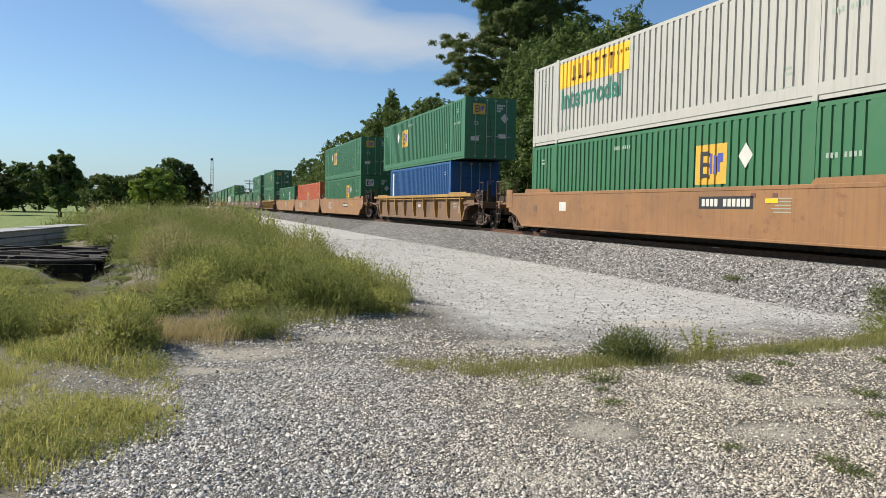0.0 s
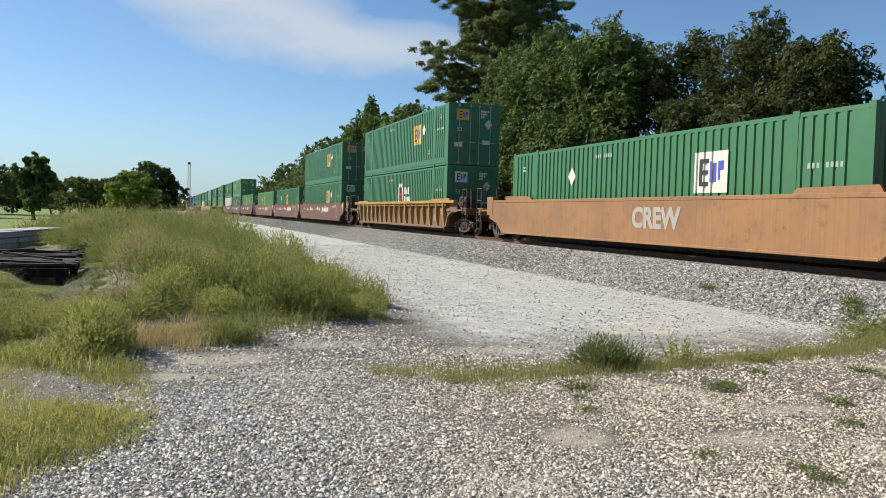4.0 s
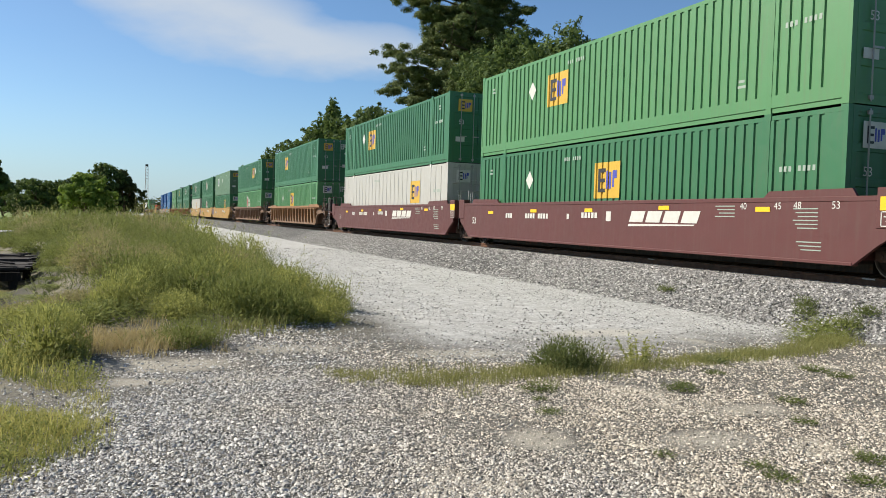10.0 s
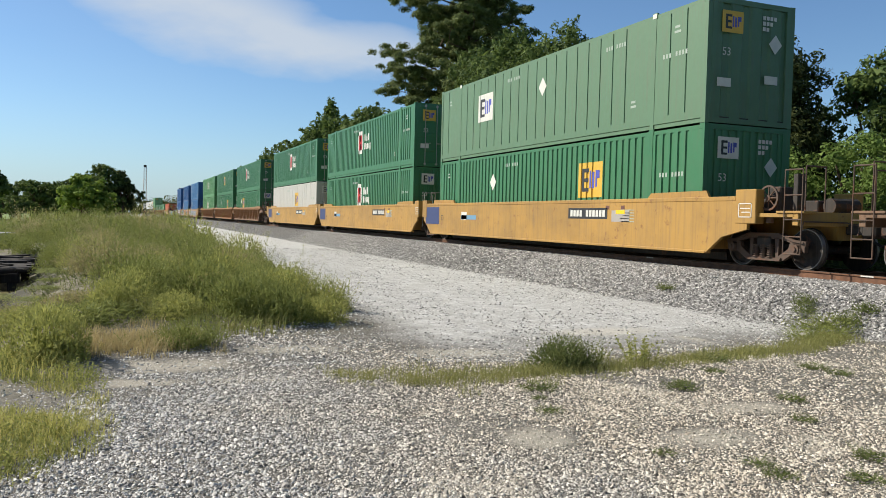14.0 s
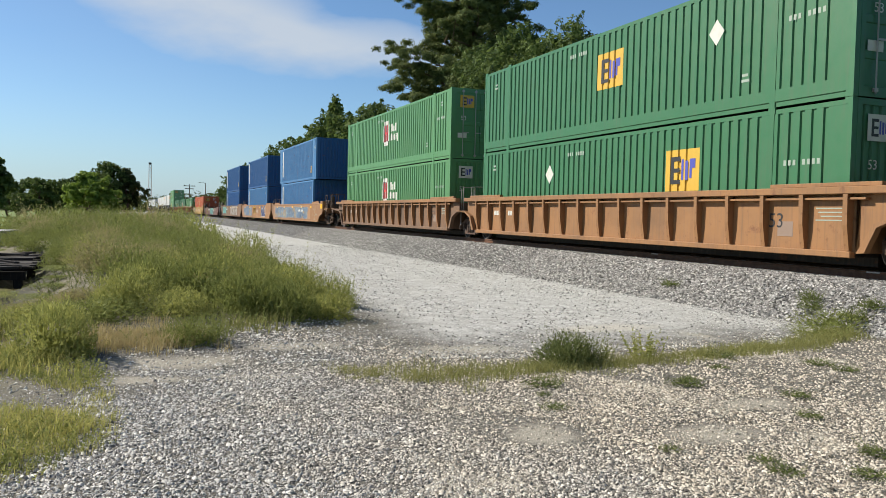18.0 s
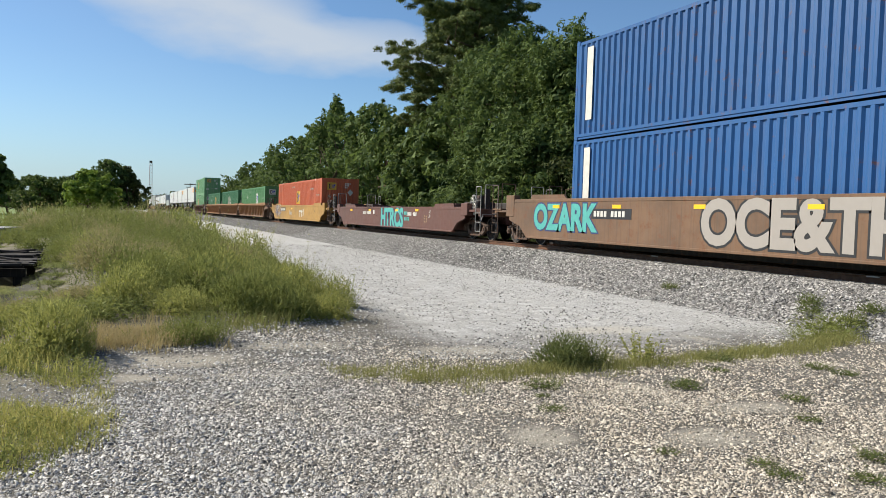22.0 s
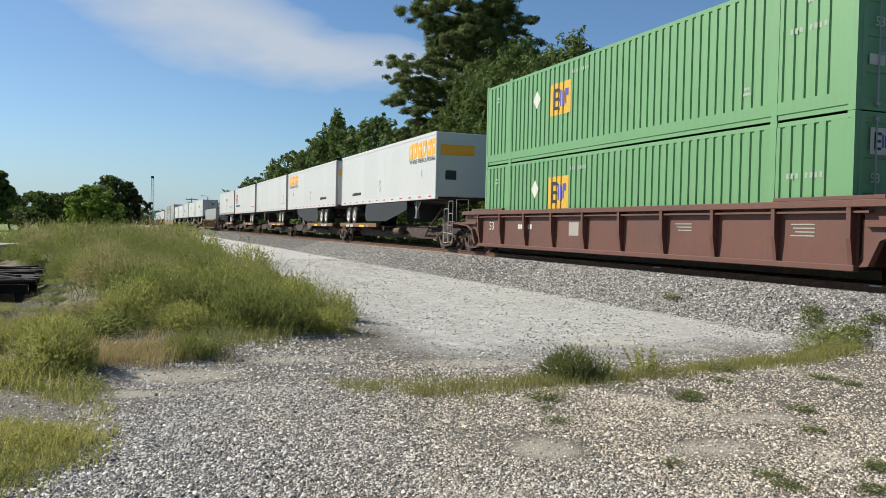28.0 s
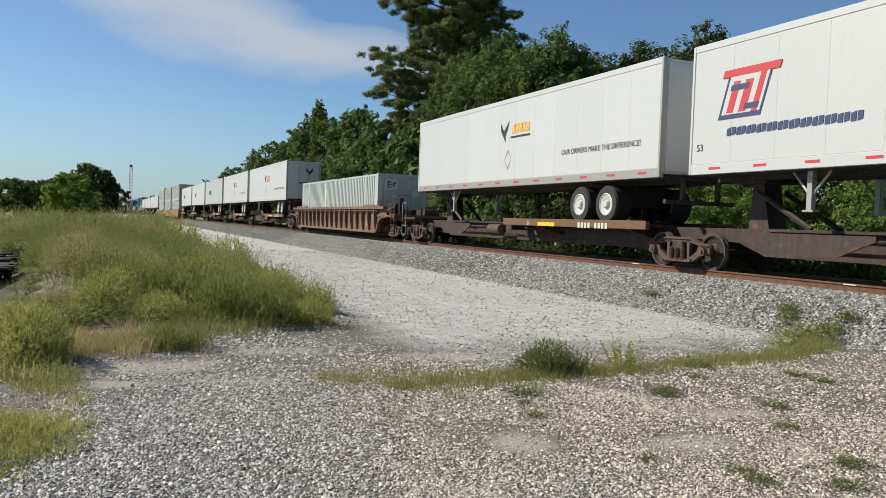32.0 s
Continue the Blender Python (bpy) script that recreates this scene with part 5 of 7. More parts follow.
def trailer(u, label, door_first, skirt, marks=(), lower=None, z=1.02, tint=None, far=False, slide=0.0):
    """A road trailer on its wheels: nose towards the rear of the train when door_first. Origin on the platform."""
    body_mat = tint or VAN
    root = tagged(new("road_trailer"), label, "trailer", "road trailers on the train")
    MOVING.append((root, u, z))
    d = -1 if door_first else 1      # side of the wheels along y
    L, Z0, Z1 = 8.07, 1.15, 4.08
    part("body", lambda: Form().box(-1.275, 1.275, -L, L, Z0 + 0.1, Z1 - 0.02, 0.03), body_mat, root, key="vanbody")
    for s in (-1, 1):
        for i in range(14):
            y0 = -L + 0.06 + i * (2 * L - 0.12) / 13
            if i == 13 or far or (s > 0 and i % 2):
                continue
            part("wall_panel", lambda: Form().box(min(s * 1.275, s * 1.280), max(s * 1.275, s * 1.280), 0.002, (2 * L - 0.12) / 13 - 0.002, Z0 + 0.24, Z1 - 0.16), body_mat, root, key=("vpanel", s), m=pose(0, y0, 0))
        part("top_rail", lambda: Form().box(min(s * 1.29, s * 1.2), max(s * 1.29, s * 1.2), -L, L, Z1 - 0.15, Z1 + 0.01, 0.015), body_mat, root, key=("vtop", s))
        part("bottom_rail", lambda: Form().box(min(s * 1.292, s * 1.2), max(s * 1.292, s * 1.2), -L, L, Z0, Z0 + 0.23, 0.01), lower or body_mat, root, key=("vbot", s))
        f = Form()
        for i in range(12):
            f.box(min(s * 1.2925, s * 1.296), max(s * 1.2925, s * 1.296), -L + 0.5 + i * 1.33, -L + 0.85 + i * 1.33, Z0 + 0.10, Z0 + 0.155)
        part("reflective_tape", f, MARK_RED, root, "red reflective tape dashes")
    for e in (-1, 1):
        for s in (-1, 1):
            part("corner_trim", lambda: Form().box(min(s * 1.298, s * 1.16), max(s * 1.298, s * 1.16), min(e * (L + 0.012), e * (L - 0.09)), max(e * (L + 0.012), e * (L - 0.09)), Z0, Z1, 0.02), GALV if e == d else body_mat, root, key=("vtrim", e, s, e == d))
    yd = d * (L + 0.004)
    for s in (-1, 1):
        dr = part("rear_door", lambda: Form().box(min(s * 0.01, s * 1.15), max(s * 0.01, s * 1.15), yd - 0.02, yd + 0.02, Z0 + 0.16, Z1 - 0.12, 0.008), body_mat, root, key=("vdoor", s, d))
        part("lock_rod", lambda: Form().rod((s * 0.35, yd + d * 0.05, Z0 + 0.1), (s * 0.35, yd + d * 0.05, Z1 - 0.1), 0.016, 6), GALV, dr, key=("vrod", s, d))
    part("rear_guard", lambda: Form().box(-1.1, 1.1, yd - 0.05, yd + 0.05, 0.52, 0.62).box(-0.6, -0.5, yd - 0.05, yd + 0.05, 0.55, 1.15).box(0.5, 0.6, yd - 0.05, yd + 0.05, 0.55, 1.15), STEEL_DARK, root, key=("vguard", d))
    for x in (-0.46, 0.46):
        part("frame_rail", lambda: Form().box(-0.04, 0.04, -L + 0.1, L - 0.1, Z0 - 0.12, Z0 - 0.02), STEEL_DARK, root, key="vrail", m=pose(x, 0, 0))
    part("floor_pan", lambda: Form().box(-1.2, 1.2, -L + 0.1, L - 0.1, Z0 - 0.02, Z0 + 0.1), STEEL_DARK, root, key="vunder")
    for q in (3.7, 5.0):
        y = d * (L - 0.6 - (5.0 - q) - 1.0 - slide)
        part("axle", lambda: Form().rod((-0.9, 0, 0.51), (0.9, 0, 0.51), 0.07).box(-0.6, 0.6, -0.12, 0.12, 0.45, 1.03), STEEL_DARK, root, key="vaxle", m=pose(0, y, 0))
        for s in (-1, 1):
            w = part("tyre", lambda: Form().lathe((s * 0.72, 0, 0.51), (s, 0, 0), [(0.0, 0.34), (0.0, 0.47), (0.05, 0.51), (0.24, 0.51), (0.26, 0.50), (0.28, 0.51), (0.48, 0.51), (0.53, 0.47), (0.53, 0.30)], 28, False), RUBBER, root, key=("vtyre", s), m=pose(0, y, 0))
            part("rim", lambda: Form().lathe((s * 0.72, 0, 0.51), (s, 0, 0), [(0.40, 0.305), (0.53, 0.305), (0.538, 0.285), (0.515, 0.262), (0.50, 0.17), (0.475, 0.14), (0.52, 0.12), (0.56, 0.09), (0.57, 0.05)], 20), ALU, w, key=("vrim", s))
    yg = -d * (L - 3.2)
    for s in (-1, 1):
        part("landing_gear", lambda: Form().box(s * 0.95 - 0.06, s * 0.95 + 0.06, yg - 0.06, yg + 0.06, 0.35, 1.15).box(s * 0.95 - 0.09, s * 0.95 + 0.09, yg - 0.13, yg + 0.13, 0.32, 0.36).rod((s * 0.95, yg - 0.45, 1.12), (s * 0.95, yg, 0.62), 0.03, 6).rod((s * 0.95, yg + 0.45, 1.12), (s * 0.95, yg, 0.62), 0.03, 6), GALV, root, key=("vgear", s, d))
    if skirt:
        for s in (-1, 1):
            part("side_skirt", lambda: Form().slab([(d * 2.7, Z0), (d * 2.95, 0.5), (d * 2.6, 0.18), (-d * 0.9, 0.18), (-d * 4.2, 0.72), (-d * 4.2, Z0)][::d], 0, min(s * 1.25, s * 1.22), max(s * 1.25, s * 1.22)), BLACK, root, key=("vskirt", s, d))
    for kind, y, zz, *more in marks:
        x = -1.287
        if kind == "rect":
            part("marking", Form().box(x - 0.004, x, y - more[0] / 2, y + more[0] / 2, zz - more[1] / 2, zz + more[1] / 2), more[2], root)
        elif kind == "para":      # a slanted bar
            w, h, mt, lift = more
            part("marking", Form().slab([(y + w / 2 + h * 0.16, zz - h / 2), (y - w / 2 + h * 0.16, zz - h / 2), (y - w / 2 - h * 0.16, zz + h / 2), (y + w / 2 - h * 0.16, zz + h / 2)], 0, x - 0.004 - 0.003 * lift, x - 0.003 * lift), mt, root)
        elif kind == "word":      # a row of letter blocks of one colour
            n, w, h, mt = more
            f, notches = Form(), Form()
            for i in range(n):
                y0 = y + n * w / 2 - i * w
                y1, c = y0 - w * 0.80, h * 0.16
                f.slab([(y0, zz - h / 2), (y1, zz - h / 2 + c * (i % 2)), (y1 - w * 0.08, zz + h / 2), (y0 - w * 0.08, zz + h / 2 - c * (1 - i % 2))], 0, x - 0.004, x)
                if h > 0.25:
                    notches.box(x - 0.0065, x - 0.0045, y0 - w * 0.58, y0 - w * 0.34, zz - h * 0.22 + 0.1 * h * (i % 3), zz + h * 0.18)
            lg = part("marking", f, mt, root)
            if notches.v:
                part("marking_gap", notches, body_mat, lg)
        elif kind == "text":
            words(more[0], more[1], x - 0.003, y, zz, more[2], root)
        elif kind == "diamond":
            f = Form()
            for sgn in (-1, 1):
                f.slab([(y - 0.24, zz), (y, zz + sgn * 0.34), (y + 0.24, zz), (y, zz + sgn * 0.27)][::-sgn], 0, x - 0.004, x)
            part("placard", f, GALV, root)
        elif kind == "bird":
            f = Form().slab([(y + 0.30, zz + 0.32), (y + 0.05, zz + 0.02), (y - 0.05, zz + 0.10), (y - 0.32, zz + 0.34), (y - 0.22, zz + 0.05), (y - 0.06, zz - 0.14), (y - 0.1, zz - 0.36), (y + 0.12, zz - 0.12), (y + 0.26, zz + 0.04)][::-1], 0, x - 0.004, x)
            part("marking", f, MARK_BLACK, root)
        elif kind == "bird_end":
            f = Form().slab([(0.40 + 0.30, zz + 0.32), (0.45, zz + 0.02), (0.35, zz + 0.10), (0.08, zz + 0.34), (0.18, zz + 0.05), (0.34, zz - 0.14), (0.3, zz - 0.36), (0.52, zz - 0.12), (0.66, zz + 0.04)], 1, -L - 0.034, -L - 0.028)
            part("marking", f, MARK_BLACK, root)
        elif kind == "end":
            w, h, mt = more
            part("marking", Form().box(zz - w / 2, zz + w / 2, -L - 0.034, -L - 0.028, y - h / 2, y + h / 2), mt, root)
    return root


def spine_car(u, front, rear, d, mat, label, far=False):
    """One unit of a spine car: a low beam, a wheel platform on side d and a hitch stand on the other."""
    car = tagged(new("spine_car"), label, "railway wagon", "spine wagons")
    MOVING.append((car, u, 0.0))
    a, b = (-9.9 if front == "free" else -8.6), (9.9 if rear == "free" else 8.6)
    part("spine_beam", lambda: Form().slab([(-6.6, 0.38), (6.6, 0.38), (7.4, 0.66), (b, 0.70), (b, 0.98), (a, 0.98), (a, 0.70), (-7.4, 0.66)], 0, -0.33, 0.33).box(-0.55, 0.55, -6.5, 6.5, 0.93, 0.99), mat, car, key=("spine", a, b))
    part("wheel_platform", lambda: Form().box(-1.32, 1.32, min(d * 0.3, d * 7.6), max(d * 0.3, d * 7.6), 0.96, 1.02), mat, car, key=("wplat", d))
    for s in (-1, 1):
        part("platform_sill", lambda: Form().box(min(s * 1.42, s * 1.30), max(s * 1.42, s * 1.30), min(d * 0.2, d * 7.8), max(d * 0.2, d * 7.8), 0.88, 1.10, 0.01), SILL_ORANGE, car, key=("wsill", s, d))
        part("outrigger", lambda: Form().slab([(-d * 6.4, 0.90), (-d * 3.4, 0.90), (-d * 3.4, 0.80), (-d * 4.2, 0.48), (-d * 5.9, 0.48)][::d], 0, min(s * 0.95, s * 0.90), max(s * 0.95, s * 0.90)), mat, car, key=("outr", s, d))
        part("cross_bearer", lambda: Form().slab([(min(s * 0.3, s * 1.3), 0.62 if s > 0 else 0.86), (max(s * 0.3, s * 1.3), 0.86 if s > 0 else 0.62), (max(s * 0.3, s * 1.3), 0.96), (min(s * 0.3, s * 1.3), 0.96)], 1, d * 6.9 - 0.06, d * 6.9 + 0.06).slab([(min(s * 0.3, s * 1.3), 0.62 if s > 0 else 0.86), (max(s * 0.3, s * 1.3), 0.86 if s > 0 else 0.62), (max(s * 0.3, s * 1.3), 0.96), (min(s * 0.3, s * 1.3), 0.96)], 1, d * 2.2 - 0.06, d * 2.2 + 0.06), mat, car, key=("xbear", s, d))
    part("hitch_stand", lambda: Form().slab([(-d * 7.2, 0.98), (-d * 6.6, 0.98), (-d * 6.8, 2.0), (-d * 7.1, 2.0)][::d], 0, -0.25, 0.25).box(-0.5, 0.5, min(-d * 6.5, -d * 7.5), max(-d * 6.5, -d * 7.5), 2.0, 2.08).rod((-0.42, -d * 5.3, 1.0), (-0.42, -d * 6.8, 1.8), 0.06, 6).rod((0.42, -d * 5.3, 1.0), (0.42, -d * 6.8, 1.8), 0.06, 6), mat, car, key=("hitch", d))
    part("air_tank", lambda: Form().lathe((-0.75, -d * 1.6, 0.72), (0, 1, 0), [(-0.5, 0.06), (-0.44, 0.18), (0.44, 0.18), (0.5, 0.06)], 14), STEEL_RUST, car, key=("tank", d))
    part("brake_rigging", lambda: Form().pipe([(-0.62, -6, 0.80), (-0.62, 6, 0.80)], 0.03).pipe([(-0.4, -3, 0.5), (-0.7, -1, 0.55), (-0.7, 2, 0.5)], 0.025).box(-1.1, -0.5, -0.2, 0.2, 0.72, 0.92), STEEL_DARK, car, key="rigging")
    part("reflector", Form().box(-1.428, -1.4235, d * 3.0 - 0.5, d * 3.0 + 0.5, 0.89, 1.0), MARK_REFLEX, car, "worn yellow strip")
    words("53", 0.18, -1.426, d * 1.9, 0.945, MARK_WHITE, car)
    f = Form()
    for i in range(9):
        if i != 4:
            f.box(-1.4285, -1.4235, d * 5.5 + 0.75 - i * 0.165 - 0.11, d * 5.5 + 0.75 - i * 0.165, 0.87, 1.02)
    part("marking", f, MARK_WHITE, car)
    for e, kind in ((-1, front), (1, rear)):
        if kind == "free":
            part("end_platform", lambda: Form().box(-1.2, 1.2, min(e * 8.6, e * 9.95), max(e * 8.6, e * 9.95), 0.98, 1.06, 0.01), mat, car, key=("sdeck", e))
            part("coupler", lambda: Form().box(-0.12, 0.12, min(e * 9.9, e * 10.5), max(e * 9.9, e * 10.5), 0.74, 0.96, 0.03).box(-0.16, 0.2, min(e * 10.4, e * 10.75), max(e * 10.4, e * 10.75), 0.68, 1.0, 0.06), STEEL_RUST, car, key=("scoupler", e))
            part("ladder", lambda: Form().pipe([(-1.35, e * 9.3, 0.3), (-1.35, e * 9.3, 1.7), (-1.35, e * 9.75, 1.7), (-1.35, e * 9.75, 0.3), (-1.35, e * 9.3, 0.3)], 0.016).pipe([(-1.35, e * 9.3, 0.7), (-1.35, e * 9.75, 0.7)], 0.016), GALV, car, key=("sladder", e))
            add_truck(car, e * 8.75, far)
        elif e > 0:
            add_truck(car, 8.63, far)
    return car

# ---- the consist ----
ZW = 0.33            # floor of the wells above the rails
Z2 = ZW + 2.905      # base of the second layer
G53 = "green corrugated container"
BOXES = "containers on the train"
SINGLE, LEAD, MID, TAIL = ("free", "free"), ("free", "joint"), ("joint", "joint"), ("joint", "free")
RAIL_MARKS = [("bars", 5.4, 1.06, 3), ("bars", 4.0, 1.06, 9), ("bars", 1.4, 1.06, 1), ("bars", 0.6, 1.10, 5), ("rail_logo", -3.0, 1.0), ("reflex", 6.6, 1.16), ("reflex", 3.45, 1.22), ("reflex", 0.24, 1.24), ("reflex", -3.1, 1.30), ("reflex", -6.3, 1.26),
              ("lines", -7.4, 1.26, 6), ("lines", -5.2, 1.32, 4), ("block", -9.25, 1.36, 0.44, 0.24, MARK_REFLEX), ("frame", -9.25, 1.09, 0.40, 0.27), ("text", 8.0, 0.85, "53", 0.34, MARK_WHITE), ("patch", -0.75, 1.08, 0.22, 0.26, MARK_WHITE),
              ("text", -5.75, 1.32, "40", 0.2, MARK_WHITE), ("text", -6.7, 1.32, "45", 0.2, MARK_WHITE), ("text", -7.2, 1.33, "48", 0.2, MARK_WHITE), ("text", -8.1, 1.33, "53", 0.2, MARK_WHITE), ("lines", -7.5, 0.62, 3)]
PLATE_MARKS = [("plate", -3.6, 1.12), ("reflex", -5.2, 1.16), ("patch", 5.0, 1.0, 0.5, 0.3, MARK_WHITE), ("lines", -5.5, 1.2, 5), ("frame", -9.25, 1.2, 0.38, 0.30), ("text", 7.2, 0.9, "53", 0.3, MARK_BLACK), ("patch", -4.6, 1.28, 0.16, 0.10, CAR_BROWN), ("patch", -5.3, 1.28, 0.16, 0.10, CAR_BROWN)]
RIB_MARKS = [("lines", -7.7, 1.15, 4), ("bars", 6.9, 1.0, 4), ("patch", -6.65, 0.75, 0.40, 0.30, MARK_RUSTY), ("bars", 5.8, 1.0, 3)]


def dom(u, level, colour, label, logo="emp", at=4.5, diamond=5.8, end="door", style="dom", zc=1.75, extra=(), far=False):
    """A box in a well (level 0) or on another (level 1)."""
    marks = [("line", 1.6, 2.45), ("line", -6.9, 1.75), ("#53", -7.0, 0.62) if level == 0 else ("small", -7.0, 2.35), ("small", 7.1, 2.3), ("small", -5.3, 0.75)]
    if logo:
        marks.append((logo, at, zc))
    if diamond is not None:
        marks.append(("diamond", diamond, zc + 0.15))
    ends = [("emp" if colour is ORANGE else "empw" if level == 0 else "emp", -0.6, 2.35), ("#53", -0.75, 1.65), ("diamond", 0.7, 1.95), ("bars", 0.3, 2.5), ("tag", 0.6, 1.1), ("tag", -0.8, 0.95)]
    box_container("container", label, colour, 16.15, style, u, Z2 if level else ZW, tuple(marks) + tuple(extra), end, BOXES, ends, pale=colour is ORANGE, far=far)


def iso(u, level, colour, label, length=12.19, height=2.896, marks=None, end="wall"):
    L = length / 2
    marks = marks or [("white_bar", L - 0.75, 1.6), ("caution", -L + 0.75, 0.72), ("small", -L + 0.9, 2.3)]
    box_container("container", label, colour, length, "iso", u, Z2 if level else ZW, marks, end, BOXES, [("caution", 0.5, 0.7)], height=height)


def build_consist():
    top = " stacked on another"
    well = " in a well wagon"
    # lead unit seen: white over green on weathered yellow
    u = 19.6
    well_car(u, CAR_TAN, "smooth", *SINGLE, "weathered yellow well wagon with smooth sides and a number panel", marks=PLATE_MARKS)
    dom(u, 0, GREEN, G53 + " with a yellow square logo" + well, "emp", -2.7, -4.0)
    dom(u, 1, WHITE_BOX, "white container with a large amber and green word mark", "bigword", 3.6, None, style="dom", extra=[("line", -5.0, 0.35), ("~Intermodal", 3.75, 1.42), ("line", 5.6, 0.48)])
    u = 43.54
    well_car(u, CAR_RUST, "ribbed", *SINGLE, "rust-stained well wagon with widely spaced ribs and a yellow top rail", ribs=9, marks=[("lines", -7.0, 1.1, 4), ("bars", 6.6, 1.1, 4), ("bars", -0.6, 0.98, 3), ("text", -4.6, 1.0, "53", 0.4, MARK_BLACK), ("patch", -7.7, 0.8, 0.4, 0.35, MARK_RUSTY), ("bars", 4.6, 1.1, 4)], top_mat=CAR_YELLOW)
    iso(u, 0, BLUE, "blue corrugated container" + well, end="door")
    dom(u, 1, GREEN, G53 + " overhanging the shorter blue box below it", "emp", 2.7, 4.25)
    for u, colour, kind, mk in ((66.93, GREEN, LEAD, [("plate", -3.3, 0.98), ("reflex", -6.0, 1.02), ("frame", -9.25, 1.2, 0.38, 0.30), ("spray", 3.9, 0.9, "SEEK", 0.75, MARK_SILVER)]),
                                (86.26, ORANGE, MID, [("spray", 4.0, 0.92, "LEAGE", 0.75, MARK_SILVER), ("patch", 0.2, 1.0, 1.1, 0.45, CAR_BROWN), ("lines", -6.0, 1.2, 5)]),
                                (105.6, GREEN, TAIL, [("spray", -1.5, 0.92, "CREW", 0.75, MARK_SILVER)])):
        well_car(u, CAR_TAN, "smooth", *kind, "weathered orange-tan articulated well wagon with sprayed lettering", "articulated tan wagons", marks=mk)
        if colour is ORANGE:
            dom(u, 0, ORANGE, "orange corrugated container with a yellow square logo" + well, "emp", -0.36, None, "door", zc=1.45, extra=[("line", -5.0, 2.1)])
        else:
            dom(u, 0, GREEN, G53 + " with a yellow square logo" + well, "emp" if kind is LEAD else "empw", -3.1 if kind is LEAD else -3.4, -4.35 if kind is LEAD else 3.5, "wall")
    dom(66.93, 1, GREEN, G53 + " with doors at its end" + top, "emp", 2.7, 4.25)
    u = 129.17
    well_car(u, CAR_RUST, "ribbed", *SINGLE, "rusty yellow well wagon with ribbed sides", "ribbed wagons", marks=RIB_MARKS, top_mat=CAR_YELLOW)
    dom(u, 0, GREEN, G53 + " with a red-white shield logo" + well, "hub", -0.4, None, "wall", zc=1.6)
    dom(u, 1, GREEN, G53 + top, "emp", -3.3, -4.4)
    for u, kind in ((152.4, LEAD), (171.8, MID), (190.98, TAIL)):
        well_car(u, CAR_BROWN, "smooth", *kind, "red-brown articulated well wagon with a white slanted logo", "articulated red-brown wagons", marks=RAIL_MARKS)
        dom(u, 0, GREEN if kind is not TAIL else GREEN_LIGHT, G53 + " with a yellow square logo" + well, "emp", {152.4: -3.05, 171.8: -0.16, 190.98: 0.86}[u], {152.4: -4.3, 171.8: 4.15, 190.98: 3.1}[u], "door" if kind is not LEAD else "wall", zc=1.75)
    dom(152.4, 1, GREEN, G53 + top, "emp", -3.05, -4.3)
    for u, kind in ((214.3, LEAD), (233.64, MID), (252.98, TAIL)):
        well_car(u, CAR_MAROON, "smooth", *kind, "maroon articulated well wagon with a white slanted logo", "articulated maroon wagons", marks=RAIL_MARKS)
    dom(214.3, 0, GREEN_LIGHT, G53 + " with a yellow square logo" + well, "emp", 1.0, -3.3, "wall")
    dom(233.64, 0, GREEN, G53 + well, "emp", -0.26, 4.2)
    dom(233.64, 1, GREEN_LIGHT, "bright green corrugated container" + top, "emp", 2.6, 4.2)
    dom(252.98, 0, WHITE_BOX, "white container with dark ribs" + well, "emp", -4.2, None, style="post")
    dom(252.98, 1, GREEN, G53 + " on a white one", "emp", 2.7, 4.2)
    u = 276.2
    well_car(u, CAR_RUST, "ribbed", *SINGLE, "rusty brown well wagon with ribbed sides and an orange top rail", "ribbed wagons", marks=RIB_MARKS, top_mat=CAR_TAN)
    dom(u, 0, GREEN_LIGHT, G53 + well, "emp", 0.46, 4.2)
    dom(u, 1, GREEN, G53 + top, "emp", 3.0, None)
    u = 299.38
    well_car(u, CAR_RUST, "ribbed", *SINGLE, "rusty brown well wagon with ribbed sides and an orange top rail", "ribbed wagons", marks=RIB_MARKS, top_mat=CAR_RUST)
    dom(u, 0, GREEN_LIGHT, G53 + " with a red-white shield logo" + well, "hub", 0.7, None, "wall", zc=1.72)
    dom(u, 1, GREEN, G53 + " with a yellow square logo" + top, "emp", -3.0, -4.33)
    for u, kind in ((322.85, LEAD), (342.25, MID), (361.4, TAIL)):
        well_car(u, CAR_YELLOW, "smooth", *kind, "yellow articulated well wagon with grey graffiti patches", "articulated yellow wagons", marks=PLATE_MARKS + [("patch", 8.3, 1.0, 1.5, 0.7, MARK_NAVY), ("patch", -5.2, 1.05, 0.8, 0.3, MARK_SILVER), ("patch", 4.6, 0.95, 1.4, 0.16, MARK_SKY)])
    dom(322.85, 0, GREEN, G53 + " with a yellow square logo" + well, "emp", -3.34, 3.0, "wall")
    dom(322.85, 1, GREEN_FADED, "pale faded green container with flat panels" + top, "empw", 3.8, -0.43, "wall", "post", extra=[("line", -4.4, 2.4)])
    dom(342.25, 0, GREEN, G53 + well, "hub", 0.7, None, "wall", zc=1.75)
    dom(342.25, 1, GREEN, G53 + " with a red-white shield logo" + top, "hub", 0.65, None)
    dom(361.4, 0, WHITE_BOX, "white container with dark ribs" + well, "emp", -1.6, None, style="post")
    dom(361.4, 1, GREEN, G53 + " with a red-white shield logo" + top, "hub", 0.7, None)
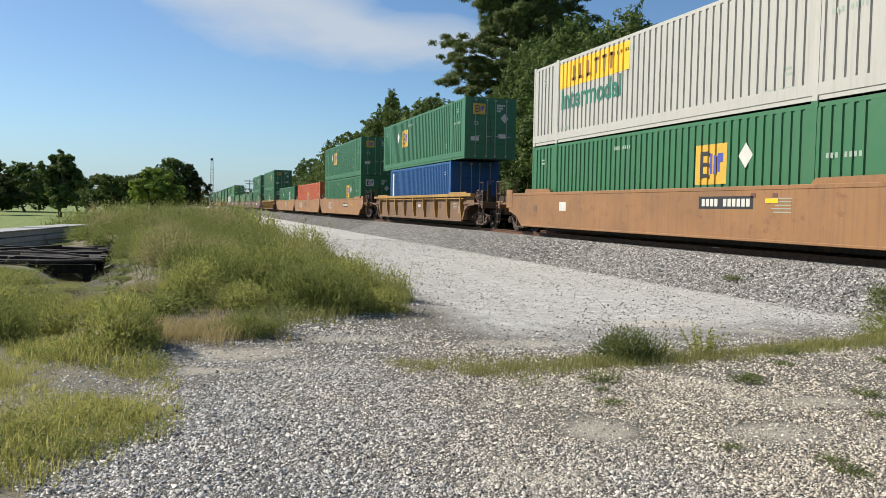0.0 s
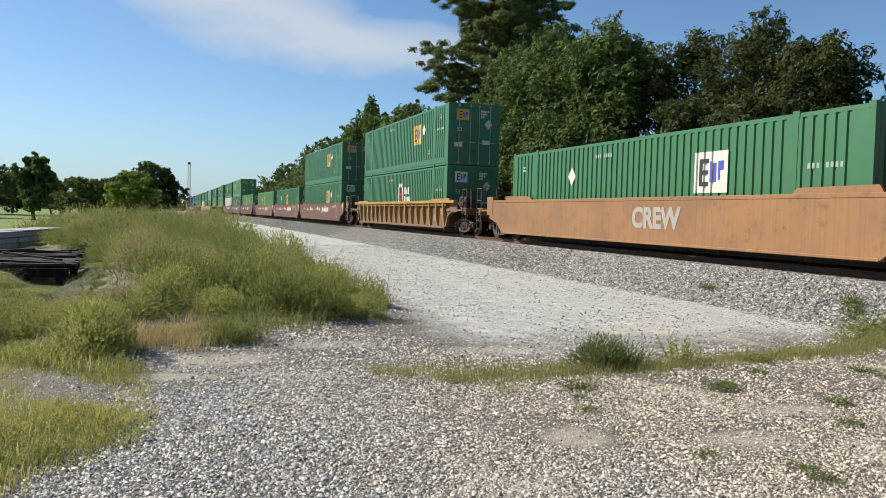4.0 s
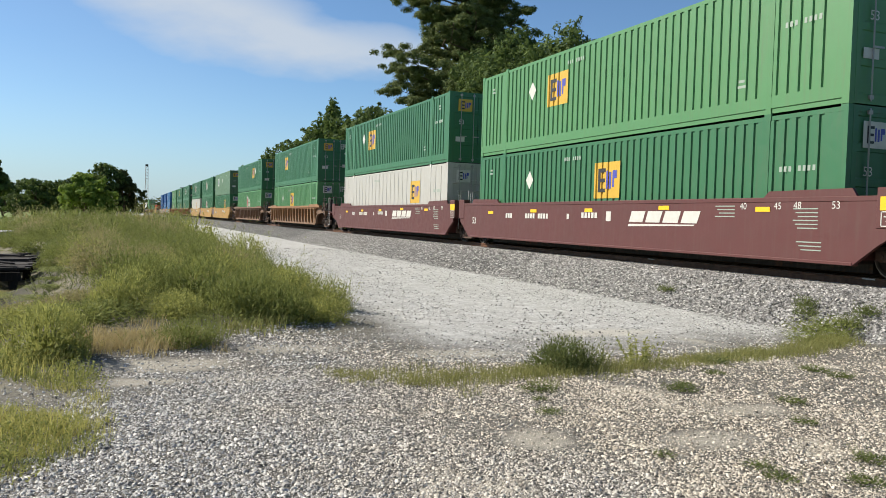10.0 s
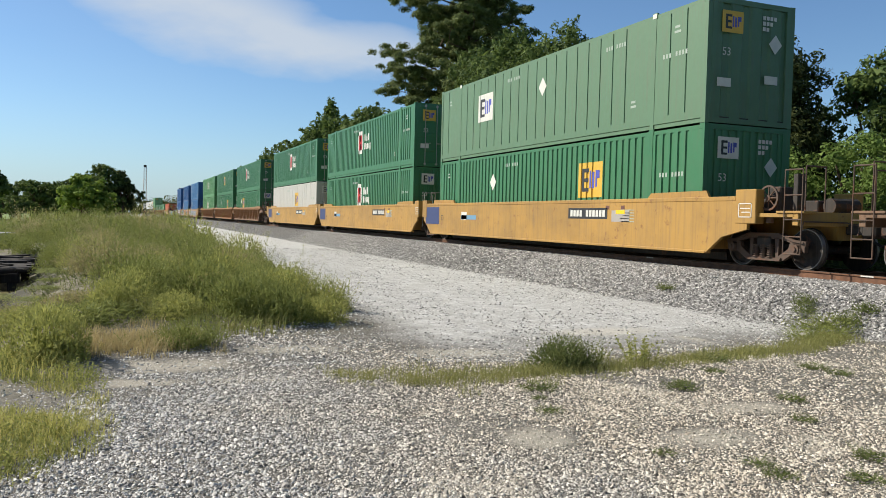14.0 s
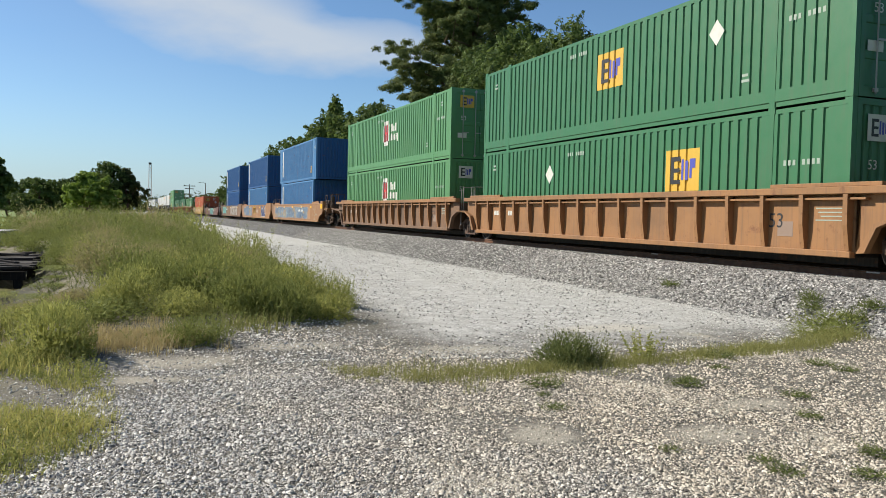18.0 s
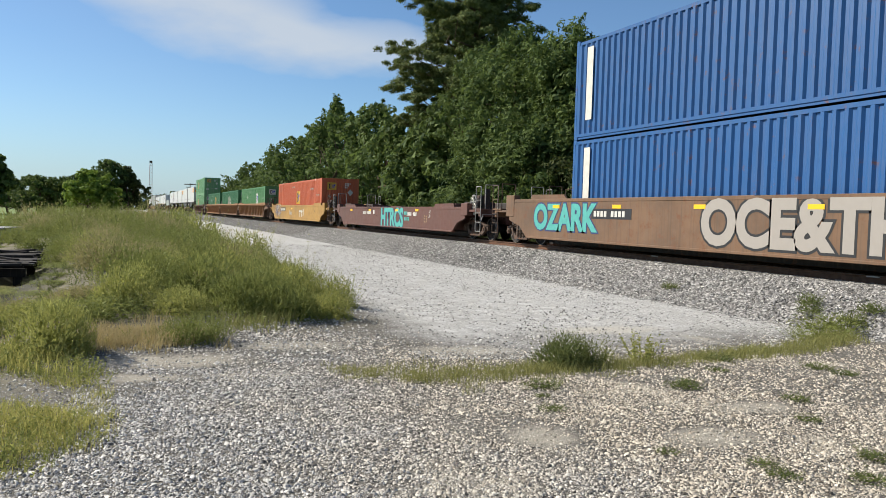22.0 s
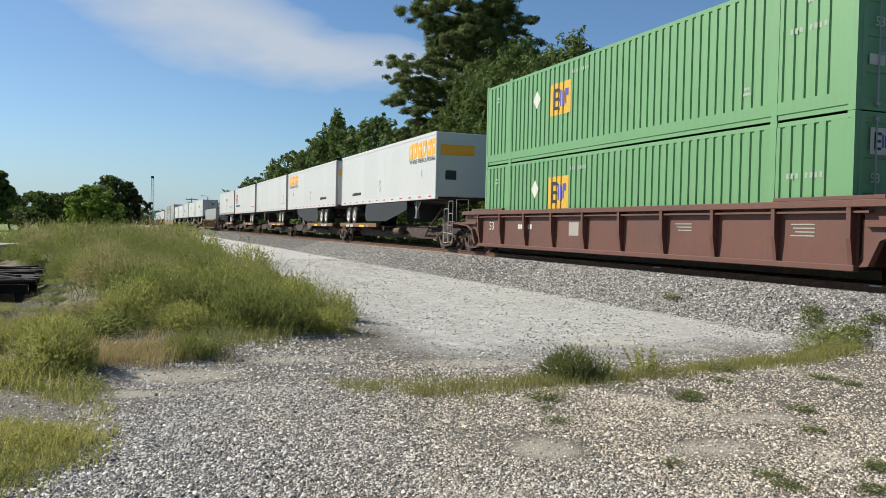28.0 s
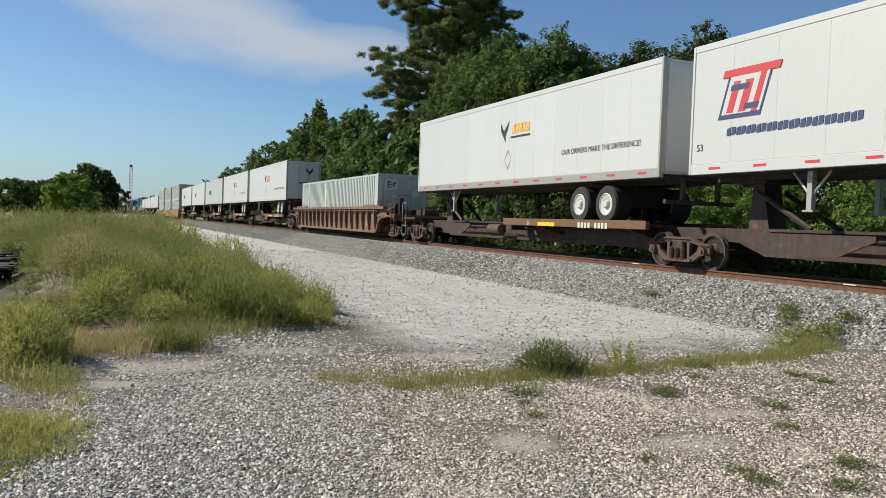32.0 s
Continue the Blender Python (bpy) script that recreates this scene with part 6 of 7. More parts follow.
    for u, kind, c in ((384.65, LEAD, CAR_RUST), (404.03, MID, CAR_TAN), (423.45, TAIL, CAR_RUST)):
        well_car(u, c, "ribbed", *kind, "rusty orange-brown articulated well wagon with ribbed sides", "articulated ribbed wagons", marks=RIB_MARKS + [("text", -6.4, 0.9, "53", 0.42, MARK_BLACK)], top_mat=CAR_TAN)
    dom(384.65, 0, GREEN, G53 + well, "emp", 2.65, 4.2)
    dom(384.65, 1, GREEN, G53 + " with a red-white shield logo" + top, "hub", 0.7, None)
    dom(404.03, 0, GREEN, G53 + " with a big yellow logo" + well, "emp", -3.3, 3.1, "wall")
    dom(404.03, 1, GREEN, G53 + top, "emp", -0.1, -4.35)
    dom(423.45, 0, GREEN_LIGHT, "bright" + G53[5:] + " with a red-white shield logo" + well, "hub", 0.62, None, "wall", zc=1.75)
    dom(423.45, 1, GREEN_LIGHT, "bright" + G53[5:] + " with a red-white shield logo" + top, "hub", 0.62, None)
    reflex = [("reflex", y, 1.26) for y in (6.6, 3.4, 0.1, -3.2, -6.4)]
    graffiti = {446.85: [("patch", 1.1, 0.89, 14.6, 0.98, MARK_SWIRL), ("strokes", -6.0, 8.2, 30, 4, 0.010, MARK_GREY, 1),
                         ("bars", -2.2, 1.0, 10, MARK_WHITE), ("strokes", -8.2, -7.3, 14, 5, 0.012, MARK_GREY, 1, 0.06), ("block", -9.25, 1.3, 0.5, 0.3, MARK_REFLEX)],
                466.28: [("patch", 4.9, 0.89, 6.0, 0.98, MARK_SWIRL), ("spray", 4.9, 0.90, "CKO", 1.25, MARK_DUSK, MARK_GREY), ("patch", 0.09, 0.98, 2.1, 0.72, CAR_YELLOW), ("patch", 0.62, 1.12, 0.6, 0.12, MARK_RED), ("patch", 0.62, 0.92, 0.14, 0.4, MARK_RED), ("patch", -0.05, 1.12, 0.5, 0.12, MARK_RED), ("patch", -0.05, 0.92, 0.14, 0.4, MARK_RED), ("patch", -0.6, 0.98, 0.22, 0.5, MARK_RED), ("spray", -5.3, 0.88, "RaiD", 1.3, MARK_NAVY, MARK_WHITE), ("strokes", -2.4, -1.2, 9, 7, 0.02, MARK_WHITE, 2)],
                485.6: [("spray", 6.2, 0.90, "OZARK", 1.05, MARK_TEAL, MARK_NAVY), ("patch", 3.67, 1.06, 1.9, 0.28, MARK_BLACK), ("bars", 4.5, 1.06, 9), ("spray", -3.0, 0.86, "OCE&THE", 1.35, MARK_SILVER, MARK_BLACK)]}
    graffiti = {k: reflex + v for k, v in graffiti.items()}
    for u, kind in ((446.85, LEAD), (466.28, MID), (485.6, TAIL)):
        well_car(u, CAR_RUST if u > 480 else CAR_TAN, "smooth", *kind, "orange-brown articulated well wagon covered in blue and silver graffiti", "articulated graffiti wagons", marks=graffiti[u])
    iso(446.85, 0, BLUE_LIGHT, "light blue corrugated container" + well)
    iso(446.85, 1, BLUE_LIGHT, "light blue corrugated container" + top, 13.72, marks=[("white_bar", 5.45, 1.6), ("caution", -5.3, 0.72), ("#45", -6.45, 2.2)])
    iso(466.28, 0, BLUE_LIGHT, "light blue corrugated container" + well)
    iso(466.28, 1, BLUE, "deep blue corrugated container" + top)
    iso(485.6, 0, BLUE, "deep blue corrugated container" + well)
    iso(485.6, 1, BLUE, "deep blue corrugated container" + top)
    # empty wagon with turquoise letters
    well_car(508.95, CAR_BROWN, "smooth", *SINGLE, "empty dark red-brown well wagon with turquoise graffiti letters", marks=[("bars", 4.3, 1.14, 9), ("spray", -0.72, 0.84, "HTRCS", 1.20, MARK_TEAL, MARK_NAVY, 0.94), ("bars", -2.62, 1.16, 3, MARK_TEAL), ("bars", -2.66, 0.84, 4, MARK_TEAL), ("reflex", 6.7, 1.3), ("reflex", 3.0, 1.3), ("reflex", -1.5, 1.32), ("reflex", -4.36, 1.34), ("bars", -3.0, 1.12, 8), ("text", -5.47, 0.85, "53", 0.45, MARK_TAN), ("text", -5.96, 1.25, "40", 0.22, MARK_WHITE), ("text", -5.96, 1.02, "20", 0.22, MARK_WHITE), ("patch", 2.3, 1.18, 0.3, 0.2, MARK_WHITE), ("strokes", 2.0, 3.6, 8, 11, 0.03, CAR_DARK, 0)], top=1.15)
    u = 532.3
    well_car(u, CAR_YELLOW, "smooth", *SINGLE, "dirty yellow well wagon with a large white word mark", marks=[("plate", 4.6, 1.14), ("strokes", 5.4, 7.9, 26, 12, 0.035, MARK_SILVER, 0), ("strokes", 5.4, 7.9, 20, 13, 0.03, MARK_NAVY, 1), ("spray", 1.47, 0.85, "Peaks", 0.42, MARK_SILVER), ("patch", -2.1, 1.0, 0.6, 0.14, MARK_WHITE), ("patch", -2.1, 0.8, 0.14, 0.5, MARK_WHITE), ("patch", -2.75, 1.0, 0.5, 0.14, MARK_WHITE), ("patch", -2.75, 0.8, 0.14, 0.5, MARK_WHITE), ("patch", -3.3, 0.9, 0.2, 0.5, MARK_WHITE), ("text", -7.0, 1.0, "53", 0.34, MARK_BLACK), ("reflex", 1.0, 1.22)], top=1.27)
    dom(u, 0, ORANGE, "orange corrugated container with a yellow square logo" + well, "emp", -0.26, None, "wall", zc=1.62, extra=[("line", -5.0, 2.2)])
    for u, kind, c in ((555.68, LEAD, CAR_RUST), (574.87, MID, CAR_RUST), (593.95, TAIL, CAR_TAN)):
        well_car(u, c, "ribbed", *kind, "rusty articulated well wagon with ribbed sides and an orange top rail", "articulated ribbed wagons", marks=RIB_MARKS, top_mat=CAR_TAN)
    dom(555.68, 0, GREEN_LIGHT, G53 + " with a white square logo" + well, "empw", -3.2, 3.2, "wall")
    dom(574.87, 0, GREEN, G53 + " with a red-white shield logo" + well, "hub", 0.65, None, "wall", zc=1.6)
    dom(593.95, 0, GREEN, G53 + well, "emp", -2.8, 3.2, "wall")
    u = 617.5
    well_car(u, CAR_BROWN, "ribbed", *SINGLE, "red-brown well wagon with widely spaced ribs", "ribbed wagons", ribs=10, marks=[("text", 7.3, 1.0, "53", 0.42, MARK_WHITE), ("bars", 5.2, 1.0, 6), ("lines", -7.0, 1.1, 4), ("patch", 1.6, 0.95, 0.55, 0.4, MARK_SILVER), ("lines", -3.4, 1.1, 3)], top_mat=CAR_BROWN)
    dom(u, 0, GREEN_BRIGHT, "bright" + G53[5:] + " with a yellow square logo" + well, "emp", 2.7, 4.2)
    dom(u, 1, GREEN_BRIGHT, "bright" + G53[5:] + " with a yellow square logo" + top, "emp", 2.7, 4.2)
    # road trailers on spine wagons
    wer = [("word", None, 3.42, 6, 0.60, 0.74, MARK_GOLD), ("text", None, 2.92, "WE KEEP AMERICA MOVING", 0.27, MARK_BLACK), ("word", 4.6, 1.75, 13, 0.14, 0.16, MARK_BLACK), ("diamond", 0.1, 2.05), ("rect", None, 2.35, 0.05, 0.3, MARK_BLACK), ("end", 3.3, -0.3, 1.6, 0.45, MARK_GOLD), ("end", 2.2, -0.6, 0.5, 0.4, MARK_BLACK)]
    wer1, wer2 = ([(k, at if p[0] is None else {4.6: url, 0.1: dia}.get(p[0], p[0]), *p[1:]) for k, *p in wer] for at, url, dia in ((-6.3, 4.6, 0.1), (5.75, -4.5, -0.45)))
    act = [("para", 6.42, 2.84, 1.22, 1.02, MARK_NAVY, 0), ("para", 6.40, 2.86, 1.10, 0.88, VAN, 1), ("para", 6.26, 3.30, 1.60, 0.16, MARK_RED, 2), ("para", 6.74, 2.78, 0.20, 0.66, MARK_RED, 2), ("para", 6.38, 2.78, 0.22, 0.66, MARK_RED, 2), ("para", 6.02, 2.82, 0.16, 0.80, MARK_RED, 2), ("para", 6.56, 2.98, 0.52, 0.12, MARK_NAVY, 3), ("para", 6.22, 2.55, 0.40, 0.12, MARK_NAVY, 3), ("word", 5.2, 2.05, 24, 0.142, 0.18, MARK_NAVY), ("word", -6.4, 1.75, 16, 0.10, 0.10, MARK_RED), ("diamond", -0.7, 2.1), ("text", 7.73, 1.75, "53", 0.22, MARK_BLACK)]
    bird = [("bird", 0.2, 3.0), ("word", -0.95, 3.05, 5, 0.24, 0.30, MARK_GOLD), ("rect", -0.9, 2.78, 1.3, 0.06, MARK_BLACK), ("text", -5.4, 2.05, "OUR DRIVERS MAKE THE DIFFERENCE!", 0.22, MARK_BLACK), ("diamond", -0.1, 2.05), ("bird_end", 0, 3.3), ("end", 2.45, 0.2, 1.2, 0.09, MARK_BLACK)]
    air = [("text", -6.4, 1.72, "Air Ride Equipped", 0.2, MARK_RED), ("diamond", -6.8, 2.1), ("text", 7.6, 1.75, "53", 0.22, MARK_BLACK)]
    for u, ends, door, skirt, mk, label in ((638.8, LEAD, 0, 1, wer1, "white road trailer with an amber word mark and black skirt"),
                                            (656.4, MID, 1, 1, wer2, "white road trailer with an amber word mark and black skirt"),
                                            (673.4, MID, 1, 0, air, "plain white road trailer with riveted panels"),
                                            (690.7, MID, 1, 0, act, "white road trailer with a red and navy logo"),
                                            (707.9, TAIL, 1, 0, bird, "white road trailer with a black bird logo")):
        spine_car(u, *ends, -1 if door else 1, CAR_DARK, "dark brown articulated spine wagon with an orange wheel platform")
        trailer(u, label + ("" if skirt else " on a wagon"), bool(door), bool(skirt), mk, GALV if mk is bird else None, slide=1.2 if mk is wer2 else 0.65 if mk is bird else 0.0)
    u = 729.5
    well_car(u, CAR_RUST, "ribbed", *SINGLE, "rusty red well wagon with ribbed sides", "ribbed wagons", marks=RIB_MARKS)
    dom(u, 0, GREY_BOX, "pale grey corrugated container with a dark arrow logo", None, 0, None, "wall", extra=[("white_bar", 2.0, 1.6)])
    for i, (u, door) in enumerate(((751.0, 1), (768.3, 1), (785.6, 1), (802.9, 0), (820.2, 0))):
        spine_car(u, *((LEAD, MID, MID, MID, TAIL)[i]), -1 if door else 1, CAR_DARK, "dark brown articulated spine wagon with an orange wheel platform", far=True)
        trailer(u, "white road trailer far back in the train", bool(door), False, bird if i < 2 else [("rect", 3, 2.6, 1.6, 0.5, MARK_NAVY)], tint=GREY_BOX if i == 2 else None, far=True)
    u = 841.8
    for k, kind in enumerate((LEAD, MID, TAIL)):
        well_car(u + 19.35 * k, CAR_TAN, "smooth", *kind, "weathered tan articulated well wagon far back in the train", "articulated tan wagons", far=True)
        dom(u + 19.35 * k, 0, GREY_BOX, "grey container far back in the train", None, 0, None, "wall", far=True)
        dom(u + 19.35 * k, 1, WHITE_BOX if k != 1 else GREY_BOX, "pale container stacked far back in the train", None, 0, None, "wall", far=True)
    u = 902.0
    for k in range(5):
        spine_car(u + 17.3 * k, *((LEAD, MID, MID, MID, TAIL)[k]), -1, CAR_DARK, "dark brown articulated spine wagon", far=True)
        trailer(u + 17.3 * k, "white road trailer far back in the train", True, False, (), far=True)
    u = 993.5
    for k in range(12):
        well_car(u + 23.3 * k, CAR_RUST, "ribbed", *SINGLE, "rusty well wagon far back in the train", "ribbed wagons", ribs=10, far=True)
        dom(u + 23.3 * k, 0, GREEN if k % 3 else GREY_BOX, "container far back in the train", None, 0, None, "wall", far=True)
        if k % 4 < 2:
            dom(u + 23.3 * k, 1, GREEN if k % 3 != 1 else BLUE, "stacked container far back in the train", None, 0, None, "wall", far=True)


build_consist()

# ---- weeds, grass and stones ----


def sprigs(rng, stems, height, spread, leaf, per, lean=0.35):
    """One clump of leafy stems, as triangles (n, 3, 3)."""
    out = []
    for _ in range(stems):
        a, r = rng.random() * 6.28, spread * math.sqrt(rng.random())
        base = np.array([math.cos(a) * r, math.sin(a) * r, -0.03])
        h = height * (0.55 + 0.55 * rng.random())
        d = np.array([math.cos(a) * lean * rng.random(), math.sin(a) * lean * rng.random(), 1.0]) + rng.normal(size=3) * 0.08
        tip = base + d * h
        s = np.cross(d, rng.normal(size=3))
        s = s / np.linalg.norm(s) * 0.005
        out.append([base - s, base + s, tip])
        for k in range(per):
            t = 0.12 + 0.88 * (k + rng.random()) / per
            p = base + d * h * t
            q = rng.normal(size=3) * np.array([1, 1, 0.45]) + np.array([0, 0, 0.55])
            q /= np.linalg.norm(q)
            w = np.cross(q, rng.normal(size=3))
            w = w / np.linalg.norm(w) * leaf * 0.16
            ln = leaf * (0.6 + 0.8 * rng.random()) * (1.1 - 0.5 * t)
            out.append([p - w, p + w, p + q * ln])
    return np.array(out)


def blades(rng, n, height, spread, width=0.006):
    """One tuft of bent grass blades, three triangles each."""
    out = []
    for _ in range(n):
        a, r = rng.random() * 6.28, spread * math.sqrt(rng.random())
        p = np.array([math.cos(a) * r, math.sin(a) * r, -0.02])
        h = height * (0.5 + 0.7 * rng.random())
        b = rng.random() * 6.28
        d = np.array([math.cos(b), math.sin(b), 0.0])
        s = np.array([-math.sin(b), math.cos(b), 0.0]) * width
        m = p + d * h * 0.14 + np.array([0, 0, h * 0.6])
        e = p + d * h * (0.30 + 0.35 * rng.random()) + np.array([0, 0, h * 0.95])
        out += [[p - s, p + s, m + s * 0.7], [p - s, m + s * 0.7, m - s * 0.7], [m - s * 0.7, m + s * 0.7, e]]
    return np.array(out)


def dome(rng, n, leaf, sprays=24):
    """A bush of unit size: fine leaves over a lumpy dome, loose sprays on top, coarse leaves within."""
    k = rng.normal(size=(7, 3))
    k /= np.linalg.norm(k, axis=1)[:, None]

    def put(m, r0, r1, ln, wide, out):
        d = rng.normal(size=(m, 3)) * np.array([1, 1, 0.9])
        d[:, 2] = np.abs(d[:, 2]) - 0.12
        d /= np.linalg.norm(d, axis=1)[:, None]
        lump = 0.66 + 0.38 * np.clip((d @ k.T).max(1), 0, 1) ** 3
        p = d * (lump * (r0 + (r1 - r0) * rng.random(m)))[:, None]
        q = d * out + rng.normal(size=(m, 3)) * 0.45 + np.array([0, 0, 0.45])
        q /= np.linalg.norm(q, axis=1)[:, None]
        w = np.cross(q, rng.normal(size=(m, 3)))
        w = w / np.linalg.norm(w, axis=1)[:, None] * (ln * wide)
        s = (ln * (0.6 + 0.8 * rng.random(m)))[:, None]
        return np.stack([p - w, p + w, p + q * s], 1)
    parts = [put(n, 0.70, 1.0, leaf, 0.15, 0.6), put(n // 4, 0.2, 0.75, leaf * 1.7, 0.30, 0.3)]
    parts.append(sprigs(rng, sprays, 1.12, 0.72, leaf * 0.9, 12, 0.75))
    return np.concatenate(parts)


def strew(rng, kinds, pts, scale, tall=None):
    """Copies of clumps at points (x, y, z), turned and scaled at random."""
    vs = []
    tall = scale if tall is None else tall
    pick = rng.integers(0, len(kinds), len(pts))
    for i, k in enumerate(kinds):
        p, s, u = pts[pick == i], scale[pick == i], tall[pick == i]
        if not len(p):
            continue
        a = rng.random(len(p)) * 6.28
        c, sn = np.cos(a), np.sin(a)
        v = k.reshape(-1, 3)
        x = (v[None, :, 0] * c[:, None] - v[None, :, 1] * sn[:, None]) * s[:, None] + p[:, None, 0]
        y = (v[None, :, 0] * sn[:, None] + v[None, :, 1] * c[:, None]) * s[:, None] + p[:, None, 1]
        z = v[None, :, 2] * u[:, None] + p[:, None, 2]
        vs.append(np.stack([x, y, z], -1).reshape(-1, 3))
    v = np.vstack(vs)
    return v, np.arange(len(v)).reshape(-1, 3)


def bank_edge(y):
    """Right-hand foot of the weedy bank beside the road."""
    return np.interp(y, [8.4, 9.2, 9.7, 10.7, 12, 14.5, 18.2, 24, 42, 85, 200], [-0.5, 0.3, 1.15, 2.1, 3.0, 3.65, 3.85, 3.75, 4.2, 5.2, 8.0])


def off_path(x, y):
    """True away from the bare ditch, the sandy spot, the old deck and the beams."""
    line = np.interp(y, [9.0, 12.2, 16, 20], [-1.1, -1.42, -1.75, -2.0])
    ditch = (np.abs(x - line) < np.interp(y, [9, 12, 16, 20], [0.12, 0.24, 0.34, 0.5])) & (y > 9.6) & (y < 20.5)
    sand = ((x - 0.25) / 0.75) ** 2 + ((y - 8.75) / 0.55) ** 2 < 1
    deck = (x < -1.55) & (x > -7.2) & (y > 19.3) & (y < 26.4)
    stack = (x < -3.5) & (y > 26) & (y < 38)
    return ~(ditch | sand | deck | stack)


def field(rng, n, y0, y1, power=1.0):
    y = y0 + (y1 - y0) * rng.random(n) ** power
    lo = -0.21 * y - 1.0
    x = lo + (bank_edge(y) - lo) * rng.random(n)
    return x, y


def stuff(name, v, f, mt, label, category):
    return tagged(new(name, cloud_mesh(name, v, f, mt)), label, category, kind="stuff")


def build_weeds():
    rng = np.random.default_rng(5)
    # the weeds grow in rounded bushes of uneven height and tone, with low growth between
    domes = {"near": [dome(rng, 2600, 0.070, 44) for _ in range(5)], "mid": [dome(rng, 1150, 0.085, 26) for _ in range(4)], "far": [dome(rng, 380, 0.14, 12) for _ in range(4)]}
    cover = {"near": [sprigs(rng, 9, 0.30, 0.26, 0.055, 7, 0.7) for _ in range(4)], "mid": [sprigs(rng, 12, 0.34, 0.34, 0.07, 7, 0.7) for _ in range(3)], "far": [sprigs(rng, 9, 0.4, 0.6, 0.16, 5, 0.7) for _ in range(3)]}
    # bushes one can tell apart at the front: place, half width, height, tone
    front = [(0.72, 9.35, 0.45, 0.40, 0.3), (2.75, 11.25, 0.50, 0.50, 0.7), (2.15, 11.15, 0.60, 0.72, 0.6), (1.55, 11.35, 0.62, 0.86, 0.3), (0.75, 11.0, 0.55, 0.50, 0.7), (1.1, 12.3, 0.75, 0.92, 0.4),
             (-0.45, 12.4, 0.75, 0.55, 0.08), (2.1, 12.5, 0.7, 0.62, 0.2), (3.1, 12.6, 0.55, 0.55, 0.8), (-2.05, 10.1, 0.48, 0.60, 0.4), (-2.35, 11.3, 0.60, 0.85, 0.7), (-1.98, 12.3, 0.40, 0.62, 0.3), (-2.75, 12.9, 0.7, 0.85, 0.6),
             (-2.45, 14.3, 0.55, 0.62, 0.3), (-3.2, 15.0, 0.7, 0.75, 0.8), (0.2, 13.6, 0.8, 0.78, 0.6), (-0.95, 14.2, 0.55, 0.52, 0.3), (1.5, 13.9, 0.8, 0.85, 0.7), (2.7, 14.2, 0.7, 0.6, 0.3), (-0.2, 15.3, 0.8, 0.72, 0.1),
             (-1.0, 15.4, 0.5, 0.5, 0.3), (-0.95, 16.6, 0.6, 0.62, 0.4), (-0.5, 17.4, 0.7, 0.75, 0.7), (-1.15, 18.1, 0.6, 0.66, 0.2), (-0.75, 19.5, 0.7, 0.75, 0.5), (-1.3, 20.6, 0.6, 0.72, 0.3), (-0.7, 21.2, 0.7, 0.75, 0.12), (-1.2, 22.6, 0.6, 0.75, 0.4)]

    def roof_line(x, y, h, r=0.0):
        """Keeps the view open along the ditch, to the old deck and the beams behind it."""
        az, half = np.degrees(np.arctan2(x, y)), np.degrees(r / y)
        for side in (-0.8, 0.0, 0.8):
            a = az + side * half
            slope = np.interp(a, [-13, -8.6, -8.0, -5.3, -4.8, -4.5], [0.072, 0.076, 0.100, 0.100, 0.086, 0.0])
            slope = np.where(y < 19.5, slope, np.interp(a, [-13, -7.6, -7.0], [0.047, 0.047, 0.0]) * (y < 30))
            h = np.where(slope > 0.02, np.clip(np.minimum(h, 1.6 - slope * y - ground_z(x, y)), 0.06, None), h)
        return h

    for name, n_bush, n_low, y0, y1, gap in (("near", 85, 520, 10.6, 20.5, 0.72), ("mid", 200, 300, 20, 42, 0.9), ("far", 230, 300, 40, 95, 1.4)):
        bx, by = field(rng, n_bush * 8, y0, y1)
        ok = off_path(bx, by) & ~((bx < -6.2) & (by > 36)) & (bx < bank_edge(by) - 0.45)
        put = [q for q in front] if name == "near" else []
        for p in zip(bx[ok], by[ok]):
            if len(put) < n_bush + 20 and all((p[0] - q[0]) ** 2 + (p[1] - q[1]) ** 2 > gap * gap for q in put):
                r = (0.42 + 0.42 * rng.random()) * {"near": 1.0, "mid": 1.15, "far": 1.7}[name]
                tone = rng.random() * (1.0 if p[1] < 16 or p[0] > 2.2 else 0.62)
                put.append((p[0], p[1], r, r * (0.62 + 0.75 * rng.random() ** 1.4), tone))
        x, y, r, h, tone = np.array(put).T
        h = roof_line(x, y, h, r)
        for pick, mt, what in ((tone > 0.62, WEED, "rounded yellow-green feathery weeds on the bank"), ((tone <= 0.62) & (tone > 0.15), WEED_DARK, "darker green bushy weeds on the bank"), (tone <= 0.15, STRAW, "brownish seeding weeds on the bank")):
            v, f = strew(rng, domes[name], np.stack([x, y, ground_z(x, y)], -1)[pick], r[pick], h[pick])
            stuff("weeds", v, f, mt, what, "weeds")
        x, y = field(rng, n_low, y0, y1)
        ok = off_path(x, y) & ~((x < -6.2) & (y > 36))
        x, y = x[ok], y[ok]
        v, f = strew(rng, cover[name], np.stack([x, y, ground_z(x, y)], -1), roof_line(x, y, 0.12 + 0.16 * rng.random(len(x))) / 0.33)
        stuff("low_weeds", v, f, WEED_SMALL, "low olive growth between the bushes", "weeds")
    # low weeds and grass to the side of the gravel
    tuft = [blades(rng, 24, 0.15, 0.16, 0.0035) for _ in range(5)]
    herb = [sprigs(rng, 9, 0.16, 0.16, 0.036, 6, 0.9) for _ in range(4)]
    n = 2600
    x = -0.1 - 2.6 * rng.random(n) ** 1.1
    y = 4.3 + 6.2 * rng.random(n)
